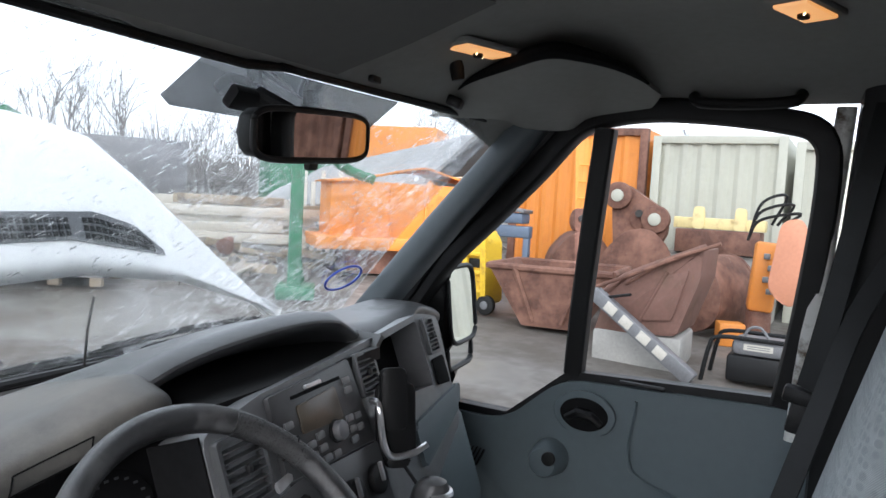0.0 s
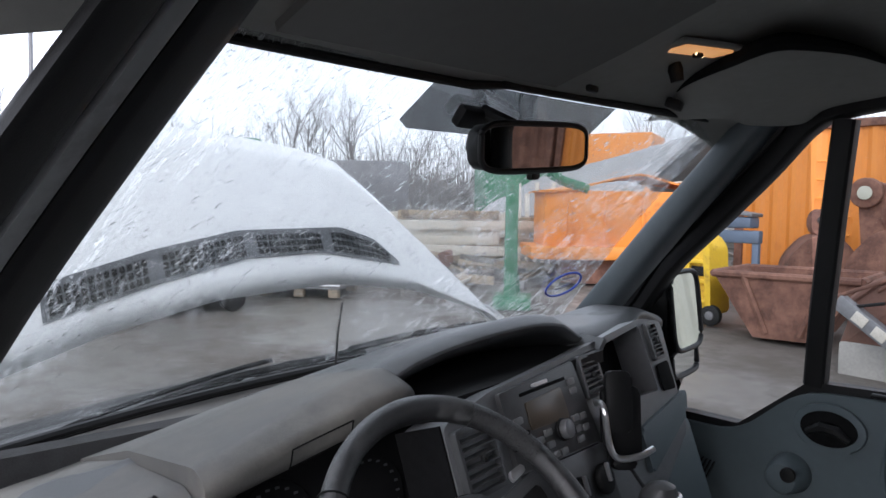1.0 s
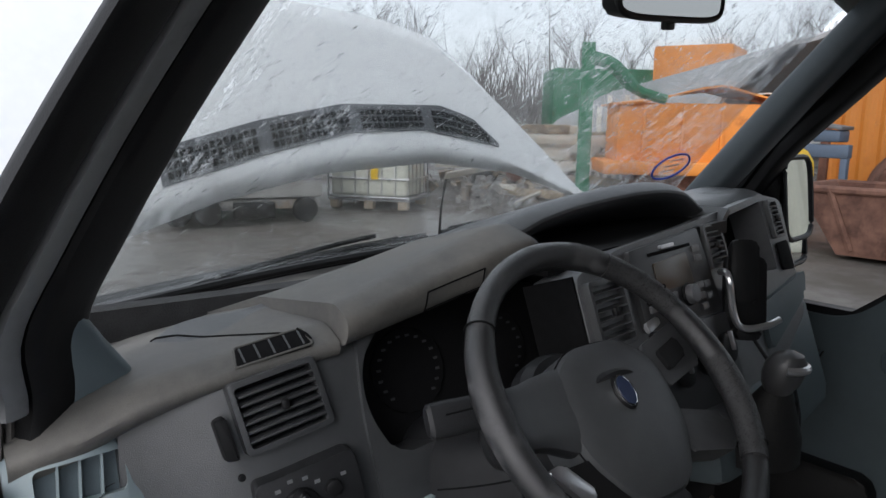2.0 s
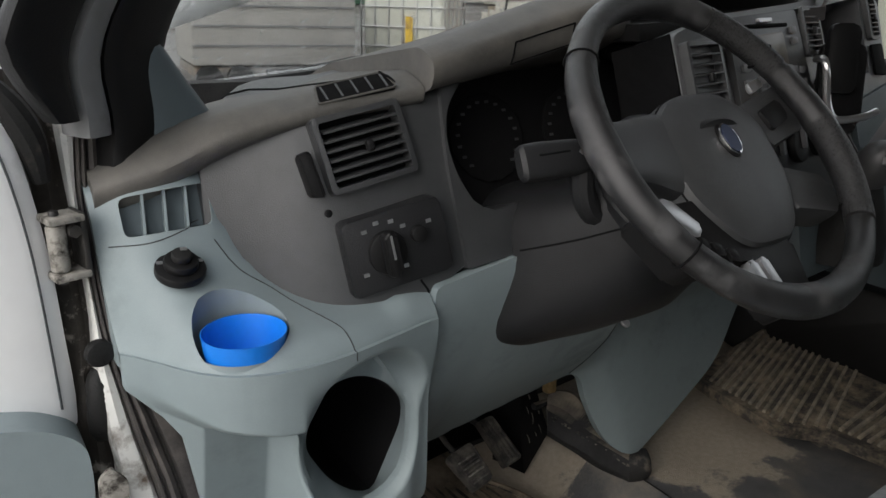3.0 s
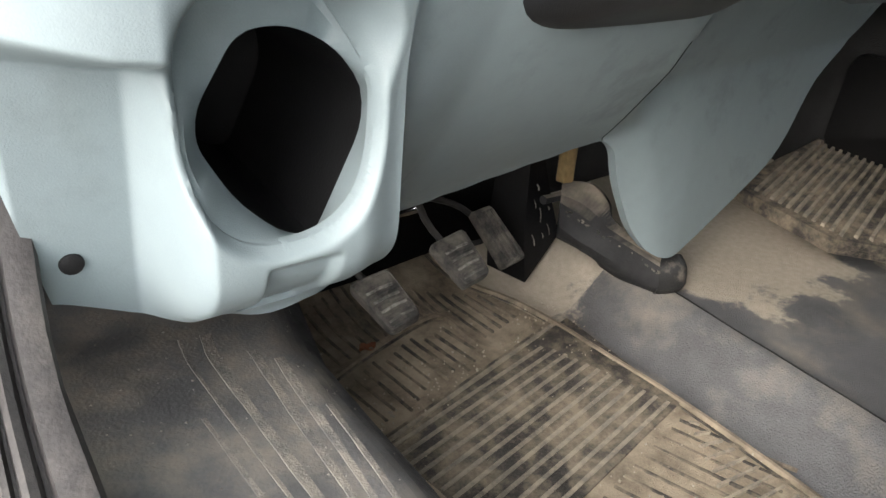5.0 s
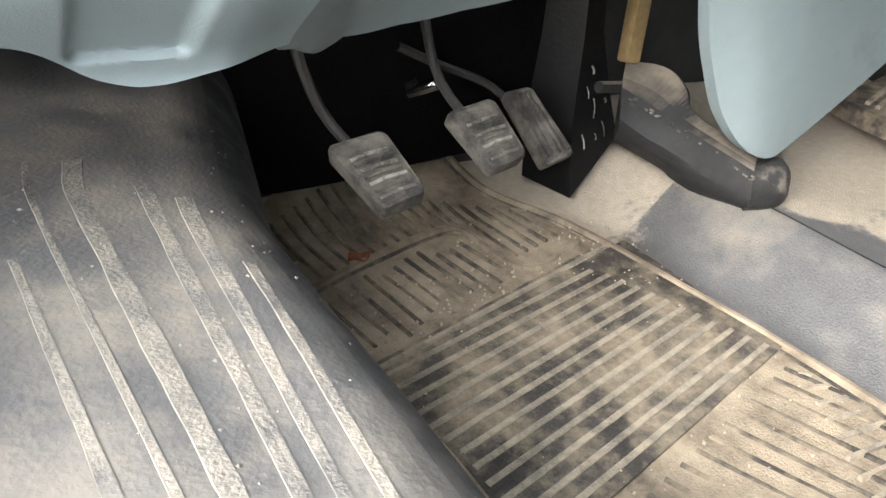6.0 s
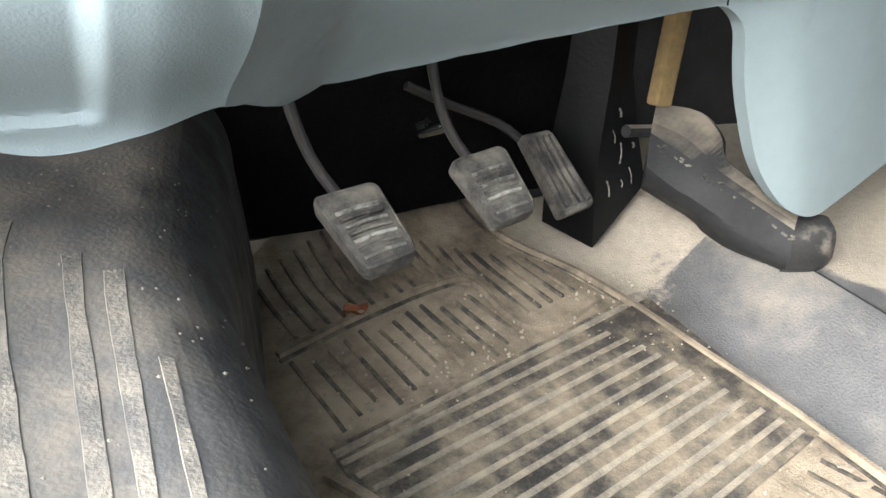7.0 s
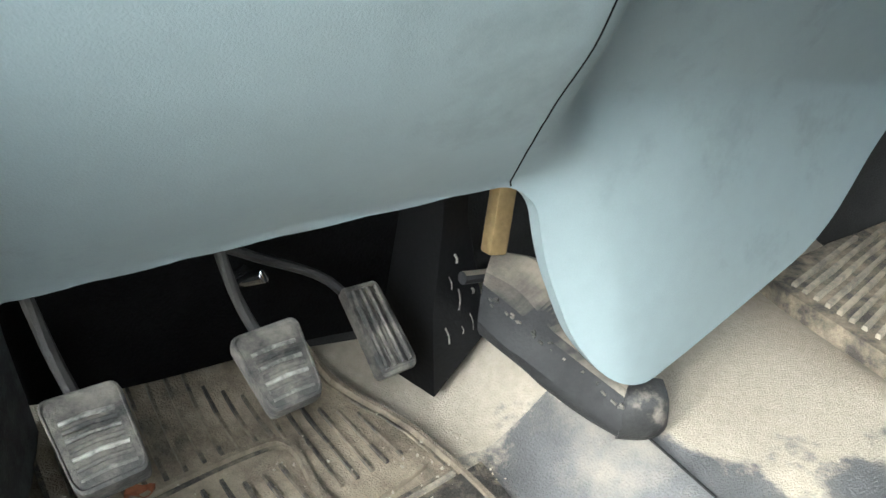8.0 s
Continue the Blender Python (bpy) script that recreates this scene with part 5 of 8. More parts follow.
path = [wpt(0.1775 * math.cos(a), 0.1775 * math.sin(a)) for a in np.linspace(0, 2 * math.pi, 72, endpoint=False)]
rad_r = [0.0155 + 0.0015 * math.cos(4 * a + 0.5) for a in np.linspace(0, 2 * math.pi, 72, endpoint=False)]
rim = part("rim", tube(path, rad_r, 14, closed=True), LEATHER, WHEEL, "worn leather rim")
for deg in (145, 35, -35, -145):
    a = radians(deg)
    c = Vector((0.1775 * math.cos(a), 0.1775 * math.sin(a)))
    ring_pts = []
    for j in range(16):
        q = 2 * math.pi * j / 16
        ring_pts.append(wpt(c.x + math.cos(a) * 0.0163 * math.cos(q), c.y + math.sin(a) * 0.0163 * math.cos(q), 0.0163 * math.sin(q)))
    part("rim_seam", tube(ring_pts, 0.0012, 5, closed=True), VOID, rim)
# airbag pad: domed shield
pad_out = rounded([(-0.085, 0.03), (-0.035, 0.068), (0.05, 0.068), (0.092, 0.03), (0.085, -0.05), (0.04, -0.115), (-0.045, -0.115), (-0.088, -0.05)], 0.028, 5)
rings = [[wpt(u * s, v * s, w) for u, v in pad_out] for s, w in ((1.0, -0.06), (1.0, -0.022), (0.95, -0.011), (0.78, -0.004), (0.4, -0.001), (0.05, 0.0))]
padp = part("airbag_pad", loft(rings), DASH, WHEEL, "dark grey airbag pad")
BGM = WMX @ pose(0, 0, 0, 0, 0, 90)
part("badge_ring", prism(oval(0.0, 0.0, 0.021, 0.0150, 28), -0.004, 0.0008, "z", 0.001, m=BGM), BLACK, padp)
part("badge", prism(oval(0.0, 0.0, 0.0185, 0.0125, 28), 0.0005, 0.0035, "z", 0.001, m=BGM), CHROME, padp, "chrome oval badge")
part("badge_face", prism(oval(0.0, 0.0, 0.0165, 0.0105, 28), 0.003, 0.0041, "z", 0.0, m=BGM), material("badge_blue", (0.02, 0.03, 0.07), 0.3, grain=200, amount=0.05, bump=0.0), padp, "dark blue oval")
part("pad_groove", tube([wpt(u * 0.985, v * 0.985, -0.019) for u, v in pad_out], 0.0012, 5, closed=True), VOID, padp)
def spoke(keys, label=""):
    """A smooth spoke: sections (u, half width, middle v, depth of its face, thickness)."""
    rings = []
    for _, p in glide([(float(i), [list(k)]) for i, k in enumerate(keys)], 14):
        u, hw, mv, w, th = p[0]
        rings.append([wpt(u, mv + hw * c, w - th / 2 + th / 2 * q) for c, q in oval(0, 0, 1, 1, 18, 3)])
    return part("spoke", loft(rings), DASH, WHEEL, label)


spoke([(-0.05, 0.05, 0.0, -0.006, 0.04), (-0.085, 0.046, 0.004, -0.008, 0.036), (-0.12, 0.036, 0.008, -0.006, 0.03), (-0.15, 0.034, 0.008, -0.002, 0.026), (-0.172, 0.038, 0.006, 0.002, 0.02)], "wide grey spoke")
for a0, a1 in ((-42, 2), (28, 62)):
    part("grip", tube([wpt(0.1745 * math.cos(a), 0.1745 * math.sin(a), 0.0022) for a in np.radians(np.linspace(a0, a1, 16))], 0.0152, 12), PERF, WHEEL, "perforated leather grip")
part("spoke", prism(rounded([(0.07, 0.045), (0.165, 0.07), (0.172, 0.01), (0.08, -0.01)], 0.012), -0.05, -0.012, "z", 0.008, m=WMX), DASH, WHEEL, "wide grey spoke")
part("spoke", prism(rounded([(0.07, -0.03), (0.155, -0.055), (0.145, -0.10), (0.06, -0.08)], 0.012), -0.05, -0.014, "z", 0.008, m=WMX), DASH, WHEEL)
part("lower_spoke", prism(rounded([(-0.075, -0.05), (-0.155, -0.05), (-0.13, -0.115), (-0.045, -0.12), (-0.04, -0.178), (0.012, -0.178), (0.03, -0.11)], 0.008), -0.05, -0.016, "z", 0.005, m=WMX), BLACK, WHEEL, "black lower spoke with switches")
part("silver_insert", prism(rounded([(-0.143, -0.047), (-0.122, -0.045), (-0.096, -0.08), (-0.112, -0.092)], 0.005), -0.02, -0.008, "z", 0.003, m=WMX), SILVER, WHEEL, "brushed silver insert")
for du in (0.0, 0.017):
    part("silver_insert", prism(rounded([(-0.064 + du, -0.122), (-0.052 + du, -0.122), (-0.049 + du, -0.166), (-0.061 + du, -0.166)], 0.004), -0.02, -0.008, "z", 0.003, m=WMX), SILVER, WHEEL, "brushed silver bar")
for k in range(3):
    u, v = -0.102 + 0.016 * k, -0.092 - 0.009 * k
    part("switch_pad", prism(rounded([(u - 0.006, v - 0.007), (u + 0.006, v - 0.011), (u + 0.006, v + 0.003), (u - 0.006, v + 0.007)], 0.003), -0.018, -0.012, "z", 0.002, m=WMX), BLACK, WHEEL)
part("spoke_trim", prism(rounded([(0.105, 0.058), (0.135, 0.068), (0.133, 0.078), (0.106, 0.072)], 0.004), -0.014, -0.008, "z", 0.002, m=WMX), SILVER, WHEEL, "worn silver trim")
part("spoke_buttons", prism(rounded([(0.095, 0.035), (0.14, 0.048), (0.143, 0.022), (0.1, 0.008)], 0.006), -0.014, -0.007, "z", 0.003, m=WMX), BLACK, WHEEL)
# column shroud
COL = empty_at("steering_column", (-0.256, 0.2, 0.55), "black moulded steering column shroud", "steering column")
rings = []
for cy, top, bot, z1, z0, pw in ((0.018, 0.045, 0.045, 0.845, 0.765, 2.4), (0.03, 0.072, 0.068, 0.845, 0.70, 2.6), (0.05, 0.088, 0.08, 0.83, 0.645, 3.0), (0.08, 0.105, 0.088, 0.80, 0.606, 3.2), (0.13, 0.120, 0.118, 0.775, 0.572, 3.4), (0.18, 0.124, 0.150, 0.755, 0.545, 4.2), (0.25, 0.128, 0.15, 0.74, 0.525, 4.2), (0.33, 0.128, 0.15, 0.73, 0.515, 4.2)):
    ring_pts = []
    for c, q in oval(0, 0, 1, 1, 40, pw):
        hw = bot + (top - bot) * (q + 1) / 2
        ring_pts.append((-0.256 + hw * c, cy, (z0 + z1) / 2 + (z1 - z0) / 2 * q))
    rings.append(ring_pts)
part("shroud", loft(rings), SHROUD, COL, "black column shroud")
part("hub_collar", tube([wpt(0.078 * c, 0.078 * q - 0.01, -0.085) for c, q in oval(0, 0, 1, 1, 40)], 0.022, 10, closed=True), SHROUD, COL, "dark collar behind the wheel")
part("shroud_screw", disc((-0.283, 0.085, 0.6), 0.006, 0.004, (40, 0, 0), 12, 0.001), SILVER, COL)
drape("shroud_seam", [(-0.345, 0.05, 0.735), (-0.37, 0.10, 0.71), (-0.39, 0.16, 0.685)], (0.9, 0.4, -0.1), 0.0012, COL)
# indicator stalk: thick paddle on an arm
st = part("indicator_stalk", tube(curve_path([(-0.32, 0.085, 0.735), (-0.352, 0.088, 0.742), (-0.368, 0.090, 0.765), (-0.372, 0.092, 0.795)], 12), [0.013] * 12, 10), SHROUD, COL, "black indicator stalk")
SPM = onto((-0.405, 0.098, 0.803), (1.0, -0.25, 0.06), (0.0, 0.45, 0.9))
rings = [[tuple(SPM @ Vector((u, hv * c, hw * q))) for c, q in oval(0, 0, 1, 1, 20, 3.4)] for u, hv, hw in ((-0.040, 0.014, 0.007), (-0.036, 0.0185, 0.011), (-0.02, 0.0195, 0.0125), (0.02, 0.0185, 0.0125), (0.042, 0.016, 0.011), (0.048, 0.010, 0.007))]
part("paddle", loft(rings), SHROUD, st, "worn rounded paddle")
part("paddle_groove", tube([tuple(SPM @ Vector(p)) for p in ((-0.022, 0.004, 0.0122), (0.012, 0.005, 0.0124))], 0.0012, 6), VOID, st)
for du in (0.0, 0.008):
    part("stalk_mark", prism([(0.022 + du, 0.003), (0.026 + du, 0.007), (0.026 + du, 0.005), (0.029 + du, 0.005), (0.029 + du, 0.001), (0.026 + du, 0.001), (0.026 + du, -0.001)], 0.0118, 0.0126, "z", m=SPM), SILVER, st, "small white arrow")
part("wiper_stalk", tube(curve_path([(-0.2, 0.09, 0.765), (-0.14, 0.10, 0.78), (-0.09, 0.12, 0.80)], 10), [0.011] * 9 + [0.006], 10), BLACK, COL, "black wiper stalk")

# ---- blue cup ----
CUP = empty_at("cup", (-0.703, 0.182, 0.6045), "bright blue plastic cup standing in the cup hole", "cup")
prof = [(0.0335, 0.6045), (0.035, 0.612), (0.0388, 0.654), (0.0392, 0.657), (0.0382, 0.657), (0.037, 0.652), (0.0335, 0.616), (0.03, 0.611)]
rings = [[(-0.703 + r * math.cos(a), 0.182 + r * math.sin(a), z) for a in np.linspace(0, 2 * math.pi, 40, endpoint=False)] for r, z in prof]
part("cup_wall", loft(rings, True, True), BLUE, CUP)

# ---- floor coverings ----
def floor_z(x, y):
    """The driver's floor: flat, curving up at the firewall."""
    k = min(max((x - 0.0) / 0.11, 0.0), 1.0) * min(max((y + 0.6) / 0.3, 0.0), 1.0)
    return 0.004 + max(y - 0.52, 0.0) ** 2 * 2.2 + 0.072 * k * k * (3 - 2 * k)


def dusty_floor(name, line):
    """Grained grey vinyl with drifts of pale sand lying towards the front."""
    m = material(name, (0.12, 0.12, 0.122), 0.46, grain=420, amount=0.25, bump=0.9, dirt=(0.30, 0.27, 0.225), dirt_scale=7, dirt_from=0.5, dirt_to=0.75)
    nt = m.node_tree
    b = nt.nodes["Principled BSDF"]
    old, rough = b.inputs["Base Color"].links[0].from_socket, b.inputs["Roughness"].links[0].from_socket
    tc, sp = nt.nodes.new("ShaderNodeTexCoord"), nt.nodes.new("ShaderNodeSeparateXYZ")
    nt.links.new(tc.outputs["Object"], sp.inputs[0])
    bank = nt.nodes.new("ShaderNodeMapRange")
    bank.inputs["From Min"].default_value, bank.inputs["From Max"].default_value = 0.08, 0.2
    bank.inputs["To Min"].default_value, bank.inputs["To Max"].default_value = 0.0, 0.2
    nt.links.new(sp.outputs["X"], bank.inputs["Value"])
    no = nt.nodes.new("ShaderNodeTexNoise")
    no.inputs["Scale"].default_value, no.inputs["Detail"].default_value, no.inputs["Roughness"].default_value = 14, 8, 0.65
    nt.links.new(tc.outputs["Object"], no.inputs["Vector"])
    amp = nt.nodes.new("ShaderNodeMath")
    amp.operation, amp.inputs[1].default_value, amp.inputs[2].default_value = "MULTIPLY_ADD", 0.34, -0.17
    nt.links.new(no.outputs["Fac"], amp.inputs[0])
    add, add2 = nt.nodes.new("ShaderNodeMath"), nt.nodes.new("ShaderNodeMath")
    nt.links.new(sp.outputs["Y"], add.inputs[0])
    nt.links.new(bank.outputs[0], add.inputs[1])
    nt.links.new(add.outputs[0], add2.inputs[0])
    nt.links.new(amp.outputs[0], add2.inputs[1])
    mask = nt.nodes.new("ShaderNodeMapRange")
    mask.inputs["From Min"].default_value, mask.inputs["From Max"].default_value = line, line + 0.035
    nt.links.new(add2.outputs[0], mask.inputs["Value"])
    fine = nt.nodes.new("ShaderNodeTexNoise")
    fine.inputs["Scale"].default_value, fine.inputs["Detail"].default_value = 90, 6
    nt.links.new(tc.outputs["Object"], fine.inputs["Vector"])
    ramp = nt.nodes.new("ShaderNodeMixRGB")
    ramp.inputs[1].default_value, ramp.inputs[2].default_value = (0.36, 0.31, 0.24, 1), (0.56, 0.50, 0.41, 1)
    nt.links.new(fine.outputs["Fac"], ramp.inputs[0])
    mx = nt.nodes.new("ShaderNodeMixRGB")
    nt.links.new(mask.outputs[0], mx.inputs[0])
    nt.links.new(old, mx.inputs[1])
    nt.links.new(ramp.outputs[0], mx.inputs[2])
    nt.links.new(mx.outputs[0], b.inputs["Base Color"])
    rr = nt.nodes.new("ShaderNodeMixRGB")
    rr.inputs[2].default_value = (0.9, 0.9, 0.9, 1)
    nt.links.new(mask.outputs[0], rr.inputs[0])
    nt.links.new(rough, rr.inputs[1])
    nt.links.new(rr.outputs[0], b.inputs["Roughness"])
    return m


part("floor_skin", sheet(lambda u, v: (-0.50 + 1.30 * u, -0.9 + 1.54 * v, floor_z(-0.50 + 1.30 * u, -0.9 + 1.54 * v) - 0.003 + 0.006 * noise.noise((u * 9, v * 9, 0))), 40, 40, 0.01), dusty_floor("sandy_vinyl", 0.69), CAB, "grey vinyl cab floor with drifts of sand")
FMAT = empty_at("driver_floor_mat", (-0.23, 0.25, 0.0), "ribbed black rubber floor mat caked with brown mud", "floor mat")


def mat_x(y):
    """The edge of the driver's mat beside the middle of the cab."""
    return float(np.interp(y, [-0.25, 0.12, 0.218, 0.315, 0.40, 0.473, 0.527, 0.574, 0.66], [0.0, -0.009, -0.016, -0.030, -0.040, -0.055, -0.077, -0.108, -0.135]))


def mat_top(u, v):
    y = -0.25 + 0.905 * v
    x0, x1 = -0.475 + 0.1 * max(y - 0.4, 0) + 1.2 * max(y - 0.57, 0), mat_x(y)
    x = x0 + (x1 - x0) * u
    return x, y, floor_z(x, y) + 0.008 + 0.003 * noise.noise((x * 12, y * 12, 1))


part("mat_sheet", sheet(mat_top, 36, 48, 0.008), MAT, FMAT, "muddy rubber sheet")


def floor_rib(a, b, w, h, mat, parent, name="rib"):
    """A raised rib on the floor between two plan points."""
    a, b = Vector(a), Vector(b)
    n = Vector((-(b - a).y, (b - a).x)).normalized() * w / 2
    k = max(2, int((b - a).length / 0.04))
    rings = []
    for i in range(k + 1):
        p = a + (b - a) * i / k
        z = floor_z(p.x, p.y) + 0.009
        rings.append([(p.x - n.x, p.y - n.y, z - 0.003), (p.x - n.x * 0.7, p.y - n.y * 0.7, z + h), (p.x + n.x * 0.7, p.y + n.y * 0.7, z + h), (p.x + n.x, p.y + n.y, z - 0.003)])
    return part(name, loft(rings), mat, parent)


def line_y(x):
    """The groove across the mat, behind the ribbed panel."""
    return 0.325 + 0.235 * (x + 0.416)


def bar_y(x):
    """The bar across the mat below the pedals."""
    return 0.456 + 0.30 * (x + 0.417) - 0.25 * max(x + 0.27, 0)


def panel_pt(u, v):
    x = -0.42 + 0.405 * u + 0.03 * (1 - v) * (1 - u)
    lo, hi = 0.098 + 0.21 * (x + 0.4), line_y(x) - 0.012
    y = lo + (hi - lo) * v
    return x, y, floor_z(x, y) + 0.0115


part("mat_panel", sheet(panel_pt, 24, 20, 0.003), MATDARK, FMAT, "dark recessed panel of the mat")
for i in range(12):
    c = 0.309 - 0.0178 * i
    x0 = float(np.interp(c, [0.10, 0.2, 0.25, 0.31], [-0.385, -0.382, -0.397, -0.418]))
    x1 = -0.083 + 0.06 * (0.274 - c) / 0.181 - 0.1 * max(c - 0.285, 0) * 20 / 6
    floor_rib((x0, c + 0.2 * (x0 + 0.4)), (x1, c + 0.2 * (x1 + 0.4)), 0.0075, 0.0038, MATRIB, FMAT)
xs = np.linspace(-0.42, -0.05, 12)
for p, q in zip(xs, xs[1:]):
    floor_rib((p, line_y(p)), (q, line_y(q)), 0.005, 0.0012, MATDARK, FMAT, "groove")
    floor_rib((p, line_y(p) - 0.0075), (q, line_y(q) - 0.0075), 0.0065, 0.004, MATRIB, FMAT, "cross_rib")
for i in range(17):
    x = -0.412 + 0.0192 * i
    y1 = min(bar_y(x) - 0.016, 0.495) if x < -0.185 else 0.392 + 0.12 * (x + 0.185)
    y0 = line_y(x) + 0.014
    if y1 - y0 < 0.02:
        continue
    floor_rib((x + 0.010, y0 + 0.008 * (i % 3)), (x - 0.004, y1 - 0.012 * ((i * 7) % 4) / 3), 0.0048, 0.0012, MATDARK, FMAT, "groove")
cross = curve_path([(-0.425, 0.454, 0), (-0.36, 0.478, 0), (-0.298, 0.498, 0), (-0.232, 0.514, 0), (-0.198, 0.516, 0), (-0.184, 0.492, 0), (-0.184, 0.445, 0), (-0.176, 0.411, 0), (-0.15, 0.401, 0), (-0.116, 0.411, 0), (-0.07, 0.427, 0)], 26)
for k, (p, q) in enumerate(zip(cross, cross[1:])):
    floor_rib(p[:2], q[:2], 0.0085, 0.0045, MAT, FMAT, "cross_rib")
    if k < 11:
        floor_rib((p[0], p[1] - 0.008), (q[0], q[1] - 0.008), 0.0042, 0.0014, MATDARK, FMAT, "groove")
for i in range(18):
    x = -0.40 + 0.0185 * i
    y0 = bar_y(x) + 0.014 if x < -0.19 else 0.425 + 0.25 * (x + 0.19)
    y1 = min(0.64, 0.56 + 0.5 * (x + 0.44)) if x < -0.25 else 0.62 - 0.55 * (x + 0.25)
    if y1 - y0 < 0.02 or x + 0.01 > mat_x(y0) - 0.015:
        continue
    floor_rib((x, y0), (x - 0.016, y1), 0.005, 0.0012, MATDARK, FMAT, "groove")
edge = [(mat_x(y), y) for y in np.linspace(-0.2, 0.65, 26)]
for p, q in zip(edge, edge[1:]):
    floor_rib(p, q, 0.008, 0.006, MAT, FMAT, "mat_edge")
    floor_rib((p[0] - 0.0075, p[1]), (q[0] - 0.0075, q[1]), 0.004, 0.001, MATDARK, FMAT, "groove")
for i in range(9):
    y = 0.150 - 0.018 * i
    floor_rib((-0.036 - 0.012 * i, y - 0.004), (mat_x(y) - 0.016, y - 0.012), 0.0048, 0.003, MATRIB, FMAT)
for i in range(12):
    x = -0.30 + 0.0235 * i
    y1 = 0.082 + 0.21 * (x + 0.4)
    floor_rib((x + 0.055, y1 - 0.14), (x, y1), 0.0045, 0.0012, MATDARK, FMAT, "groove")
edge = curve_path([(-0.432, 0.30, 0), (-0.408, 0.259, 0), (-0.398, 0.222, 0), (-0.395, 0.185, 0), (-0.396, 0.10, 0), (-0.40, 0.0, 0)], 14)
for p, q in zip(edge, edge[1:]):
    floor_rib(p[:2], q[:2], 0.012, 0.006, MAT, FMAT, "mat_edge")
# loose crumbs of soil and stone on the mat
random.seed(4)
b = bmesh.new()
for i in range(420):
    x, y = random.uniform(-0.42, 0.0), random.choice((random.uniform(0.05, 0.52), random.gauss(0.36, 0.05)))
    r = random.uniform(0.001, 0.0035)
    m = pose(x, y, floor_z(x, y) + 0.009 + r * 0.4, random.uniform(0, 90), random.uniform(0, 90), 0)
    c = [b.verts.new(m @ Vector(q)) for q in ((r, 0, 0), (-r, 0, 0), (0, r * 0.7, 0), (0, -r * 0.8, 0), (0, 0, r * 0.6), (0, 0, -r * 0.6))]
    for i0 in (0, 1):
        for i1 in (2, 3):
            for i2 in (4, 5):
                b.faces.new((c[i0], c[i1], c[i2]))
solo("grit", b, SAND, "crumbs of dry soil and gravel scattered on the floor mat", "grit", kind="stuff", smooth=0)

# a curled dry leaf on the mat
b = sheet(lambda u, v: (-0.334 + 0.026 * (u - 0.5), 0.489 + 0.016 * (v - 0.5) * (1 - (2 * u - 1) ** 2) ** 0.5, floor_z(-0.3, 0.47) + 0.014 + 0.006 * (2 * v - 1) ** 2 + 0.003 * math.sin(7 * u)), 8, 6, 0.0006)
solo("dry_leaf", b, material("dry_leaf_brown", (0.30, 0.11, 0.05), 0.8, grain=200, amount=0.4, bump=0.3), "curled red-brown dry leaf lying on the floor mat", "leaf")
# grey textured strip beside the mat, and the passenger's ribbed mat
VS = empty_at("floor_strip", (0.06, 0.2, 0.0), "grey grained vinyl strip dusted with sand on the cab floor", "floor covering")
def vinyl(u, v):
    y = -0.3 + 0.73 * v
    x0, x1 = mat_x(y) + 0.012, 0.108 - 0.10 * max(y - 0.33, 0)
    x = x0 + (x1 - x0) * u
    return x, y, floor_z(x, y) + 0.006 - 0.003 * max(v - 0.9, 0) * 10 + 0.002 * noise.noise((u * 5, v * 8, 0))


part("vinyl_sheet", sheet(vinyl, 14, 40, 0.006), dusty_floor("dusty_strip", 0.215), VS)
# Dark tube laid along the strip's right edge, as its line of shade
part("edge_gap", tube([tuple(Vector(vinyl(1.0, v)) + Vector((0.002, 0, -0.002))) for v in np.linspace(0.2, 0.86, 24)], 0.0028, 6), RUBBER, VS, "dark line for the shade along the strip's edge")
PMAT = empty_at("passenger_floor_mat", (0.6, 0.28, 0.08), "diagonally ribbed dark rubber passenger mat with dried mud", "floor mat")


def pmat_z(x):
    """The passenger mat climbs towards the door."""
    return 0.105 + 0.17 * (x - 0.42)


def pmat_left(y):
    """The slanted inner edge of the passenger mat."""
    return float(np.interp(y, [-0.1, 0.168, 0.252, 0.437, 0.49], [0.55, 0.522, 0.45, 0.473, 0.49]))


part("mat_sheet", sheet(lambda u, v: (pmat_left(-0.1 + 0.59 * v) + (0.80 - pmat_left(-0.1 + 0.59 * v)) * u, -0.1 + 0.59 * v, pmat_z(0.50 + 0.29 * u) + 0.003 * noise.noise((u * 5, v * 7, 2))), 16, 20, 0.03), MATDARK, PMAT)
for k in range(26):
    upper = k < 15
    y0 = 0.178 + 0.0185 * k if upper else 0.158 - 0.0185 * (k - 15)
    slope = 0.27 - 0.004 * k if upper else -0.02 - 0.03 * (k - 15)
    x0 = pmat_left(y0) + 0.018
    x1 = min(0.79, x0 + (0.478 - y0) / slope) if upper else 0.79
    if x1 - x0 < 0.04 or y0 < -0.08:
        continue
    rings = []
    for t in np.linspace(0, 1, 7):
        x = x0 + (x1 - x0) * t
        y = y0 + slope * (x - x0)
        zz = pmat_z(0.50 + 0.29 * (x - pmat_left(y)) / (0.80 - pmat_left(y)))
        rings.append([(x, y + 0.0042, zz - 0.002), (x, y + 0.003, zz + 0.006), (x, y - 0.003, zz + 0.006), (x, y - 0.0042, zz - 0.002)])
    part("rib", loft(rings), MATRIB, PMAT)

# ---- covered wheel arch beside the footwell ----
ARCH = empty_at("arch_mat", (-0.64, 0.1, 0.0), "grey ribbed rubber cover on the wheel arch, streaked with dried mud", "floor mat")


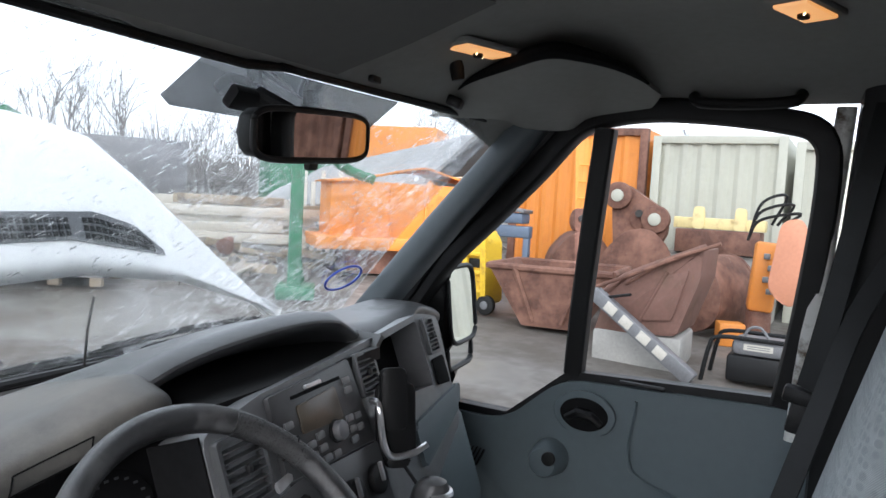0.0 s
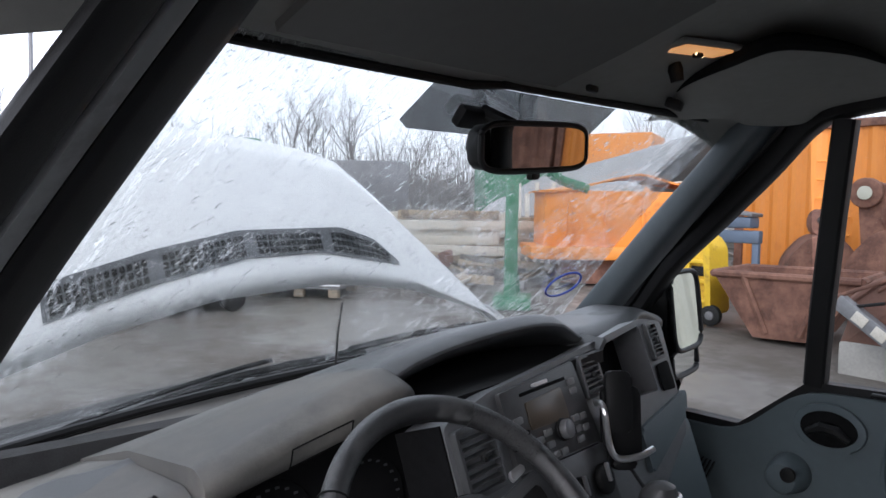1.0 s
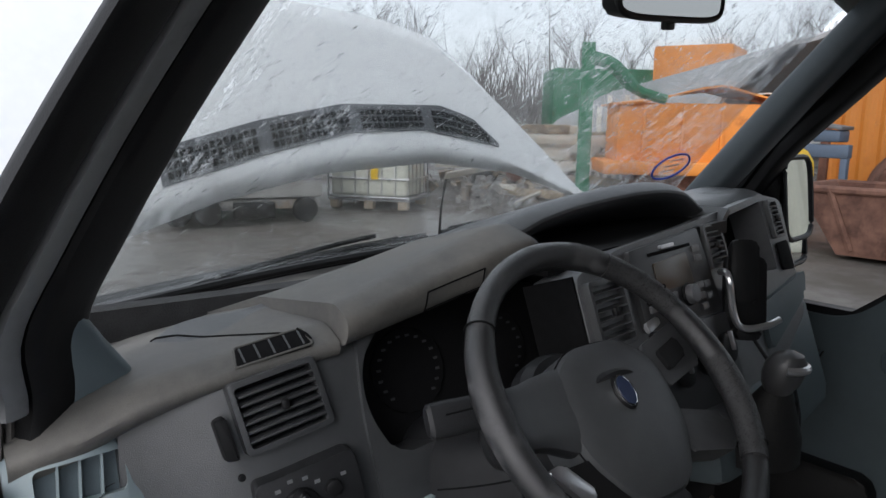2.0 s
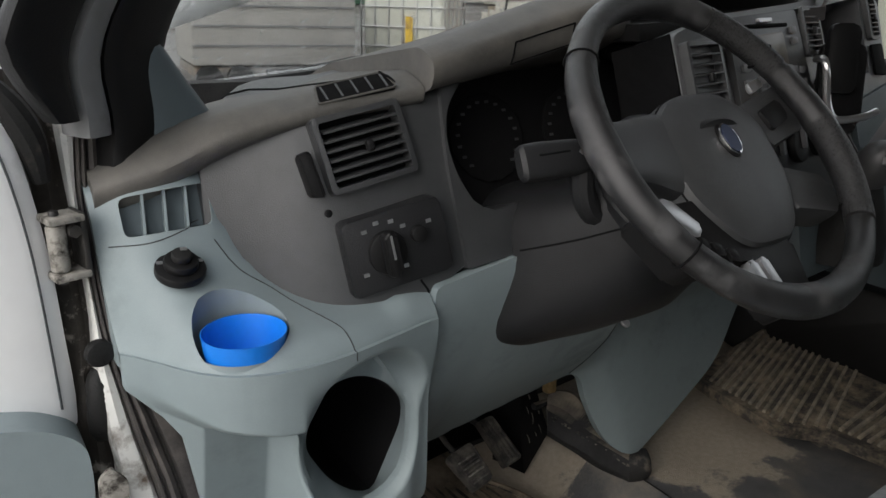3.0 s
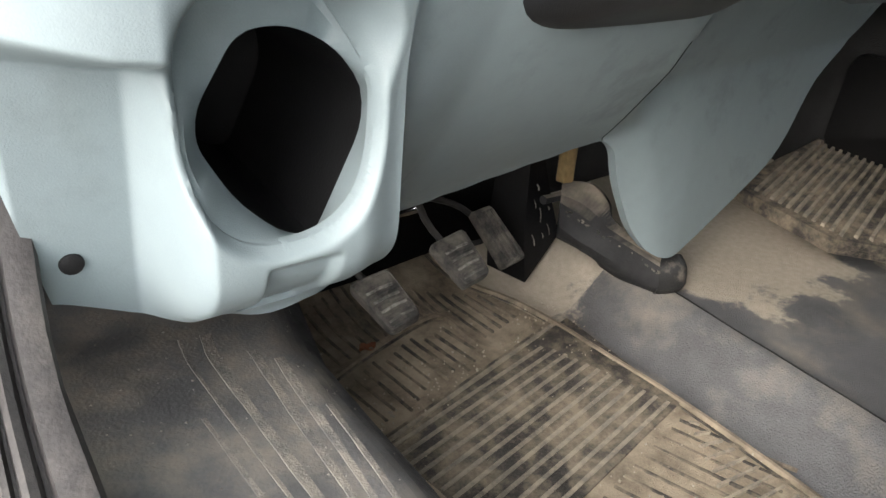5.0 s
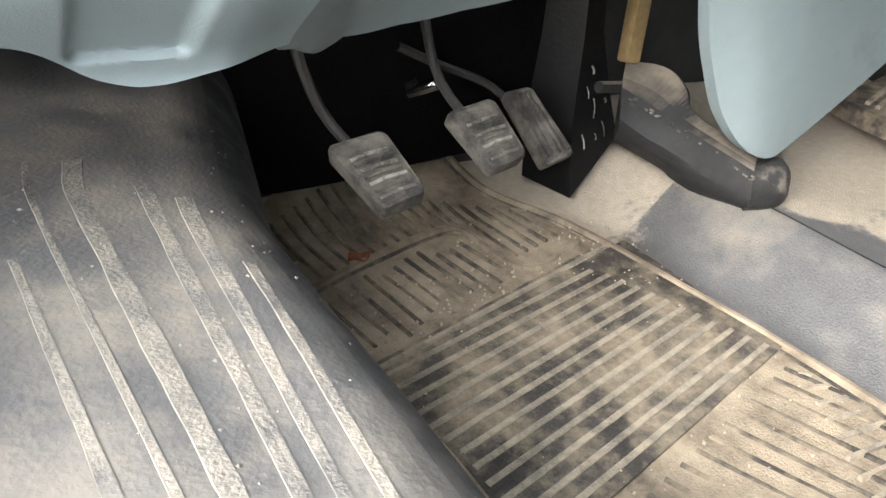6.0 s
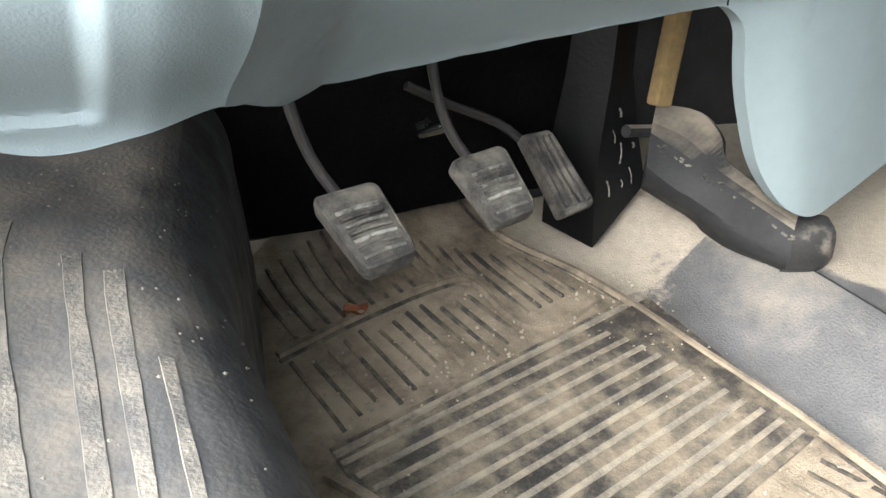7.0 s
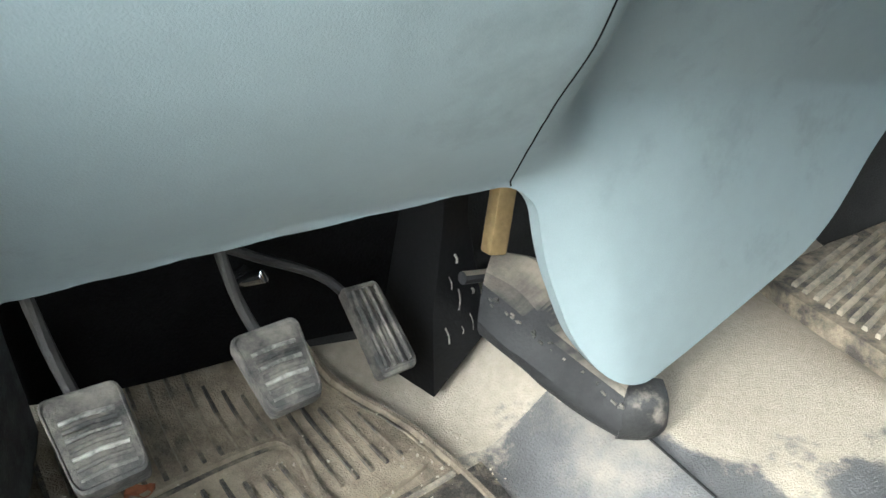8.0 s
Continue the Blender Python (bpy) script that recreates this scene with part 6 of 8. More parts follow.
def arch(u, v):
    y = -0.35 + 0.95 * v
    t = min(u / 0.62, 1.0)
    x = -0.80 + 0.235 * t
    z = 0.272 - 0.035 * t - 0.03 * max(0.1 - y, 0)
    if u > 0.62:
        a = (u - 0.62) / 0.38
        if a < 0.5:
            q = a / 0.5 * math.pi / 2
            x, z = -0.565 + 0.075 * math.sin(q), z - 0.09 * (1 - math.cos(q))
        else:
            x, z = -0.49 + 0.02 * (a - 0.5) / 0.5, (z - 0.09) * (1 - (a - 0.5) / 0.5)
    x += 0.03 * max(0.25 - y, 0) * t + 0.22 * max(y - 0.3, 0) * t
    return x, y, z + 0.002 * noise.noise((x * 20, y * 9, 3))


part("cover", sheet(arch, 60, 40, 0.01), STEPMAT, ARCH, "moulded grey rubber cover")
for ua, ub, v0, v1, wa, wb in ((0.405, 0.445, 0.60, 0.36, 0.012, 0.02), (0.435, 0.487, 0.72, 0.36, 0.009, 0.012), (0.4975, 0.524, 0.72, 0.36, 0.035, 0.024), (0.595, 0.568, 0.68, 0.37, 0.03, 0.018), (0.634, 0.603, 0.66, 0.38, 0.02, 0.015), (0.652, 0.635, 0.58, 0.40, 0.012, 0.01)):
    rings = []
    for k, v in enumerate(np.linspace(v1, v0, 26)):
        t = (v0 - v) / (v0 - v1)
        u, w = ua + (ub - ua) * t, wa + (wb - wa) * t
        w *= 1 + 0.22 * noise.noise((v * 40, u * 50, 0))
        p, q = Vector(arch(u - w / 2, v)), Vector(arch(u + w / 2, v))
        n = (q - p).cross(Vector(arch(u, v + 0.02)) - p).normalized()
        rings.append([tuple(p - n * 0.002), tuple(p + (q - p) * 0.1 + n * 0.0006), tuple(p + (q - p) * 0.9 + n * 0.0006), tuple(q - n * 0.002)])
    part("rib", loft(rings), STEPRIB, ARCH, "raised mud-filled rib")

b = bmesh.new()
for i in range(150):
    u, v = random.uniform(0.2, 0.75), random.uniform(0.38, 0.8)
    p = Vector(arch(u, v))
    r = random.uniform(0.0006, 0.0016)
    c = [b.verts.new(p + Vector(q)) for q in ((r, 0, 0), (-r, r * 0.3, 0), (0, r * 0.7, 0), (0, -r * 0.8, 0), (0, 0, r * 0.8), (0, 0, -r * 0.6))]
    for i0 in (0, 1):
        for i1 in (2, 3):
            for i2 in (4, 5):
                b.faces.new((c[i0], c[i1], c[i2]))
solo("grit", b, STEPRIB, "dry specks of soil scattered on the wheel arch cover", "grit", kind="stuff", smooth=0)

# ---- pedals ----
def pedal(name, corners, label, arm, ribs=7, across=True, plate=False):
    """A rubber-faced pad between four corners (top left, top right, bottom right, bottom left) on a bent arm."""
    tl, tr, br, bl = [Vector(c) for c in corners]
    c = (tl + tr + br + bl) / 4
    th = empty_at(name, tuple(c), label, "pedal", "foot pedals")
    n = (tr - tl).cross(bl - tl).normalized()
    if n.y > 0:
        n = -n
    def at(u, v, w):
        return tl * (1 - u) * (1 - v) + tr * u * (1 - v) + br * u * v + bl * (1 - u) * v + n * w
    out = rounded([(0, 0), (1, 0), (1, 1), (0, 1)], 0.11, 4)
    def pad_ring(s, w):
        ring_pts = []
        for u, v in out:
            u, v = 0.5 + (u - 0.5) * s, 0.5 + (v - 0.5) * s
            wid = 1.0 if not across else 1.0 + 0.10 * math.sin(math.pi * min(v * 1.1, 1.0)) - 0.12 * max(v - 0.7, 0) / 0.3
            ring_pts.append(tuple(at(0.5 + (u - 0.5) * wid, v, w - 0.004 * (2 * v - 1) ** 2)))
        return ring_pts
    rings = [pad_ring(s, w) for s, w in ((0.88, -0.016), (1.03, -0.012), (1.05, -0.002), (1.02, 0.0035), (0.96, 0.0042), (0.92, 0.0026), (0.8, 0.003))]
    pad = part("pad", loft(rings), PADMAT, th, "dusty rubber pad")
    for i in range(ribs):
        if across:
            k = 0.30 + 0.58 * i / (ribs - 1)
            dip = 0.004 * (2 * k - 1) ** 2
            pts = [at(0.14, k, 0.0018 - dip), at(0.5, k - 0.015, 0.0026 - dip), at(0.86, k, 0.0018 - dip)]
        else:
            k = (i + 0.7) / (ribs + 0.4)
            pts = [at(k, 0.06, 0.003), at(k, 0.94, 0.003)]
        part("tread", tube(pts, 0.0019 if across else 0.003, 6), PADMAT if (i % 2 or not across) else TREAD, pad)
    pts = curve_path([tuple(at(0.5, 0.4, -0.012))] + arm, 14)
    part("arm", tube(pts, [0.0052] * 14, 8), STEEL, th, "bent steel pedal arm")
    return th


pedal("clutch_pedal", [(-0.402, 0.422, 0.188), (-0.352, 0.420, 0.197), (-0.338, 0.357, 0.166), (-0.388, 0.350, 0.160)], "worn square clutch pedal with a grey rubber pad", [(-0.392, 0.47, 0.21), (-0.41, 0.50, 0.30), (-0.41, 0.53, 0.45)])
pedal("brake_pedal", [(-0.259, 0.455, 0.190), (-0.203, 0.463, 0.196), (-0.196, 0.400, 0.160), (-0.245, 0.394, 0.154)], "square brake pedal with a pale dusty rubber pad", [(-0.245, 0.50, 0.21), (-0.262, 0.52, 0.30), (-0.262, 0.55, 0.45)])
pedal("accelerator_pedal", [(-0.124, 0.537, 0.170), (-0.085, 0.544, 0.170), (-0.071, 0.464, 0.116), (-0.108, 0.466, 0.106)], "slim ribbed accelerator pedal hanging on a bent arm", [(-0.135, 0.56, 0.172), (-0.20, 0.575, 0.198), (-0.25, 0.58, 0.22)], 4, False)
# firewall bits seen behind the pedals
solo("bolt", disc((-0.20, 0.603, 0.16), 0.008, 0.04, (60, 20, 30), 12, 0.002, bm=disc((-0.205, 0.616, 0.157), 0.012, 0.01, (60, 20, 30), 6)), CHROME, "bright steel stud in the firewall", "bolt")
part("sound_mat", sheet(lambda u, v: (-0.48 + 0.5 * u, 0.622 - 0.012 * math.sin(6 * u) - 0.03 * v * v, 0.05 + 0.5 * v), 14, 10, 0.01), FELT, CAB, "firewall insulation, blackened for the shade behind the pedals")
BOOT = empty_at("gaiter", (0.0, 0.53, 0.02), "black moulded rubber gaiter beside the accelerator", "gaiter")
part("gaiter_skin", loft([[(-0.045, 0.58, 0.03), (-0.012, 0.515, 0.02), (0.05, 0.515, 0.10), (0.05, 0.60, 0.10)], [(-0.05, 0.585, 0.12), (-0.018, 0.53, 0.12), (0.035, 0.53, 0.16), (0.04, 0.60, 0.16)], [(-0.04, 0.59, 0.22), (-0.01, 0.545, 0.22), (0.02, 0.545, 0.23), (0.03, 0.60, 0.23)], [(-0.035, 0.6, 0.36), (-0.01, 0.56, 0.36), (0.015, 0.56, 0.36), (0.02, 0.60, 0.36)]]), GAITER, BOOT)
for k, (p, q) in enumerate((((0.0, 0.165), (0.004, 0.15)), ((0.012, 0.15), (0.014, 0.125)), ((0.028, 0.15), (0.03, 0.143)), ((0.027, 0.12), (0.032, 0.10)), ((-0.002, 0.105), (0.004, 0.085)), ((0.006, 0.19), (0.009, 0.18)), ((0.018, 0.105), (0.02, 0.096)))):
    mid = ((p[0] + q[0]) / 2 + 0.0015, 0.53, (p[1] + q[1]) / 2)
    drape("scuff", [(p[0], 0.53, p[1]), mid, (q[0], 0.53, q[1])], (0, 1, 0), 0.0007 + 0.0004 * (k % 3), BOOT, TREAD)
solo("foam_strip", box((0.043, 0.52, 0.275), (0.024, 0.02, 0.15), (-8, 6, 0), 0.004), material("old_foam", (0.25, 0.175, 0.08), 0.9, grain=120, amount=0.3, bump=0.6), "yellowed foam strip hanging behind the knee panel", "foam")
# black bracket box under the centre
BR = empty_at("bracket_box", (0.1, 0.4, 0.0), "scuffed black plastic heater duct foot on the floor", "duct")
def bar_of(sections):
    """An angular hollow-looking moulding: each section is (left foot, left top, right top, right foot)."""
    rings = []
    for sec in sections:
        ps = [Vector(p) for p in sec]
        c = sum(ps, Vector()) / 4
        rings.append([tuple(q) for i in range(4) for q in (ps[i] + (ps[i - 1] - ps[i]) * 0.26, ps[i] + (ps[i - 1] - ps[i]) * 0.08 + (ps[(i + 1) % 4] - ps[i]) * 0.08, ps[i] + (ps[(i + 1) % 4] - ps[i]) * 0.26)])
    keys = [(float(i), r) for i, r in enumerate(rings)]
    return loft([[tuple(p) for p in r] for _, r in glide(keys, 5 * len(rings) - 4)])


part("upright", bar_of([
    ((-0.004, 0.465, 0.135), (0.010, 0.487, 0.180), (0.052, 0.53, 0.207), (0.06, 0.53, 0.08)),
    ((0.008, 0.43, 0.123), (0.020, 0.458, 0.170), (0.088, 0.492, 0.212), (0.10, 0.49, 0.06)),
    ((0.018, 0.41, 0.118), (0.030, 0.435, 0.163), (0.086, 0.448, 0.196), (0.095, 0.46, 0.06)),
    ((0.030, 0.39, 0.110), (0.040, 0.414, 0.156), (0.074, 0.424, 0.172), (0.085, 0.44, 0.06)),
    ((0.055, 0.35, 0.095), (0.061, 0.37, 0.142), (0.090, 0.385, 0.152), (0.10, 0.40, 0.05)),
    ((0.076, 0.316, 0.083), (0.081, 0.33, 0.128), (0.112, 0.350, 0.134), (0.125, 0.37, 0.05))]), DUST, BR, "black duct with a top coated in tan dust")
part("outlet", bar_of([
    ((0.075, 0.317, 0.081), (0.080, 0.331, 0.126), (0.108, 0.355, 0.132), (0.118, 0.37, 0.05)),
    ((0.096, 0.306, 0.081), (0.098, 0.318, 0.129), (0.120, 0.348, 0.135), (0.13, 0.365, 0.05)),
    ((0.112, 0.302, 0.084), (0.112, 0.309, 0.130), (0.130, 0.343, 0.136), (0.14, 0.355, 0.052)),
    ((0.122, 0.302, 0.09), (0.121, 0.308, 0.128), (0.138, 0.34, 0.134), (0.145, 0.35, 0.056))]), DUCT, BR, "black duct outlet")
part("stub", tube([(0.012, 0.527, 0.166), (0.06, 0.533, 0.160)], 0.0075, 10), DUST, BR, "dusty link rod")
random.seed(8)
b = bmesh.new()
for i in range(26):
    t = random.random()
    box((0.008 + 0.068 * t + random.uniform(-0.003, 0.003), 0.482 - 0.158 * t, 0.178 - 0.052 * t + random.uniform(-0.010, 0.0)), (0.002, random.uniform(0.002, 0.007), random.uniform(0.0015, 0.003)), (random.uniform(-30, 30), 0, 10), bm=b)
tagged(part("chips", b, PADMAT, BR), "pale scuffs and chips", kind="stuff")

# ---- seats ----
def cushion(rings, mat, name, parent, label=""):
    return part(name, loft(rings), mat, parent, label, 60)


DS = empty_at("car_seat", (-0.22, -0.5, 0.05), "driver's seat in grey spotted cloth", "seat")
def seat_rings(xc, y0, y1, z, w, h):
    rs = []
    for y, k in ((y0, 0.35), (y0 - 0.015, 0.75), (y0 - 0.05, 1.0), (y0 - 0.2, 1.0), (y1, 1.0)):
        rs.append([(xc + w / 2 * (0.9 + 0.1 * k) * c, y - 0.055 * abs(c) ** 5, z - h / 2 + h / 2 * k * s) for c, s in oval(0, 0, 1, 1, 48, 4)])
    return rs


cushion(seat_rings(-0.22, -0.150, -0.72, 0.49, 0.51, 0.16), SEAT, "seat_cushion", DS, "grey cloth cushion with darker spots")
part("seat_base", box((-0.22, -0.5, 0.18), (0.44, 0.42, 0.34), bev=0.02), BLACK, DS, "black seat box")
def back_rings(xc, w, y0, y1, z0, z1, th):
    rs = []
    for t, k in ((0, 0.8), (0.1, 1.0), (0.5, 1.02), (0.85, 0.98), (0.96, 0.85), (1.0, 0.5)):
        y, z = y0 + (y1 - y0) * t, z0 + (z1 - z0) * t
        rs.append([(xc + w / 2 * k * c, y - th / 2 + th / 2 * (0.4 + 0.6 * k) * s, z) for c, s in oval(0, 0, 1, 1, 28, 3.5)])
    return rs


cushion(back_rings(-0.23, 0.5, -0.78, -0.95, 0.45, 1.1, 0.13), SEAT, "backrest", DS, "grey cloth backrest")
PS = empty_at("car_seat", (0.52, -0.6, 0.05), "passenger seat in grey spotted cloth beside the closed door", "seat")
cushion(back_rings(0.53, 0.46, -0.40, -0.575, 0.52, 1.17, 0.13), SEAT, "backrest", PS, "grey cloth backrest")
cushion(seat_rings(0.53, -0.06, -0.5, 0.44, 0.48, 0.14), SEAT, "seat_cushion", PS)
part("seat_base", box((0.53, -0.36, 0.2), (0.42, 0.4, 0.34), bev=0.02), BLACK, PS, "black seat box")


def strap(pts, w, name, parent):
    path = [Vector(p) for p in pts]
    rings = []
    for i, p in enumerate(path):
        d = (path[min(i + 1, len(path) - 1)] - path[max(i - 1, 0)]).normalized()
        s = d.cross(Vector((0.75, -0.6, 0.1))).normalized() * w / 2
        n = d.cross(s).normalized() * 0.0015
        rings.append([tuple(p - s - n), tuple(p + s - n), tuple(p + s + n), tuple(p - s + n)])
    return part(name, loft(rings), BLACK, parent)


BELT = empty_at("seat_belt", (0.66, -0.48, 0.6), "black webbing seat belt hanging from the door pillar", "seat belt")
strap(curve_path([(0.68, -0.52, 1.42), (0.68, -0.485, 1.2), (0.68, -0.452, 1.0), (0.68, -0.435, 0.91)], 14), 0.048, "webbing", BELT)
strap(curve_path([(0.60, -0.55, 1.17), (0.54, -0.50, 1.06), (0.48, -0.462, 0.92), (0.44, -0.425, 0.78), (0.40, -0.39, 0.65)], 14), 0.042, "webbing", BELT)
part("buckle", box((0.68, -0.43, 0.895), (0.03, 0.07, 0.03), (10, 0, 0), 0.006), BLACK, BELT, "black buckle")
part("tongue", box((0.68, -0.428, 0.855), (0.02, 0.045, 0.06), (10, 0, 0), 0.006), BLACK, BELT)

# gear lever
GL = empty_at("gear_lever", (0.17, 0.03, 0.6), "gear lever with a black and silver knob and dark gaiter", "gear lever")
part("gaiter", loft([[(0.19 + r * c, 0.09 + r * s - (z - 0.6) * 0.25, z) for c, s in oval(0, 0, 1, 1, 20)] for r, z in ((0.07, 0.60), (0.06, 0.64), (0.04, 0.68), (0.02, 0.72))]), RUBBER, GL)
part("knob", loft([[(0.186 + r * c, 0.05 + r * q - (z - 0.75) * 0.2, z) for c, q in oval(0, 0, 1, 1, 24)] for r, z in ((0.012, 0.69), (0.018, 0.712), (0.027, 0.728), (0.0305, 0.745), (0.029, 0.762), (0.021, 0.775), (0.008, 0.781))]), RADIO, GL)
part("knob_cap", tube([(0.186 + 0.029 * math.cos(a), 0.05 + 0.029 * math.sin(a) - 0.002, 0.757) for a in np.radians(np.linspace(-150, 20, 18))], 0.0065, 8), SILVER, GL, "silver shift pattern arc")
part("console_block", box((0.20, 0.17, 0.62), (0.24, 0.16, 0.14), (-14, 0, 4), 0.03), DOORTRIM, DASHB, "grey gear lever console")

# ---- roof fittings ----
SVD = empty_at("sun_visor", (-0.2, 0.1, 1.42), "grey vinyl sun visor folded up above the windscreen", "sun visor")
part("visor_board", sheet(lambda u, v: (-0.40 + 0.49 * u, 0.20 - 0.24 * v - 0.02 * u * v, lining_z(-0.40 + 0.49 * u, 0.20 - 0.24 * v) - 0.006 - 0.012 * math.sin(math.pi * v)), 16, 10, -0.012), VISOR, SVD)
part("visor_clip", box((0.17, 0.185, 1.395), (0.03, 0.012, 0.012), (0, 0, 10), 0.004), BLACK, SVD)
# passenger's overhead shelf with its dark slot
SH = empty_at("overhead_shelf", (0.55, 0.1, 1.40), "moulded grey overhead shelf with a dark curved slot", "shelf")
ARC = curve_path([(0.488, 0.27, 1.385), (0.40, 0.15, 1.423), (0.355, 0.05, 1.443), (0.30, -0.045, 1.45), (0.335, -0.09, 1.45), (0.45, -0.13, 1.446), (0.62, -0.15, 1.433)], 31)
EDGE = curve_path([(0.488, 0.27, 1.382), (0.50, 0.235, 1.379), (0.52, 0.132, 1.376), (0.62, 0.127, 1.372), (0.695, 0.06, 1.376), (0.70, 0.01, 1.404), (0.70, -0.11, 1.42)], 31)


def shelf_pt(u, v):
    a, e = Vector(ARC[round(u * 30)]), Vector(EDGE[round(u * 30)])
    return tuple(a.lerp(e, v) - Vector((0, 0, 0.004 * math.sin(math.pi * v))))


part("shelf_shell", sheet(shelf_pt, 30, 10, -0.012), LINING, SH)
part("slot", tube([(x, y, z + 0.004) for x, y, z in ARC[4:29]], [0.003 + 0.011 * math.sin(math.pi * i / 24) for i in range(25)], 8), VOID, SH, "dark slot")
part("shelf_clip", box((0.41, 0.175, 1.395), (0.03, 0.03, 0.02), (20, 0, 20), 0.005), BLACK, SH)
# reading lamps
def reading_lamp(at, turn):
    th = empty_at("roof_lamp", at, "lit amber interior lamp set in the headlining", "lamp", "interior lamps")
    x, y, z = at
    part("bezel", box((x, y, z), (0.12, 0.062, 0.01), (0, 0, turn), 0.004), LINING, th)
    part("lens", box((x, y, z - 0.006), (0.095, 0.046, 0.008), (0, 0, turn), 0.003), LAMP, th, "glowing amber lens")
    part("bulb", tube([(x - 0.012, y, z - 0.013), (x + 0.018, y + 0.006, z - 0.012)], 0.0022, 8), BULB, th)
    part("switch", box((x - 0.004, y + 0.002, z - 0.014), (0.014, 0.014, 0.008), (0, 0, turn), 0.003), BLACK, th)
    return th


reading_lamp((0.275, 0.055, lining_z(0.275, 0.055) - 0.004), -20)
reading_lamp((0.32, -0.41, lining_z(0.32, -0.41) - 0.004), -20)
MIC = empty_at("microphone", (0.30, 0.10, 1.42), "small black microphone hanging beside the roof lamp", "microphone")
part("body", tube([(0.30, 0.115, 1.455), (0.302, 0.113, 1.435), (0.305, 0.11, 1.415)], [0.008, 0.013, 0.011], 10), BLACK, MIC)
part("wire", tube(curve_path([(0.298, 0.115, 1.46), (0.305, 0.12, 1.475), (0.33, 0.11, 1.478)], 10), 0.003, 6), BLACK, MIC)
# grab handle over the door
GH = empty_at("grab_handle", (0.69, -0.29, 1.42), "black grab handle over the passenger door", "handle")
part("grip", tube(curve_path([(0.69, -0.195, 1.44), (0.672, -0.215, 1.425), (0.668, -0.29, 1.42), (0.672, -0.37, 1.424), (0.69, -0.385, 1.44)], 20), 0.011, 10), BLACK, GH)

# ---- interior mirror ----
IM = empty_at("rear_view_mirror", (0.035, 0.19, 1.25), "black-framed rear-view mirror on a windscreen stalk", "mirror")
im = onto((0.033, 0.182, 1.291), (0.235, 0.011, 0.018), (0.0, -0.06, 1))
shape = oval(0, 0, 0.128, 0.0345, 40, 5)
part("shell", prism(shape, -0.03, -0.002, "z", 0.006, m=im), BLACK, IM, "black mirror shell")
part("frame", tube([tuple(im @ Vector((u, v, 0.0))) for u, v in shape], 0.005, 8, closed=True), BLACK, IM)
part("mirror_glass", prism(oval(0, 0, 0.125, 0.0315, 40, 5), -0.001, 0.002, "z", m=im), DIM_MIRROR, IM, "mirror glass")
part("tab", prism(rounded(rect(0.0, -0.041, 0.02, 0.016), 0.003), -0.012, -0.002, "z", 0.002, m=im), BLACK, IM)
part("stalk", tube(curve_path([tuple(im @ Vector((0, 0.02, -0.025))), (0.02, 0.22, 1.325), (0.005, 0.27, 1.35)], 10), 0.011, 8), BLACK, IM)
part("mount", box((-0.01, 0.275, 1.338), (0.075, 0.02, 0.035), (40, 0, 3), 0.006), BLACK, IM)
part("sensor", box((0.045, 0.235, 1.388), (0.085, 0.014, 0.012), (35, 0, 3), 0.004), BLACK, IM)

# ---- wipers, sticker, drops on the windscreen ----
WIP = empty_at("wiper", (-0.1, 0.75, 0.85), "black windscreen wiper parked along the scuttle", "wiper")
def along(u0, v0, u1, v1, off, n=24):
    return [tuple(on_screen(u0 + (u1 - u0) * i / (n - 1), v0 + (v1 - v0) * i / (n - 1), off)[0]) for i in range(n)]


part("blade", tube(curve_path([(-0.52, 0.81, 0.772), (-0.394, 0.822, 0.801), (-0.159, 0.83, 0.842), (0.075, 0.815, 0.861)], 24), 0.008, 6), RUBBER, WIP)
for k in range(3):
    part("rail", tube(curve_path([(-0.60 + 0.03 * k, 0.80 + 0.012 * k, 0.752 + 0.011 * k), (-0.40, 0.815 + 0.012 * k, 0.790 + 0.011 * k), (-0.16, 0.825 + 0.012 * k, 0.826 + 0.012 * k), (0.06 - 0.05 * k, 0.815 + 0.012 * k, 0.852 + 0.008 * k)], 24), 0.0055, 6), RUBBER if k % 2 else BLACK, WIP)
part("spine", tube(curve_path([(-0.45, 0.825, 0.776), (-0.30, 0.835, 0.807), (-0.12, 0.84, 0.839), (0.04, 0.83, 0.854)], 20), 0.005, 6), BLACK, WIP)
part("arm", tube(curve_path([(-0.34, 0.845, 0.794), (-0.10, 0.84, 0.816), (0.104, 0.83, 0.849), (0.2, 0.83, 0.854)], 16), 0.009, 6), BLACK, WIP)
for k in range(4):
    x = -0.42 + 0.13 * k
    part("claw", tube([(x, 0.824, 0.79 + 0.13 * (x + 0.42)), (x + 0.06, 0.836, 0.812 + 0.12 * (x + 0.42)), (x + 0.12, 0.826, 0.806 + 0.13 * (x + 0.42))], 0.004, 6), BLACK, WIP)
WIP2 = empty_at("wiper", (0.3, 0.78, 0.864), "black windscreen wiper parked along the scuttle", "wiper")
part("blade", tube(curve_path([(0.115, 0.815, 0.866), (0.298, 0.765, 0.896), (0.46, 0.69, 0.919)], 16), 0.006, 6), RUBBER, WIP2)
part("spine", tube(curve_path([(0.15, 0.825, 0.872), (0.298, 0.78, 0.897), (0.44, 0.72, 0.916)], 16), 0.005, 6), BLACK, WIP2)
part("arm", tube(curve_path([(0.236, 0.81, 0.859), (0.40, 0.76, 0.889), (0.5, 0.74, 0.894)], 12), 0.008, 6), BLACK, WIP2)
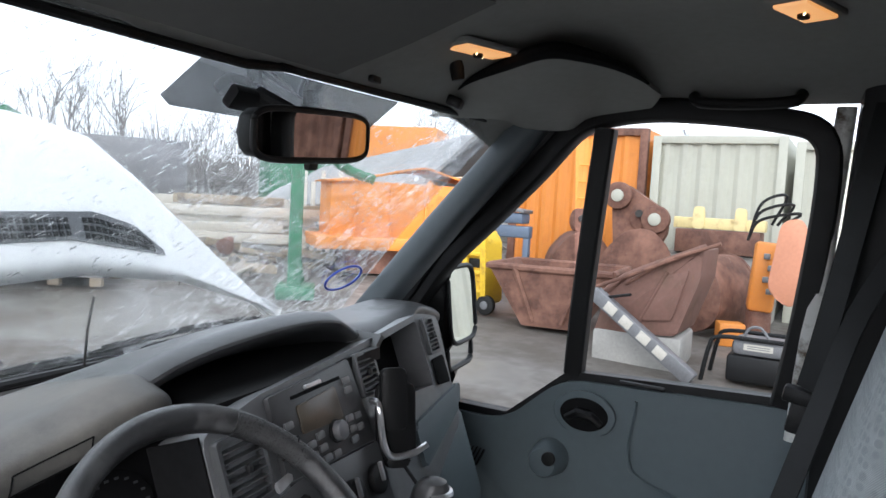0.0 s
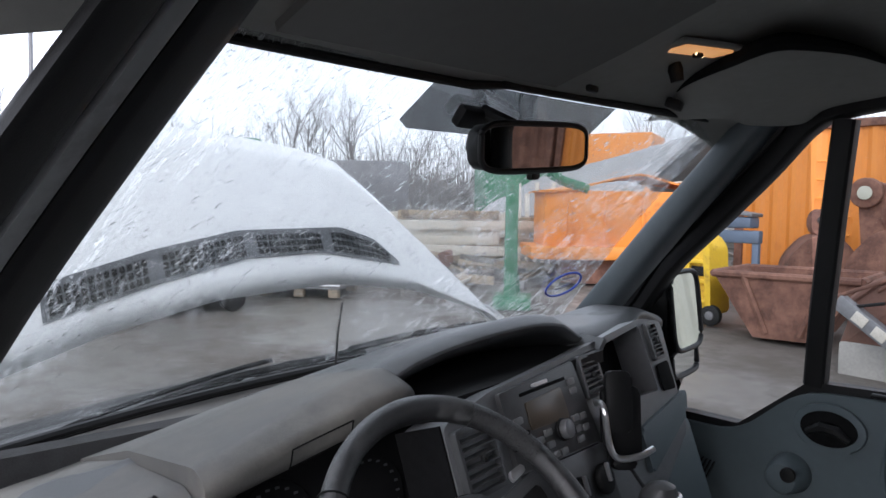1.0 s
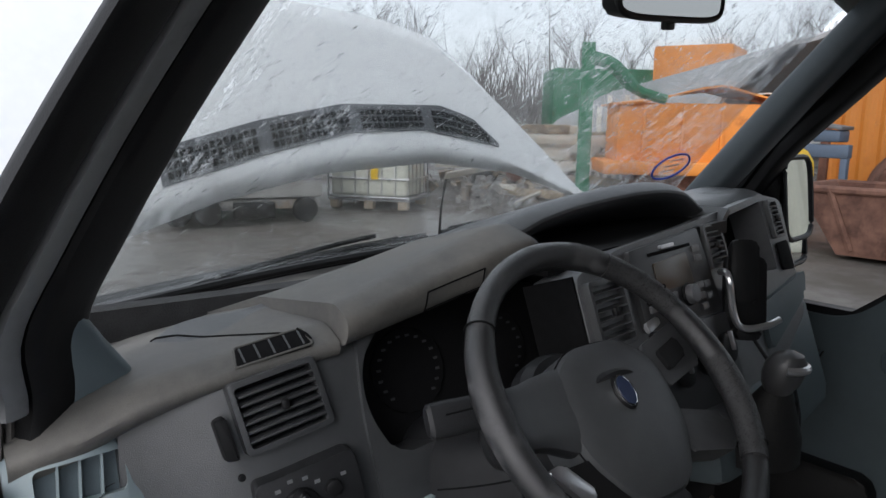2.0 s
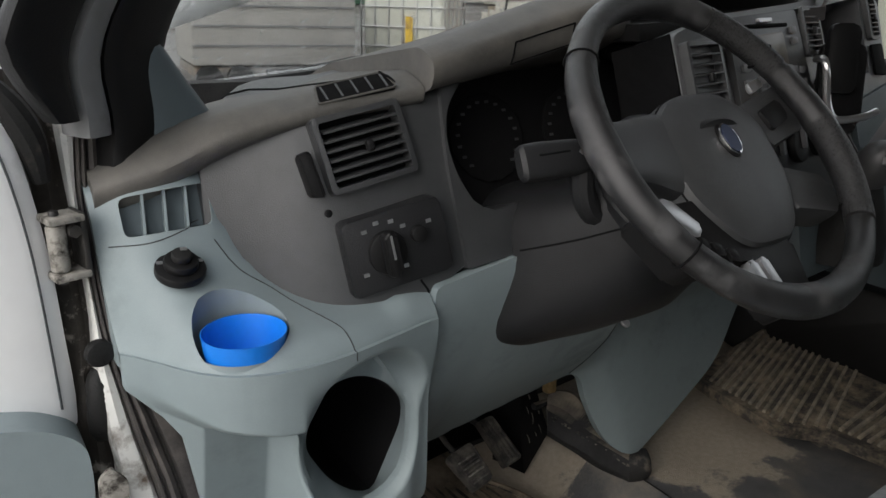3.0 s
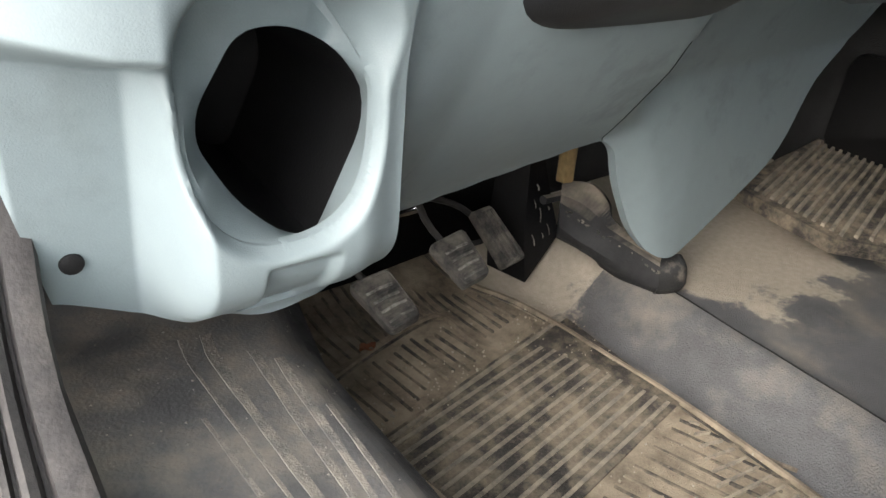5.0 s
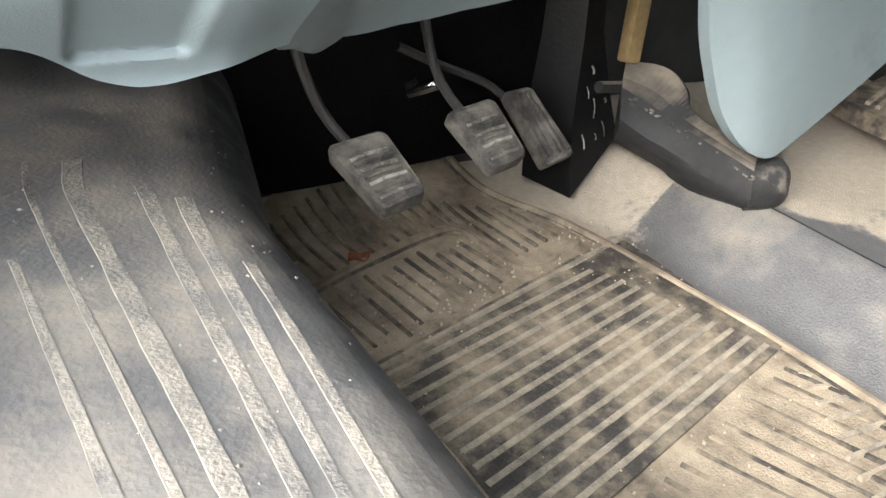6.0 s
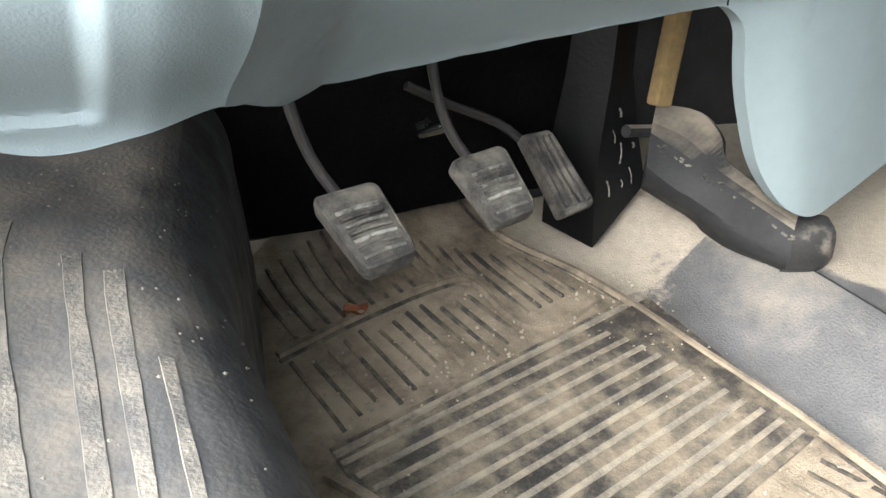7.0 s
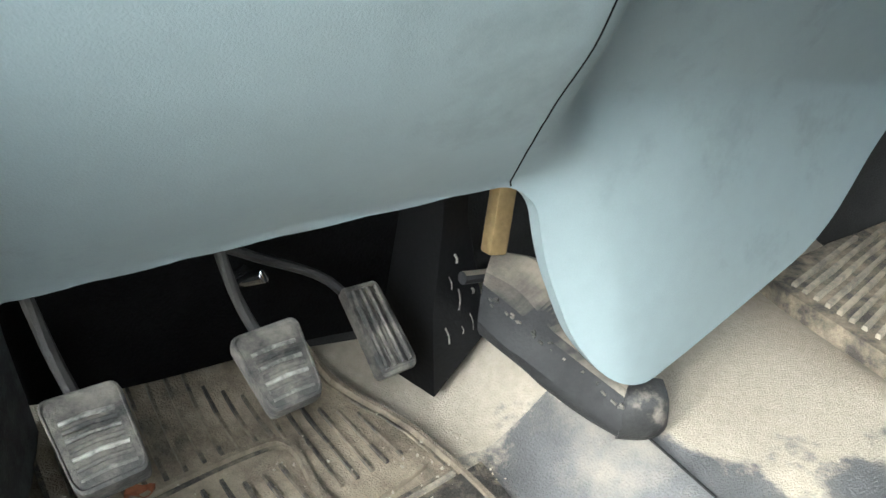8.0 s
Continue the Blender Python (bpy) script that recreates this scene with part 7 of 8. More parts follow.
b = sheet(lambda u, v: tuple(Vector(screen(0.02 + 0.96 * u, 0.0)) + Vector((0, 0.004 + 0.16 * v, -0.014 - 0.012 * v))), 20, 4, 0.02)
part("screen_ledge", sheet(lambda u, v: tuple(Vector(screen(0.01 + 0.98 * u, 0.0)) + Vector((0, -0.17 * (1 - v) - 0.004, -0.022 - 0.006 * (1 - v)))), 20, 6, 0.02), DASHTOP, DASHB, "dusty ledge under the windscreen")
part("screen_gasket", tube([tuple(Vector(screen(0.01 + 0.98 * u, 0.0)) + Vector((0, -0.012, -0.008))) for u in np.linspace(0, 1, 30)], 0.009, 8), BLACK, CAB, "black lower edge of the windscreen")
part("scuttle", b, BLACK, CAB, "black plastic scuttle below the windscreen")
STK = solo("windscreen_sticker", tube([tuple(on_screen(0.950 + 0.030 * c, 0.232 + 0.056 * s, 0.004)[0]) for c, s in oval(0, 0, 1, 1, 36)], 0.0025, 6, closed=True), material("sticker_blue", (0.02, 0.05, 0.35), 0.5, grain=100, amount=0.1, bump=0.0), "round clear sticker with a blue rim on the windscreen", "sticker")
for k in range(3):
    part("print_bar", tube([tuple(on_screen(0.938 + 0.024 * q, 0.208 + 0.024 * k + 0.01 * q, 0.004)[0]) for q in (0, 0.5, 1)], 0.0013, 5), GREY, STK)

# ---- open bonnet ----
BON = empty_at("bonnet", (0.0, 0.85, 0.9), "raised white bonnet with a dark mesh intake panel, beaded with rain", "bonnet")


def bonnet_pt(x, z, off=0.0):
    """On the raised bonnet, which bows forward at its crown."""
    return x, 0.8 + 0.45 * (z - 0.95) + 0.10 * (x - 0.0) ** 2 - off * 0.91, z - off * 0.41


def bonnet_edge(x):
    """Its lower edge."""
    k = [(-0.9, 0.77), (-0.555, 0.898), (-0.375, 0.956), (-0.151, 1.002), (0.126, 1.019), (0.371, 0.991), (0.614, 0.913), (0.66, 0.88)]
    return float(np.interp(x, [a for a, _ in k], [c for _, c in k]))


def bonnet_top(x):
    k = [(-0.9, 1.36), (-0.198, 1.36), (-0.006, 1.347), (0.1, 1.335), (0.213, 1.308), (0.32, 1.22), (0.434, 1.107), (0.53, 1.01), (0.614, 0.925), (0.66, 0.885)]
    return float(np.interp(x, [a for a, _ in k], [c for _, c in k]))


def bonnet(u, v):
    x = -0.9 + 1.555 * u
    z0, z1 = bonnet_edge(x), bonnet_top(x)
    p = bonnet_pt(x, z0 + (z1 - z0) * v)
    return p[0], p[1] + 0.03 * (max(0.12 - v, 0) / 0.12) ** 2 + 0.02 * max(v - 0.9, 0) * 10 * (u < 2), p[2]


part("skin", sheet(bonnet, 60, 30, 0.02), WHITE, BON, "white painted skin")
def grille_pt(s, t, off=0.0):
    """s across from -0.474 to 0.314, t from the lower to the upper edge."""
    x = -0.478 + 0.80 * s
    lo = float(np.interp(x, [-0.48, -0.273, -0.081, 0.1, 0.314, 0.33], [0.99, 1.047, 1.088, 1.095, 1.06, 1.055]))
    hi = float(np.interp(x, [-0.48, -0.278, -0.094, 0.166, 0.257, 0.33], [1.055, 1.11, 1.146, 1.151, 1.124, 1.06]))
    return bonnet_pt(x, lo + (hi - lo) * t, off)


gm = material("intake_grey", (0.08, 0.085, 0.095), 0.5, grain=100, amount=0.15, bump=0.1)
gr = part("intake_panel", sheet(lambda u, v: grille_pt(u, v, 0.006), 40, 6, 0.006), gm, BON, "grey plastic intake panel")
for k in range(56):
    s = 0.02 + 0.94 * k / 55
    if abs((s * 4) % 1 - 0.5) > 0.43:
        continue
    for r in range(3):
        t0 = 0.16 + 0.25 * r
        b = bmesh.new()
        q = [grille_pt(s - 0.0055, t0, 0.012), grille_pt(s + 0.0055, t0, 0.012), grille_pt(s + 0.0055, t0 + 0.18, 0.012), grille_pt(s - 0.0055, t0 + 0.18, 0.012)]
        q2 = [(x, y + 0.004, z) for x, y, z in q]
        part("mesh_slot", loft([q, q2]), VOID, gr, smooth=0)

# rain drops on the glass
random.seed(11)
b = bmesh.new()
for i in range(5200):
    u, v = random.uniform(0.02, 0.98), random.random() ** 0.8
    p, du, dv = on_screen(u, v, -0.0065)
    r = 0.0004 + 0.0014 * random.random() ** 2.5
    l = r * random.choice((1, 1, 1.4, 3, 5))
    m = onto(p, (dv * 0.75 + du * 0.5).normalized(), du)
    tip = b.verts.new(m @ Vector((0, 0, r * 0.6)))
    rim = [b.verts.new(m @ Vector((l * math.cos(a), r * math.sin(a), -r * 0.1))) for a in np.linspace(0, 2 * math.pi, 8, endpoint=False)]
    mid = [b.verts.new(m @ Vector((0.7 * l * math.cos(a), 0.7 * r * math.sin(a), r * 0.42))) for a in np.linspace(0, 2 * math.pi, 8, endpoint=False)]
    for k in range(8):
        b.faces.new((rim[k], rim[(k + 1) % 8], mid[(k + 1) % 8], mid[k]))
        b.faces.new((mid[k], mid[(k + 1) % 8], tip))
    b.faces.new(rim[::-1])
water = bpy.data.materials.new("water")
water.use_nodes = True
wb = water.node_tree.nodes["Principled BSDF"]
wb.inputs["Transmission Weight"].default_value, wb.inputs["Roughness"].default_value, wb.inputs["IOR"].default_value = 1.0, 0.02, 1.33
ob = solo("rain_drops", b, water, "rain drops and runs on the windscreen", "rain drops", kind="stuff")
ob.visible_shadow = False

# ---- driver's door, wide open ----
DD = empty_at("driver_door", (-0.95, 0.38, 0.0), "white driver's door swung wide open with a grey inner panel", "door")
part("door_skin", box((-1.40, 0.42, 0.42), (1.08, 0.07, 0.96), (0, 0, 4), 0.02), WHITE, DD, "white door shell")
part("door_edge", strip(curve_path([(-0.862, 0.30, 0.30), (-0.846, 0.295, 0.46), (-0.834, 0.285, 0.56), (-0.835, 0.285, 0.64), (-0.837, 0.29, 0.717), (-0.842, 0.295, 0.774), (-0.849, 0.30, 0.82), (-0.862, 0.31, 0.87), (-0.89, 0.315, 0.91)], 30), 0.0, 0.09, 0.06, (-1, 0, 0), (0, 1, 0)), WHITE, DD, "white door edge")
part("edge_groove", tube(curve_path([(-0.85, 0.284, 0.57), (-0.851, 0.284, 0.64), (-0.853, 0.289, 0.717), (-0.858, 0.294, 0.774), (-0.866, 0.30, 0.82), (-0.88, 0.309, 0.86)], 20), 0.0012, 5), SEAM, DD, "pressed groove of the door edge")
part("corner_rubber", tube(curve_path([(-0.862, 0.31, 0.875), (-0.848, 0.312, 0.85), (-0.838, 0.314, 0.82), (-0.834, 0.316, 0.785)], 12), [0.006 + 0.008 * math.sin(math.pi * (i + 1) / 13) for i in range(12)], 10), RUBBER, DD, "black rubber corner of the door seal")
part("inner_panel", prism(rounded([(-0.885, 0.0), (-0.858, 0.36), (-0.836, 0.50), (-0.838, 0.55), (-0.87, 0.575), (-1.0, 0.61), (-1.8, 0.66), (-1.8, 0.0)], [0.02, 0.05, 0.03, 0.02, 0.04, 0.05, 0.02, 0.02], 6), 0.245, 0.34, "y", 0.02), TRIM, DD, "pale grey inner door panel")
for i in range(8):
    part("speaker_rib", tube([(-0.875 - 0.012 * i, 0.246, 0.10), (-0.87 - 0.012 * i, 0.246, 0.30 - 0.004 * abs(i - 3) ** 2)], 0.003, 6), TRIM, DD)
part("window_frame", tube(curve_path([(-0.84, 0.40, 0.92), (-0.90, 0.41, 1.12), (-1.05, 0.42, 1.38), (-1.3, 0.43, 1.47), (-1.8, 0.44, 1.46)], 24), 0.022, 8), BLACK, DD, "black window frame")
def hinge(at):
    """A cranked steel hinge: two leaves, knuckle and pin."""
    x, y, z = at
    th = empty_at("hinge_bracket", at, "greasy grey steel hinge of the open door", "hinge", "door hinges")
    part("leaf", box((x + 0.012, y + 0.004, z), (0.006, 0.03, 0.062), (0, 0, 12), 0.002), STEEL, th)
    for s in (-1, 1):
        part("lug", box((x - 0.002, y - 0.002, z + s * 0.027), (0.032, 0.03, 0.007), (0, 0, 12), 0.002), HINGE, th)
    part("knuckle", disc((x - 0.008, y - 0.006, z), 0.0085, 0.044, (0, 0, 0), 16, 0.002), HINGE, th, "worn steel knuckle")
    part("pin", disc((x - 0.008, y - 0.006, z), 0.0045, 0.07, (0, 0, 0), 10, 0.001), STEEL, th)
    part("bolt", disc((x + 0.006, y - 0.014, z + 0.016), 0.006, 0.006, (90, 0, 12), 6), STEEL, th)
    return th


hinge((-0.824, 0.295, 0.729))
hinge((-0.838, 0.195, 0.385))
solo("cable_boot", tube(curve_path([(-0.812, 0.292, 0.60), (-0.816, 0.285, 0.565), (-0.818, 0.29, 0.525)], 10), [0.008, 0.012, 0.0135, 0.013, 0.0135, 0.013, 0.0135, 0.013, 0.012, 0.008], 12), RUBBER, "black rubber cable boot beside the door hinge", "cable boot")
solo("rubber_plug", disc((-0.812, 0.279, 0.622), 0.0135, 0.012, (90, 0, 8), 20, 0.003), RUBBER, "round black rubber plug pressed into the door frame", "plug")
CHK = empty_at("door_check", (-0.81, 0.2, 0.44), "black greasy door check strap bolted to the frame", "strap")
part("arm", tube(curve_path([(-0.868, 0.205, 0.405), (-0.848, 0.21, 0.415), (-0.828, 0.215, 0.427), (-0.806, 0.222, 0.437)], 12), 0.009, 10), RUBBER, CHK)
part("mount_plate", prism(rounded([(-0.838, 0.43), (-0.812, 0.43), (-0.808, 0.50), (-0.822, 0.52), (-0.834, 0.51)], 0.004), 0.238, 0.243, "y", 0.001), HINGE, CHK, "greasy steel plate")
part("elbow", tube(curve_path([(-0.816, 0.228, 0.462), (-0.804, 0.225, 0.459), (-0.797, 0.222, 0.446), (-0.804, 0.22, 0.430)], 12), 0.0095, 10), RUBBER, CHK)
st = solo("warning_sticker", box((-0.815, 0.14, 0.412), (0.016, 0.003, 0.02), (-35, 0, 12), 0.0), STICKY, "small yellow warning sticker on the white sill", "sticker")
part("sticker_symbol", box((-0.815, 0.1385, 0.4135), (0.0045, 0.002, 0.006), (-35, 0, 12)), BLACK, st, "black pictogram")

# ---- the yard outside ----
def corrugated(u0, u1, height, pitch, depth):
    """The zigzag outline of a corrugated wall, as (along, out)."""
    pts, u, k = [], u0, 0
    while u < u1 - 1e-6:
        e = min(u + pitch / 4, u1)
        d = depth if k % 4 in (1, 2) else 0.0
        pts.append((u, d))
        u, k = e, k + 1
    pts.append((u1, 0.0))
    return pts


def container(name, x, y0, y1, depth, height, mat, label, trim, doors=False):
    """A steel shipping container whose near face stands at x, from y0 to y1."""
    z = yard(x, (y0 + y1) / 2)
    th = empty_at(name, (x + depth / 2, (y0 + y1) / 2, z), label, "container")
    pts = corrugated(y0 + 0.1, y1 - 0.1, height, 0.28, 0.04)
    b = bmesh.new()
    lo = [b.verts.new((x + 0.03 + d, u, z + 0.12)) for u, d in pts]
    hi = [b.verts.new((x + 0.03 + d, u, z + height - 0.1)) for u, d in pts]
    lb = [b.verts.new((x + 0.14, u, z + 0.12)) for u, d in pts]
    hb = [b.verts.new((x + 0.14, u, z + height - 0.1)) for u, d in pts]
    for i in range(len(pts) - 1):
        b.faces.new((lo[i], lo[i + 1], hi[i + 1], hi[i]))
        b.faces.new((lb[i], hb[i], hb[i + 1], lb[i + 1]))
    part("front_wall", b, mat, th, smooth=0)
    for yy in (y0 + 0.06, y1 - 0.06):
        part("corner_post", box((x + 0.05, yy, z + height / 2), (0.14, 0.13, height), bev=0.01), trim, th)
    for zz, h in ((z + 0.07, 0.14), (z + height - 0.06, 0.12)):
        part("rail", box((x + 0.05, (y0 + y1) / 2, zz), (0.12, y1 - y0 - 0.2, h), bev=0.008), trim, th)
    part("box", box((x + depth / 2 + 0.1, (y0 + y1) / 2, z + height / 2), (depth - 0.1, y1 - y0 - 0.02, height - 0.02), bev=0.01), mat, th, "roof and far walls")
    if doors:
        for k in (0.3, 0.42, 0.58, 0.7):
            yy = y0 + (y1 - y0) * k
            part("lock_rod", tube([(x - 0.02, yy, z + 0.2), (x - 0.02, yy, z + height - 0.15)], 0.02, 8), trim, th)
    return th


container("shipping_container", 11.0, 2.66, 5.03, 2.4, 2.72, ORANGE, "orange corrugated shipping container with rust-brown corner post", RUST, False)
oc = container("shipping_container", 11.0, 0.60, 2.56, 4.0, 2.70, CREAM, "weathered cream shipping container spotted with rust", CREAM)
container("shipping_container", 11.0, -1.9, 0.48, 4.0, 2.72, CREAM, "weathered cream shipping container spotted with rust", CREAM)
# Two unseen containers, added only to fill the rear-view mirror with rust-brown and orange
container("shipping_container", 11.0, -10.8, -6.95, 2.4, 2.72, RUST, "unseen rust-brown corrugated shipping container, added to darken the mirror's reflection", RUST)
container("shipping_container", 11.0, -6.85, -4.6, 2.4, 2.72, ORANGE, "orange corrugated shipping container, added to show in the rear-view mirror", RUST)
# rungs on the orange container
LAD = empty_at("ladder", (10.95, 3.4, yard(11, 3.4)), "orange steel rungs on the container wall", "ladder")
for i in range(5):
    part("rung", tube([(10.94, 3.25, yard(11, 3.4) + 1.0 + 0.28 * i), (10.94, 3.75, yard(11, 3.4) + 1.0 + 0.28 * i)], 0.018, 6), ORANGE, LAD)


def skip(name, c, size, base, mat, label, turn=0.0, wall=0.05):
    """An open steel skip with sloping ends; size of its top, base: share of the length kept at the bottom."""
    x, y = c
    z = yard(x, y)
    th = empty_at(name, (x, y, z), label, "skip")
    l, w, h = size
    m = pose(x, y, z, 0, 0, turn)
    def ringz(lx, wy, zz):
        return [tuple(m @ Vector(p)) for p in ((-wy / 2, -lx / 2, zz), (wy / 2, -lx / 2, zz), (wy / 2, lx / 2, zz), (-wy / 2, lx / 2, zz))]
    rings = [ringz(l * base, w * 0.9, 0.04), ringz(l, w, h), ringz(l - 2 * wall, w - 2 * wall, h), ringz(l * base - 2 * wall, w * 0.9 - 2 * wall, 0.1)]
    part("hull", loft(rings, True, True), mat, th, smooth=0)
    rim = [m @ Vector(p) for p in ((-w / 2, -l / 2, h), (w / 2, -l / 2, h), (w / 2, l / 2, h), (-w / 2, l / 2, h), (-w / 2, -l / 2, h))]
    for p, q in zip(rim, rim[1:]):
        part("rim_bar", tube([p, q], 0.045, 8), mat, th)
    for k in (-0.28, 0.28):
        part("stiffener", tube([m @ Vector((-w * 0.46, l * base * k, 0.1)), m @ Vector((-w * 0.51, l * k, h))], 0.035, 6), mat, th)
    return th


skip("rusty_skip", (7.9, 2.80), (1.5, 1.3, 0.74), 0.42, RUST, "open rust-brown steel skip standing on wet ground", 8)


def tipping_skip():
    """A wedge-shaped skip seen from its side: pressed side plate with a rolled rim, on a low plinth."""
    x, y = 7.05, 1.4
    z = yard(x, y)
    th = empty_at("tipping_skip", (x, y, z), "faded red tipping skip with a sloping rim on a low plinth", "skip")
    side = [(1.93, -0.06), (1.80, 0.41), (1.45, 0.65), (0.86, 0.92), (0.88, 0.60), (1.07, 0.02)]
    part("hull", prism(rounded(side, 0.04, 3), 6.66, 7.5, "x", 0.02), PINK, th, "faded red hull")
    part("rim_bar", tube([(6.66, a, c) for a, c in ((1.82, 0.40), (1.62, 0.58), (1.44, 0.67), (0.84, 0.94))], 0.035, 8), PINK, th, "rolled rim")
    part("press_panel", prism(rounded([(1.20, 0.62), (0.98, 0.70), (1.12, 0.18), (1.42, 0.14)], 0.03), 6.63, 6.66, "x", 0.008), PINK, th)
    part("stiffener", tube([(6.65, 1.20, 0.66), (6.65, 1.46, 0.1)], 0.02, 6), PINK, th)
    part("plinth", box((7.1, 1.5, z + 0.14), (0.9, 0.9, 0.36), (0, 0, 4), 0.03), CONCRETE, th, "grey plinth")
    part("lift_rod", tube([(6.6, 1.6, 0.5), (6.6, 1.2, 0.78), (6.6, 0.7, 0.98)], 0.02, 8), RUST, th)


tipping_skip()


def bucket(name, c, w, h, mat, label, turn=0.0, ears=True):
    """A digger bucket: curved shell between two cheek plates, with pin ears."""
    x, y = c
    z = yard(x, y)
    th = empty_at(name, (x, y, z), label, "digger bucket", "digger buckets")
    m = pose(x, y, z, 0, 0, turn)
    prof = [(0.05, 0.0), (-0.3 * h, 0.06 * h), (-0.48 * h, 0.32 * h), (-0.45 * h, 0.65 * h), (-0.2 * h, 0.95 * h), (0.08 * h, 1.0 * h), (0.3 * h, 0.8 * h), (0.42 * h, 0.4 * h), (0.36 * h, 0.05 * h)]
    prof = rounded(prof, 0.2 * h, 4)
    for s in (-1, 1):
        b = prism([(q, r) for q, r in prof], s * w / 2 - 0.03, s * w / 2 + 0.03, "y", 0.008)
        bmesh.ops.transform(b, matrix=m, verts=b.verts)
        part("cheek", b, mat, th)
    shell = prof[4:26]
    rings = [[tuple(m @ Vector((q * k, yy, h * 0.5 + (r - h * 0.5) * k))) for q, r in shell] for yy, k in ((-w / 2, 0.98), (w / 2, 0.98))]
    back = [[tuple(m @ Vector((q * k, yy, h * 0.5 + (r - h * 0.5) * k))) for q, r in shell] for yy, k in ((w / 2, 0.93), (-w / 2, 0.93))]
    part("shell", loft(rings + back + [rings[0]], False), mat, th)
    if ears:
        for s in (-0.16, 0.16):
            bb = prism(oval(-0.05 * h, h * 1.12, 0.13, 0.19, 20), s - 0.02, s + 0.02, "y", 0.005)
            bmesh.ops.transform(bb, matrix=m, verts=bb.verts)
            part("ear", bb, mat, th)
        bb = tube([m @ Vector((-0.05 * h, -0.24, h * 1.15)), m @ Vector((-0.05 * h, 0.24, h * 1.15))], 0.055, 12)
        part("pin", bb, STEEL, th)
    return th


bucket("digger_bucket", (9.9, 2.35), 0.95, 1.25, RUST, "large rust-brown digger bucket with pin ears", -75)
bucket("digger_bucket", (9.3, 1.28), 0.95, 1.05, RUST, "rounded rust-brown digger bucket lying on the ground", 70, False)
bucket("digger_bucket", (10.0, 3.3), 0.7, 1.1, RUST, "large rust-brown digger bucket with pin ears", -60)
# round boss plates on the big bucket's linkage
LK = empty_at("bucket_linkage", (9.75, 2.5, yard(9.8, 2.5)), "rusty linkage arm with two round bosses", "linkage")
zz = yard(9.8, 2.5)
for (yy, hh, r) in ((2.68, 1.68, 0.2), (2.12, 1.36, 0.2)):
    b = disc((9.72, yy, zz + hh), r, 0.14, (0, 90, 0), 24, 0.02)
    part("boss", b, RUST, LK)
    part("bush", disc((9.64, yy, zz + hh), r * 0.45, 0.04, (0, 90, 0), 18, 0.006), CREAM, LK, "pale worn bush")
part("arm", prism(rounded([(2.78, 1.52), (2.6, 1.86), (2.02, 1.5), (1.95, 1.2), (2.2, 0.7), (2.7, 0.7)], 0.08), 9.74, 9.9, "x", 0.02, m=Matrix.Translation((0, 0, zz))), RUST, LK)

# yellow beam on rusty stack and concrete blocks
z = yard(10.3, 1.4)
BM = empty_at("lifting_beam", (10.3, 1.4, z + 0.95), "cream-yellow steel beam with two lugs on a rusty crate", "beam")
yb = material("cream_yellow", (0.75, 0.62, 0.3), 0.6, grain=25, amount=0.1, bump=0.1, dirt=(0.3, 0.2, 0.1), dirt_scale=4, dirt_from=0.55, dirt_to=0.7)
part("beam", box((10.3, 1.35, z + 1.38), (0.25, 1.25, 0.16), bev=0.015), yb, BM)
for yy in (1.05, 1.62):
    part("lug", prism(rounded([(yy - 0.09, 1.3), (yy + 0.09, 1.3), (yy + 0.07, 1.62), (yy - 0.07, 1.62)], 0.05), 10.14, 10.22, "x", 0.008, m=Matrix.Translation((0, 0, z))), yb, BM)
part("crate", box((10.35, 1.35, z + 1.12), (0.5, 1.15, 0.34), bev=0.02), RUST, BM, "rusty crate")
for i in range(2):
    solo("concrete_block", box((10.5, 0.95 + 0.8 * i, z + 0.47), (0.6, 0.76, 0.95), bev=0.03), CONCRETE, "grey concrete block under the beam", "concrete block", "concrete blocks")
solo("timber_block", box((8.6, 0.85, yard(8.6, 0.85) + 0.14), (0.3, 0.3, 0.28), (0, 0, 20), 0.02), ORANGE, "short orange-painted block with a pale top", "block")
# orange machine
z = yard(8.8, 0.5)
OM = empty_at("hydraulic_attachment", (8.8, 0.45, z), "orange hydraulic digger attachment with black hoses", "attachment")
part("column", box((8.9, 0.55, z + 0.86), (0.35, 0.3, 0.85), (4, 0, 10), 0.05), ORANGE, OM)
part("lower_column", disc((8.9, 0.58, z + 0.25), 0.15, 0.5, (0, 0, 0), 20, 0.02), RUST, OM)
part("side_plate", prism(rounded([(-0.05, 0.55), (0.22, 0.75), (0.12, 1.55), (-0.10, 1.6), (-0.3, 1.0)], 0.12), 8.2, 8.3, "x", 0.02, m=Matrix.Translation((0, 0.22, z))), material("faded_orange", (0.62, 0.27, 0.16), 0.65, grain=30, amount=0.15, bump=0.2), OM, "faded orange side plate")
for k in range(3):
    part("hose", tube(curve_path([(8.8, 0.5 - 0.06 * k, z + 1.5), (8.7, 0.35 - 0.08 * k, z + 1.85 - 0.1 * k), (8.7, 0.62, z + 1.75 - 0.1 * k), (8.75, 0.75, z + 1.3)], 20), 0.018, 6), BLACK, OM)
for k in range(4):
    part("valve", box((8.70, 0.46 + 0.05 * (k % 2), z + 0.7 + 0.14 * k), (0.06, 0.07, 0.07), bev=0.01), GREY, OM)
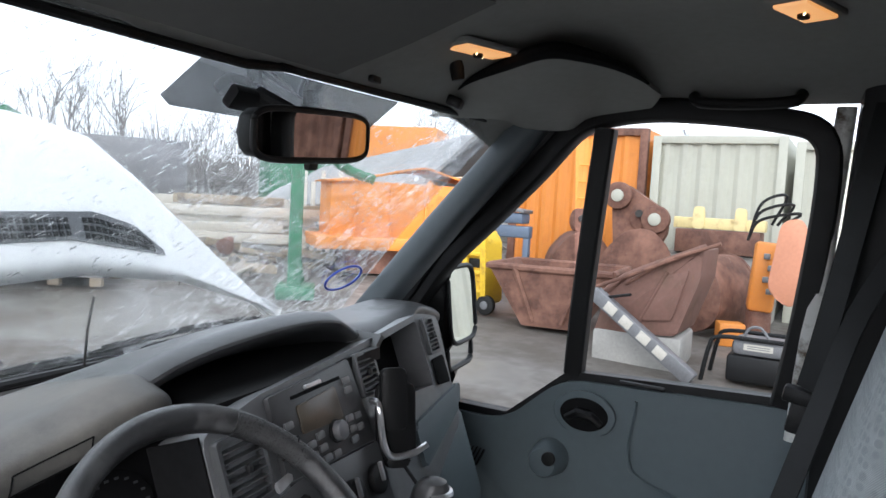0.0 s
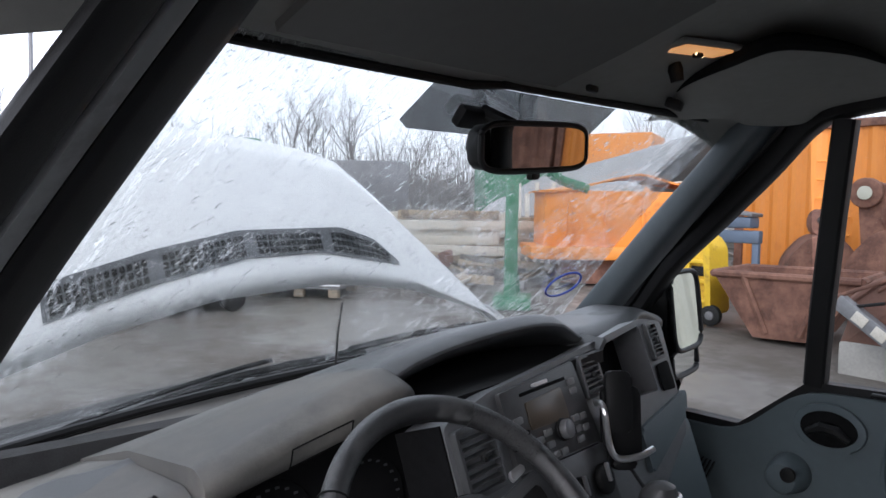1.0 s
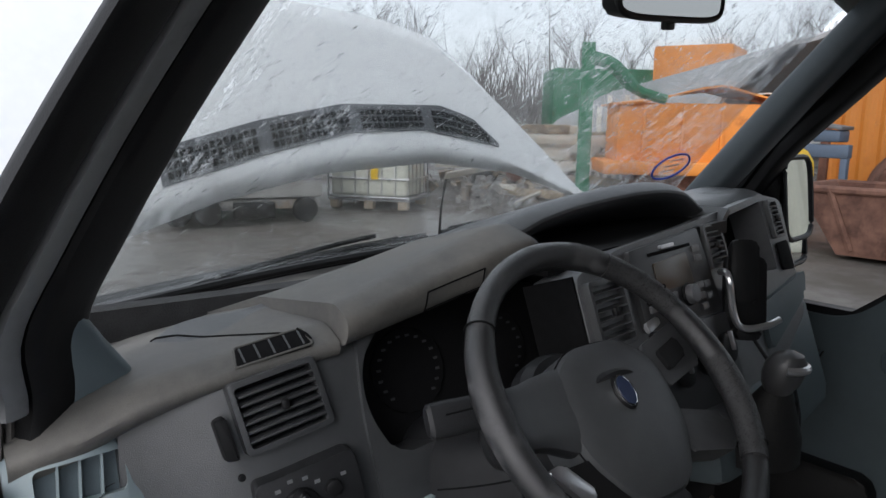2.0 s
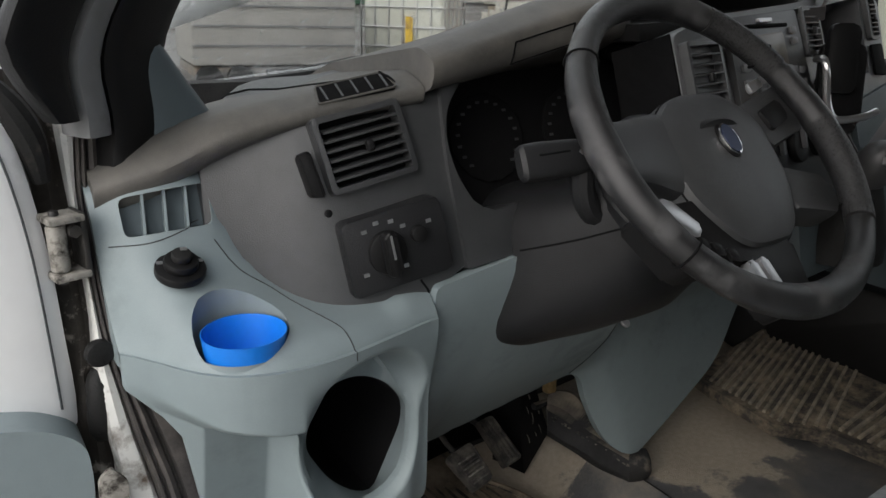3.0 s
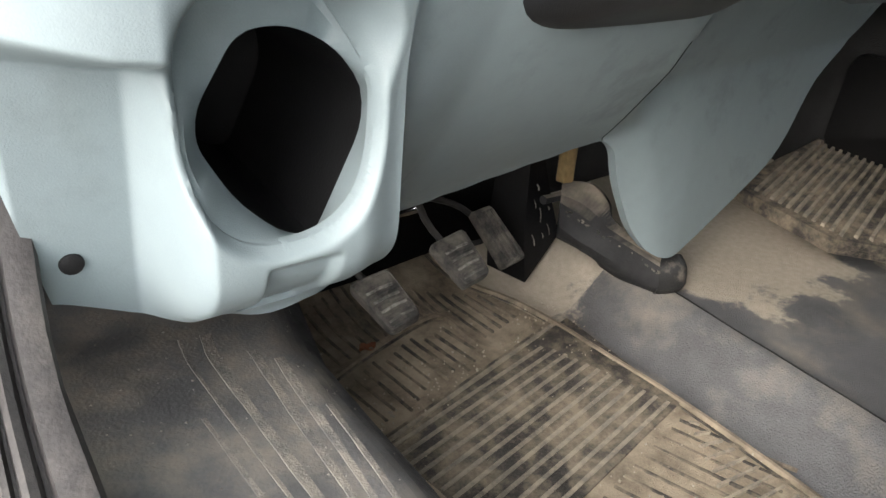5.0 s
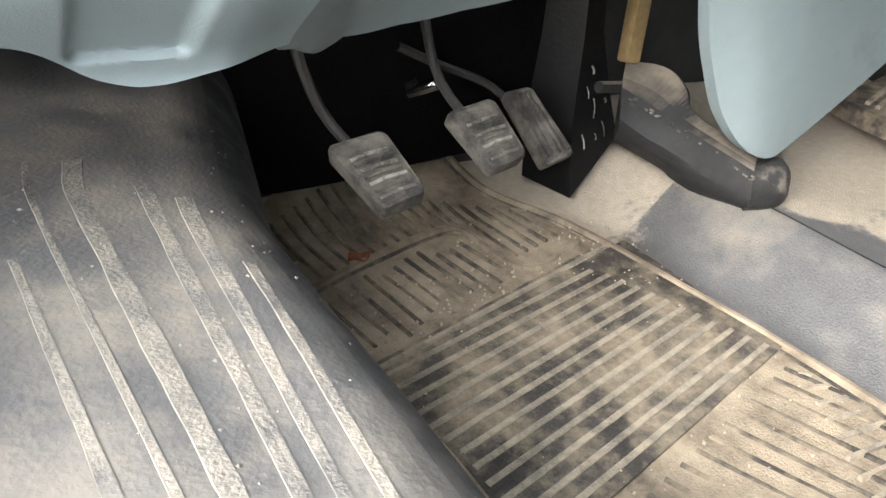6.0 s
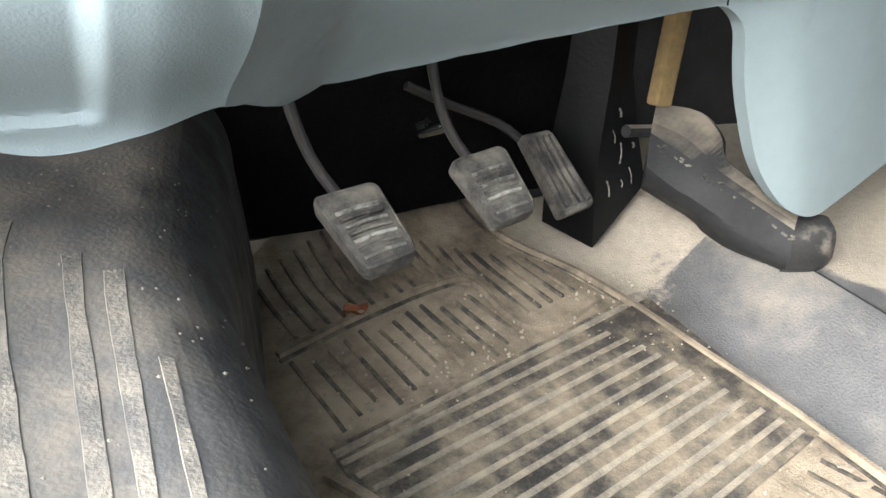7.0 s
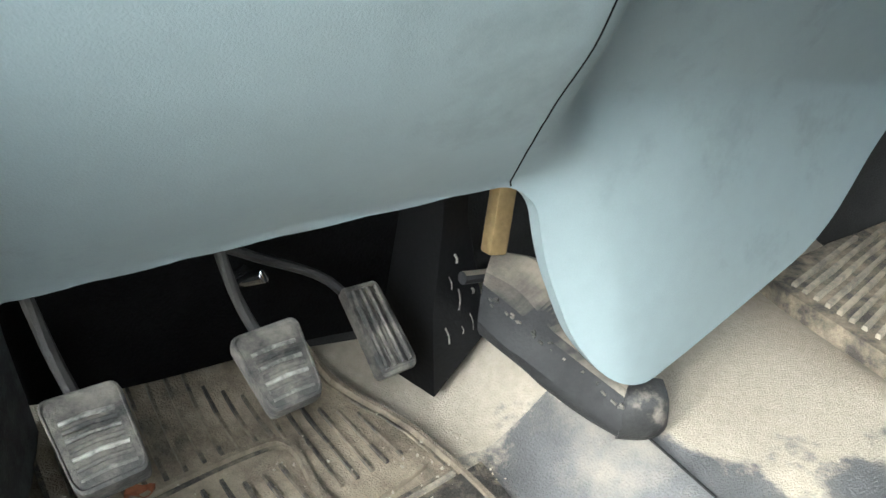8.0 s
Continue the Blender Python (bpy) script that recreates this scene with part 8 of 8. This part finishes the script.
# diagonal drawbar
DB = empty_at("drawbar", (6.4, 1.35, yard(6.4, 1.3)), "grey steel drawbar with white stripes leaning on the skip", "drawbar")
a, c = Vector((6.45, 1.88, yard(6.45, 1.88) + 0.72)), Vector((6.35, 0.82, yard(6.35, 0.82) + 0.05))
mid = (a + c) / 2
ang = math.degrees(math.atan2((a - c).z, (a - c).y))
part("bar", box(tuple(mid), (0.12, (a - c).length, 0.14), (ang, 0, -6), 0.012), GREY, DB)
for k in (0.3, 0.46, 0.64, 0.8):
    p = c + (a - c) * k
    part("stripe", box((p.x - 0.055, p.y, p.z), (0.02, 0.13, 0.10), (ang, 0, -6), 0.004), PALE, DB, "white painted stripe")
part("rod", tube([a + Vector((0, 0.05, 0.02)), a + Vector((0.1, -0.55, 0.3)), a + Vector((0.2, -0.95, 0.5))], 0.02, 8), RUST, DB)
part("lever", tube([a + Vector((0, -0.1, -0.05)), a + Vector((-0.05, -0.4, 0.02))], 0.016, 8), BLACK, DB)
# generator in a tube frame
z = yard(6.85, 0.4)
GEN = empty_at("generator", (6.85, 0.4, z), "portable generator in a black tube frame with a white label", "generator")
for xx in (6.62, 7.1):
    part("frame_loop", tube(curve_path([(xx, 0.80, z + 0.0), (xx, 0.74, z + 0.35), (xx, 0.66, z + 0.46), (xx, 0.3, z + 0.47), (xx, -0.05, z + 0.46), (xx, -0.1, z + 0.35), (xx, -0.12, z)], 24), 0.022, 8), BLACK, GEN)
part("tank", box((6.86, 0.26, z + 0.38), (0.42, 0.56, 0.16), bev=0.05), GREY, GEN, "grey fuel tank")
part("engine", box((6.86, 0.28, z + 0.17), (0.42, 0.6, 0.26), bev=0.03), BLACK, GEN)
part("label_plate", box((6.645, 0.3, z + 0.39), (0.004, 0.26, 0.06)), PALE, GEN, "white label with unreadable print")
for k in range(2):
    part("print_bar", box((6.6425, 0.3, z + 0.40 - 0.02 * k), (0.003, 0.2, 0.008)), GREY, GEN)
part("handle", tube(curve_path([(6.75, 0.45, z + 0.46), (6.75, 0.4, z + 0.56), (6.75, 0.3, z + 0.57), (6.75, 0.22, z + 0.47)], 12), 0.014, 8), GREY, GEN)
# yellow machine on wheels, blue-grey steel frame behind
z = yard(7.8, 3.85)
YM = empty_at("yellow_machine", (7.8, 3.85, z), "small yellow wheeled machine", "machine")
YMX = Matrix.Translation((0, -0.25, z))
part("body", prism(rounded([(3.95, 0.12), (4.22, 0.12), (4.34, 0.55), (4.26, 1.0), (4.12, 1.12), (4.0, 0.95)], 0.05), 7.65, 8.1, "x", 0.03, m=YMX), YELLOW, YM)
part("mast", prism(rounded([(3.93, 0.16), (4.0, 0.16), (4.06, 0.98), (3.98, 1.02)], 0.02), 7.56, 7.65, "x", 0.01, m=YMX), YELLOW, YM)
part("mast", prism(rounded([(4.22, 0.16), (4.29, 0.16), (4.30, 0.72), (4.23, 0.78)], 0.02), 7.56, 7.65, "x", 0.01, m=YMX), YELLOW, YM)
for k in range(3):
    part("cross_bar", box((7.6, 3.88, z + 0.3 + 0.24 * k), (0.06, 0.24, 0.05), (0, 0, 0), 0.008), YELLOW, YM)
part("dark_panel", box((7.63, 3.9, z + 0.66), (0.03, 0.18, 0.12), (0, 0, 0), 0.01), BLACK, YM)
for yy in (3.69, 4.04):
    w = part("wheel", disc((7.6, yy, z + 0.13), 0.13, 0.09, (0, 90, 0), 20, 0.02), RUBBER, YM, "small black wheel")
    part("hub", disc((7.55, yy, z + 0.13), 0.055, 0.03, (0, 90, 0), 14, 0.006), GREY, w)
z = yard(9.2, 4.2)
SF = empty_at("steel_frame", (9.2, 4.2, z), "blue-grey steel frame with a flat top box", "frame")
for yy in (3.85, 4.35):
    part("leg", box((9.15, yy, z + 0.5), (0.09, 0.09, 1.0), bev=0.01), STEELBLUE, SF)
part("cross_beam", box((9.15, 4.1, z + 1.0), (0.14, 0.62, 0.18), bev=0.02), STEELBLUE, SF)
part("top_box", box((9.2, 4.08, z + 1.2), (0.3, 0.36, 0.16), (0, 0, 0), 0.03), STEELBLUE, SF)
part("plate", box((9.2, 4.08, z + 1.33), (0.36, 0.42, 0.05), (8, 0, 0), 0.01), GREY, SF)

# orange hut with a sagging sheet on it, grey sheeting heap behind
z = yard(9.8, 6.6)
HUT = empty_at("orange_tank", (9.9, 6.5, z), "orange steel tank body with a sagging cover and rusty base", "tank")
hm = pose(9.75, 6.55, z, 0, 0, -42)
def hut_box(name, c, s, mat, label="", bev=0.02):
    b = box(c, s, (0, 0, 0), bev)
    bmesh.ops.transform(b, matrix=hm, verts=b.verts)
    return part(name, b, mat, HUT, label)


hut_box("body", (0, 0, 1.05), (2.6, 1.2, 0.95), ORANGE)
hut_box("ledge", (-0.1, -0.2, 0.52), (2.9, 1.5, 0.2), ORANGE)
hut_box("skirt", (0.1, 0, 0.25), (2.2, 1.1, 0.5), RUST, "rusty skirt")
for k in (-0.9, -0.3, 0.3, 0.9):
    hut_box("rib", (k, -0.62, 1.05), (0.06, 0.06, 0.9), ORANGE)
hut_box("print_bar", (0.65, -0.965, 0.53), (0.5, 0.01, 0.05), RUST)
b = sheet(lambda u, v: tuple(hm @ Vector((-1.4 + 2.8 * u, -0.68 + 1.36 * v, 1.56 + 0.22 * (1 - abs(2 * u - 1.2)) - 0.04 * math.sin(9 * u) * (v < 0.2)))), 24, 6, 0.03)
part("cover", b, ORANGE, HUT, "sagging orange cover")
b = sheet(lambda u, v: tuple(hm @ Vector((0.1 + 1.3 * u, -0.6 + 1.2 * v, 1.78 - 0.15 * u + 0.03 * math.sin(11 * u)))), 12, 6, 0.02)
part("tarpaulin", b, PALE, HUT, "pale sheet on top")
z = yard(17, 11)
solo("sheeted_heap", sheet(lambda u, v: (14 + 6.5 * u, 9.2 + 5 * v - 3.6 * u, z + 0.2 + 2.9 * math.sin(math.pi * min(max(u, 0.02), 0.98)) ** 0.6 * (1 - 0.4 * v) + 0.06 * math.sin(30 * u)), 30, 8, 0.1), TARP, "grey sheeted heap behind the orange tank", "heap")
solo("white_van", box((21.5, 9.0, yard(21.5, 9) + 1.2), (2.0, 5.0, 2.4), (0, 0, 30), 0.3, 4), WHITE, "white box van parked behind the heap", "van")
solo("orange_cabin", box((22, 14.5, yard(22, 14.5) + 1.6), (2.4, 2.6, 3.2), (0, 0, 20), 0.1), ORANGE, "orange digger cab far across the yard", "digger cab")

# green crane post with a jib
z = yard(6.5, 6.0)
GP = empty_at("crane_post", (6.5, 6.0, z), "green painted steel post with a short jib", "post")
part("post", box((6.5, 6.0, z + 1.15), (0.17, 0.17, 2.35), (0, 0, 45), 0.012), GREEN, GP)
part("jib", tube(curve_path([(6.5, 6.0, z + 2.15), (6.75, 5.8, z + 2.05), (7.0, 5.6, z + 1.75), (7.3, 5.35, z + 1.62)], 16), [0.09] * 10 + [0.07] * 6, 8), GREEN, GP)
part("foot", box((6.55, 6.0, z + 0.08), (0.7, 0.5, 0.16), (0, 0, 40), 0.02), GREEN, GP)
part("brace", tube([(6.5, 6.0, z + 0.9), (6.95, 6.25, z + 0.05)], 0.05, 6), GREEN, GP)

# planks: stacked and leaning
random.seed(7)
def plank(p, q, w, t, mat, label, group):
    p, q = Vector(p), Vector(q)
    d = q - p
    m = onto((p + q) / 2, d, Vector((0.3, -0.4, 0.9)))
    b = box((0, 0, 0), (d.length, w, t), bev=0.006)
    bmesh.ops.transform(b, matrix=m, verts=b.verts)
    return solo("plank", b, mat, label, "plank", group)


for k in range(16):
    x, y = 8.3 + random.uniform(-0.5, 0.5), 9.0 + random.uniform(-0.35, 0.35)
    hgt = yard(x, y) + 0.35 + 0.045 * k
    a = radians(-40 + random.uniform(-9, 9))
    l = random.uniform(0.9, 1.5)
    plank((x - l * math.cos(a), y - l * math.sin(a), hgt), (x + l * math.cos(a), y + l * math.sin(a), hgt + random.uniform(-0.03, 0.05)), 0.16, 0.035, PALE if k % 3 else WOOD, "weathered plank in a loose stack", "stacked planks")
for k in range(9):
    f = k / 8
    x, y = 9.3 + 0.95 * f, 8.5 - 0.75 * f
    plank((x, y, yard(x, y) + 0.05), (x + 0.28 + random.uniform(-0.1, 0.1), y + 0.2, yard(x, y) + 1.55 + random.uniform(-0.2, 0.15)), 0.085, 0.03, PALE, "pale slat leaning upright", "leaning slats")
for k in range(26):
    x, y = random.uniform(6.2, 9.5), random.uniform(7.2, 9.6)
    a = random.uniform(0, math.pi)
    l = random.uniform(0.3, 0.8)
    hgt = yard(x, y) + random.uniform(0.06, 0.35)
    plank((x - l * math.cos(a), y - l * math.sin(a), hgt), (x + l * math.cos(a), y + l * math.sin(a), hgt + random.uniform(-0.05, 0.15)), random.uniform(0.06, 0.14), 0.03, random.choice((WOOD, WOOD, PALE, DEBRIS)), "scrap board on the debris heap", "scrap boards")
b = bmesh.new()
for k in range(420):
    x = random.uniform(5.8, 16)
    y = random.uniform(7.0, 9.8) + (x - 6) * random.uniform(-0.2, 0.7)
    r = random.uniform(0.05, 0.24)
    bmesh.ops.create_cube(b, size=1.0, matrix=pose(x, y, yard(x, y) + r * random.uniform(0.2, 0.9), random.uniform(0, 180), random.uniform(0, 180), random.uniform(0, 180)) @ Matrix.Diagonal((r, r * random.uniform(0.3, 1), r * random.uniform(0.15, 0.6), 1)))
solo("scrap_heap", b, DEBRIS, "heap of mixed scrap and rubble along the yard", "scrap heap", kind="stuff", smooth=0)
solo("road_cone", disc((7.4, 8.2, yard(7.4, 8.2) + 0.42), 0.14, 0.34, (0, 70, 30), 20, 0.01, r2=0.04), PINK, "red and white cone lying on the heap", "cone")

# caged liquid tank on a pallet
z = yard(4.9, 8.45)
IBC = empty_at("liquid_tank", (4.9, 8.45, z), "white plastic liquid tank in a galvanised cage on a pallet", "tank")
im = pose(4.9, 8.45, z, 0, 0, -52)
def ibc_part(name, b, mat, label=""):
    bmesh.ops.transform(b, matrix=im, verts=b.verts)
    return part(name, b, mat, IBC, label)


ibc_part("bottle", box((0, 0, 0.66), (1.14, 0.94, 0.98), bev=0.07, seg=3), TANK, "milky plastic bottle")
for sx in (-1, 1):
    for k in range(7):
        u = -0.59 + 1.18 * k / 6
        ibc_part("cage_bar", tube([(u, sx * 0.49, 0.14), (u, sx * 0.49, 1.2)], 0.013, 6), SILVER)
    for k in range(6):
        u = -0.49 + 0.98 * k / 5
        ibc_part("cage_bar", tube([(sx * 0.59, u, 0.14), (sx * 0.59, u, 1.2)], 0.013, 6), SILVER)
for k in range(5):
    zz = 0.17 + 0.255 * k
    ibc_part("cage_ring", tube([(-0.6, -0.5, zz), (0.6, -0.5, zz), (0.6, 0.5, zz), (-0.6, 0.5, zz)], 0.014, 6, closed=True), SILVER)
for u in (-0.5, 0, 0.5):
    ibc_part("pallet_block", box((u, -0.42, 0.06), (0.14, 0.12, 0.12), bev=0.01), WOOD)
    ibc_part("pallet_block", box((u, 0.42, 0.06), (0.14, 0.12, 0.12), bev=0.01), WOOD)
ibc_part("pallet_deck", box((0, 0, 0.13), (1.2, 1.0, 0.03), bev=0.005), GREY)
ibc_part("label_strip", box((0.1, -0.51, 0.62), (0.1, 0.01, 0.4)), YELLOW, "yellow label strip")
# grey tipper box with a dark underside
z = yard(2.7, 8.2)
TB = empty_at("trailer", (2.7, 8.2, z), "dirty grey box trailer on dark wheels", "trailer")
tm = pose(2.72, 8.35, z, 0, 0, -10)
def tb_part(name, b, mat, label="", parent=None):
    bmesh.ops.transform(b, matrix=tm, verts=b.verts)
    return part(name, b, mat, parent or TB, label)


tb_part("box", box((0, 0.4, 0.75), (1.95, 1.6, 0.85), bev=0.03), CONCRETE, "grey trailer body")
tb_part("chassis", box((0, 0.4, 0.24), (1.9, 1.5, 0.12), bev=0.02), DEBRIS)
for u in (-0.8, -0.45, 0.75):
    w = tb_part("wheel", disc((u, -0.36, 0.17), 0.16, 0.14, (90, 0, 0), 20, 0.03), RUBBER, "dark wheel")
for u in (0.1,):
    tb_part("locker", box((u, -0.36, 0.18), (0.5, 0.2, 0.2), bev=0.02), BLACK)
for k in range(3):
    tb_part("seam", box((0, -0.41, 0.55 + 0.22 * k), (1.9, 0.02, 0.02)), GREY)
# aerial on the bonnet hinge side
solo("aerial", tube([(0.062, 0.75, 0.836), (0.068, 0.75, 0.929), (0.079, 0.75, 0.992)], 0.0028, 6), BLACK, "thin black rod standing behind the windscreen", "rod")

# far fence and sheds
z = yard(14, 22)
for k, (x, y, w, h, mt) in enumerate(((10, 24, 5, 2.6, GREEN), (16, 23, 4.5, 2.0, GREY), (22, 19, 4, 2.4, GREEN), (4, 26, 5, 2.2, DEBRIS), (-3, 27, 6, 2.0, DEBRIS))):
    solo("shed", box((x, y, yard(x, y) + h / 2), (w, 3.0, h), (0, 0, -38), 0.05), mt, "low weathered shed across the yard", "shed", "far sheds")
solo("lamp_post", tube([(6.2, 29, yard(6, 29)), (6.2, 29, yard(6, 29) + 9.5)], [0.1, 0.06], 8), GREY, "thin grey lamp post far behind the yard", "lamp post")


# ---- bare trees ----
def bare_tree(seed, height):
    rnd = random.Random(seed)
    trunk, crown = bmesh.new(), bmesh.new()
    def limb(p, d, l, r, depth):
        n = 3
        b = crown if depth else trunk
        pts, q = [p], p
        for i in range(n):
            d = (d + Vector((rnd.uniform(-1, 1), rnd.uniform(-1, 1), rnd.uniform(-0.3, 0.6))) * 0.14).normalized()
            q = q + d * l / n
            pts.append(q)
        k = 5 if depth == 0 else 3
        rings = []
        for i, s in enumerate(pts):
            rr = r * (1 - 0.55 * i / n)
            e1 = d.orthogonal().normalized()
            e2 = d.cross(e1)
            rings.append([b.verts.new(s + (e1 * math.cos(2 * math.pi * j / k) + e2 * math.sin(2 * math.pi * j / k)) * rr) for j in range(k)])
        for r0, r1 in zip(rings, rings[1:]):
            for j in range(k):
                b.faces.new((r0[j], r0[(j + 1) % k], r1[(j + 1) % k], r1[j]))
        if depth < 4:
            for i in range(rnd.randint(3, 4) if depth else 8):
                t = rnd.uniform(0.25, 1.0)
                at = pts[min(int(t * n), n - 1)].lerp(pts[min(int(t * n) + 1, n)], (t * n) % 1)
                nd = (d * rnd.uniform(0.5, 1.0) + Vector((rnd.uniform(-1, 1), rnd.uniform(-1, 1), rnd.uniform(0.0, 0.8))) * 0.75).normalized()
                limb(at, nd, l * rnd.uniform(0.45, 0.68), r * 0.42, depth + 1)
    limb(Vector((0, 0, -0.3)), Vector((0, 0, 1)), height * 0.62, height * 0.014, 0)
    return trunk, crown


random.seed(21)
kinds = []
for k in range(4):
    th = empty_at("bare_tree", (0, 0, 0), "leafless winter tree behind the yard", "tree", "bare trees")
    for nm, bm in zip(("trunk", "crown"), bare_tree(30 + k, 9.0)):
        ob = new(nm, mesh_of(bm, nm, BARK, 0))
        ob.parent = th
    kinds.append(th)
spots = []
for k in range(64):
    az = radians(-4 + 84 * (k + random.uniform(-0.4, 0.4)) / 63)
    d = random.uniform(34, 58)
    spots.append((d * math.sin(az), d * math.cos(az)))
for k, (x, y) in enumerate(spots):
    sc = random.uniform(0.5, 0.8)
    m = pose(x, y, yard(x, y) if math.hypot(x, y) < 45 else 1.4, 0, 0, random.uniform(0, 360))
    if k < 4:
        kinds[k].matrix_basis = m
        kinds[k].scale = (sc, sc, sc)
    else:
        t = copy_thing(kinds[k % 4], m)
        t.scale = (sc, sc, sc)
# low brush in front of the trees
b = bmesh.new()
for k in range(5200):
    az = radians(random.uniform(-8, 88))
    d = random.uniform(30, 60)
    x, y = d * math.sin(az), d * math.cos(az)
    h = random.uniform(0.8, 3.4) * (1.6 if random.random() < 0.1 else 1)
    z = -0.6 + (0.03 * x + 0.045 * y) * min(1, 45 / max(x, y))
    dx, dy = random.uniform(-0.35, 0.35) * h, random.uniform(-0.35, 0.35) * h
    w = random.uniform(0.015, 0.05)
    v = [b.verts.new((x - w, y + w, z)), b.verts.new((x + w, y - w, z)), b.verts.new((x + w, y + w, z)), b.verts.new((x + dx, y + dy, z + h))]
    for f in ((0, 1, 3), (1, 2, 3), (2, 0, 3)):
        b.faces.new([v[i] for i in f])
solo("brush", b, FOREST, "bare grey brush along the edge of the yard", "brush", kind="stuff", smooth=0)
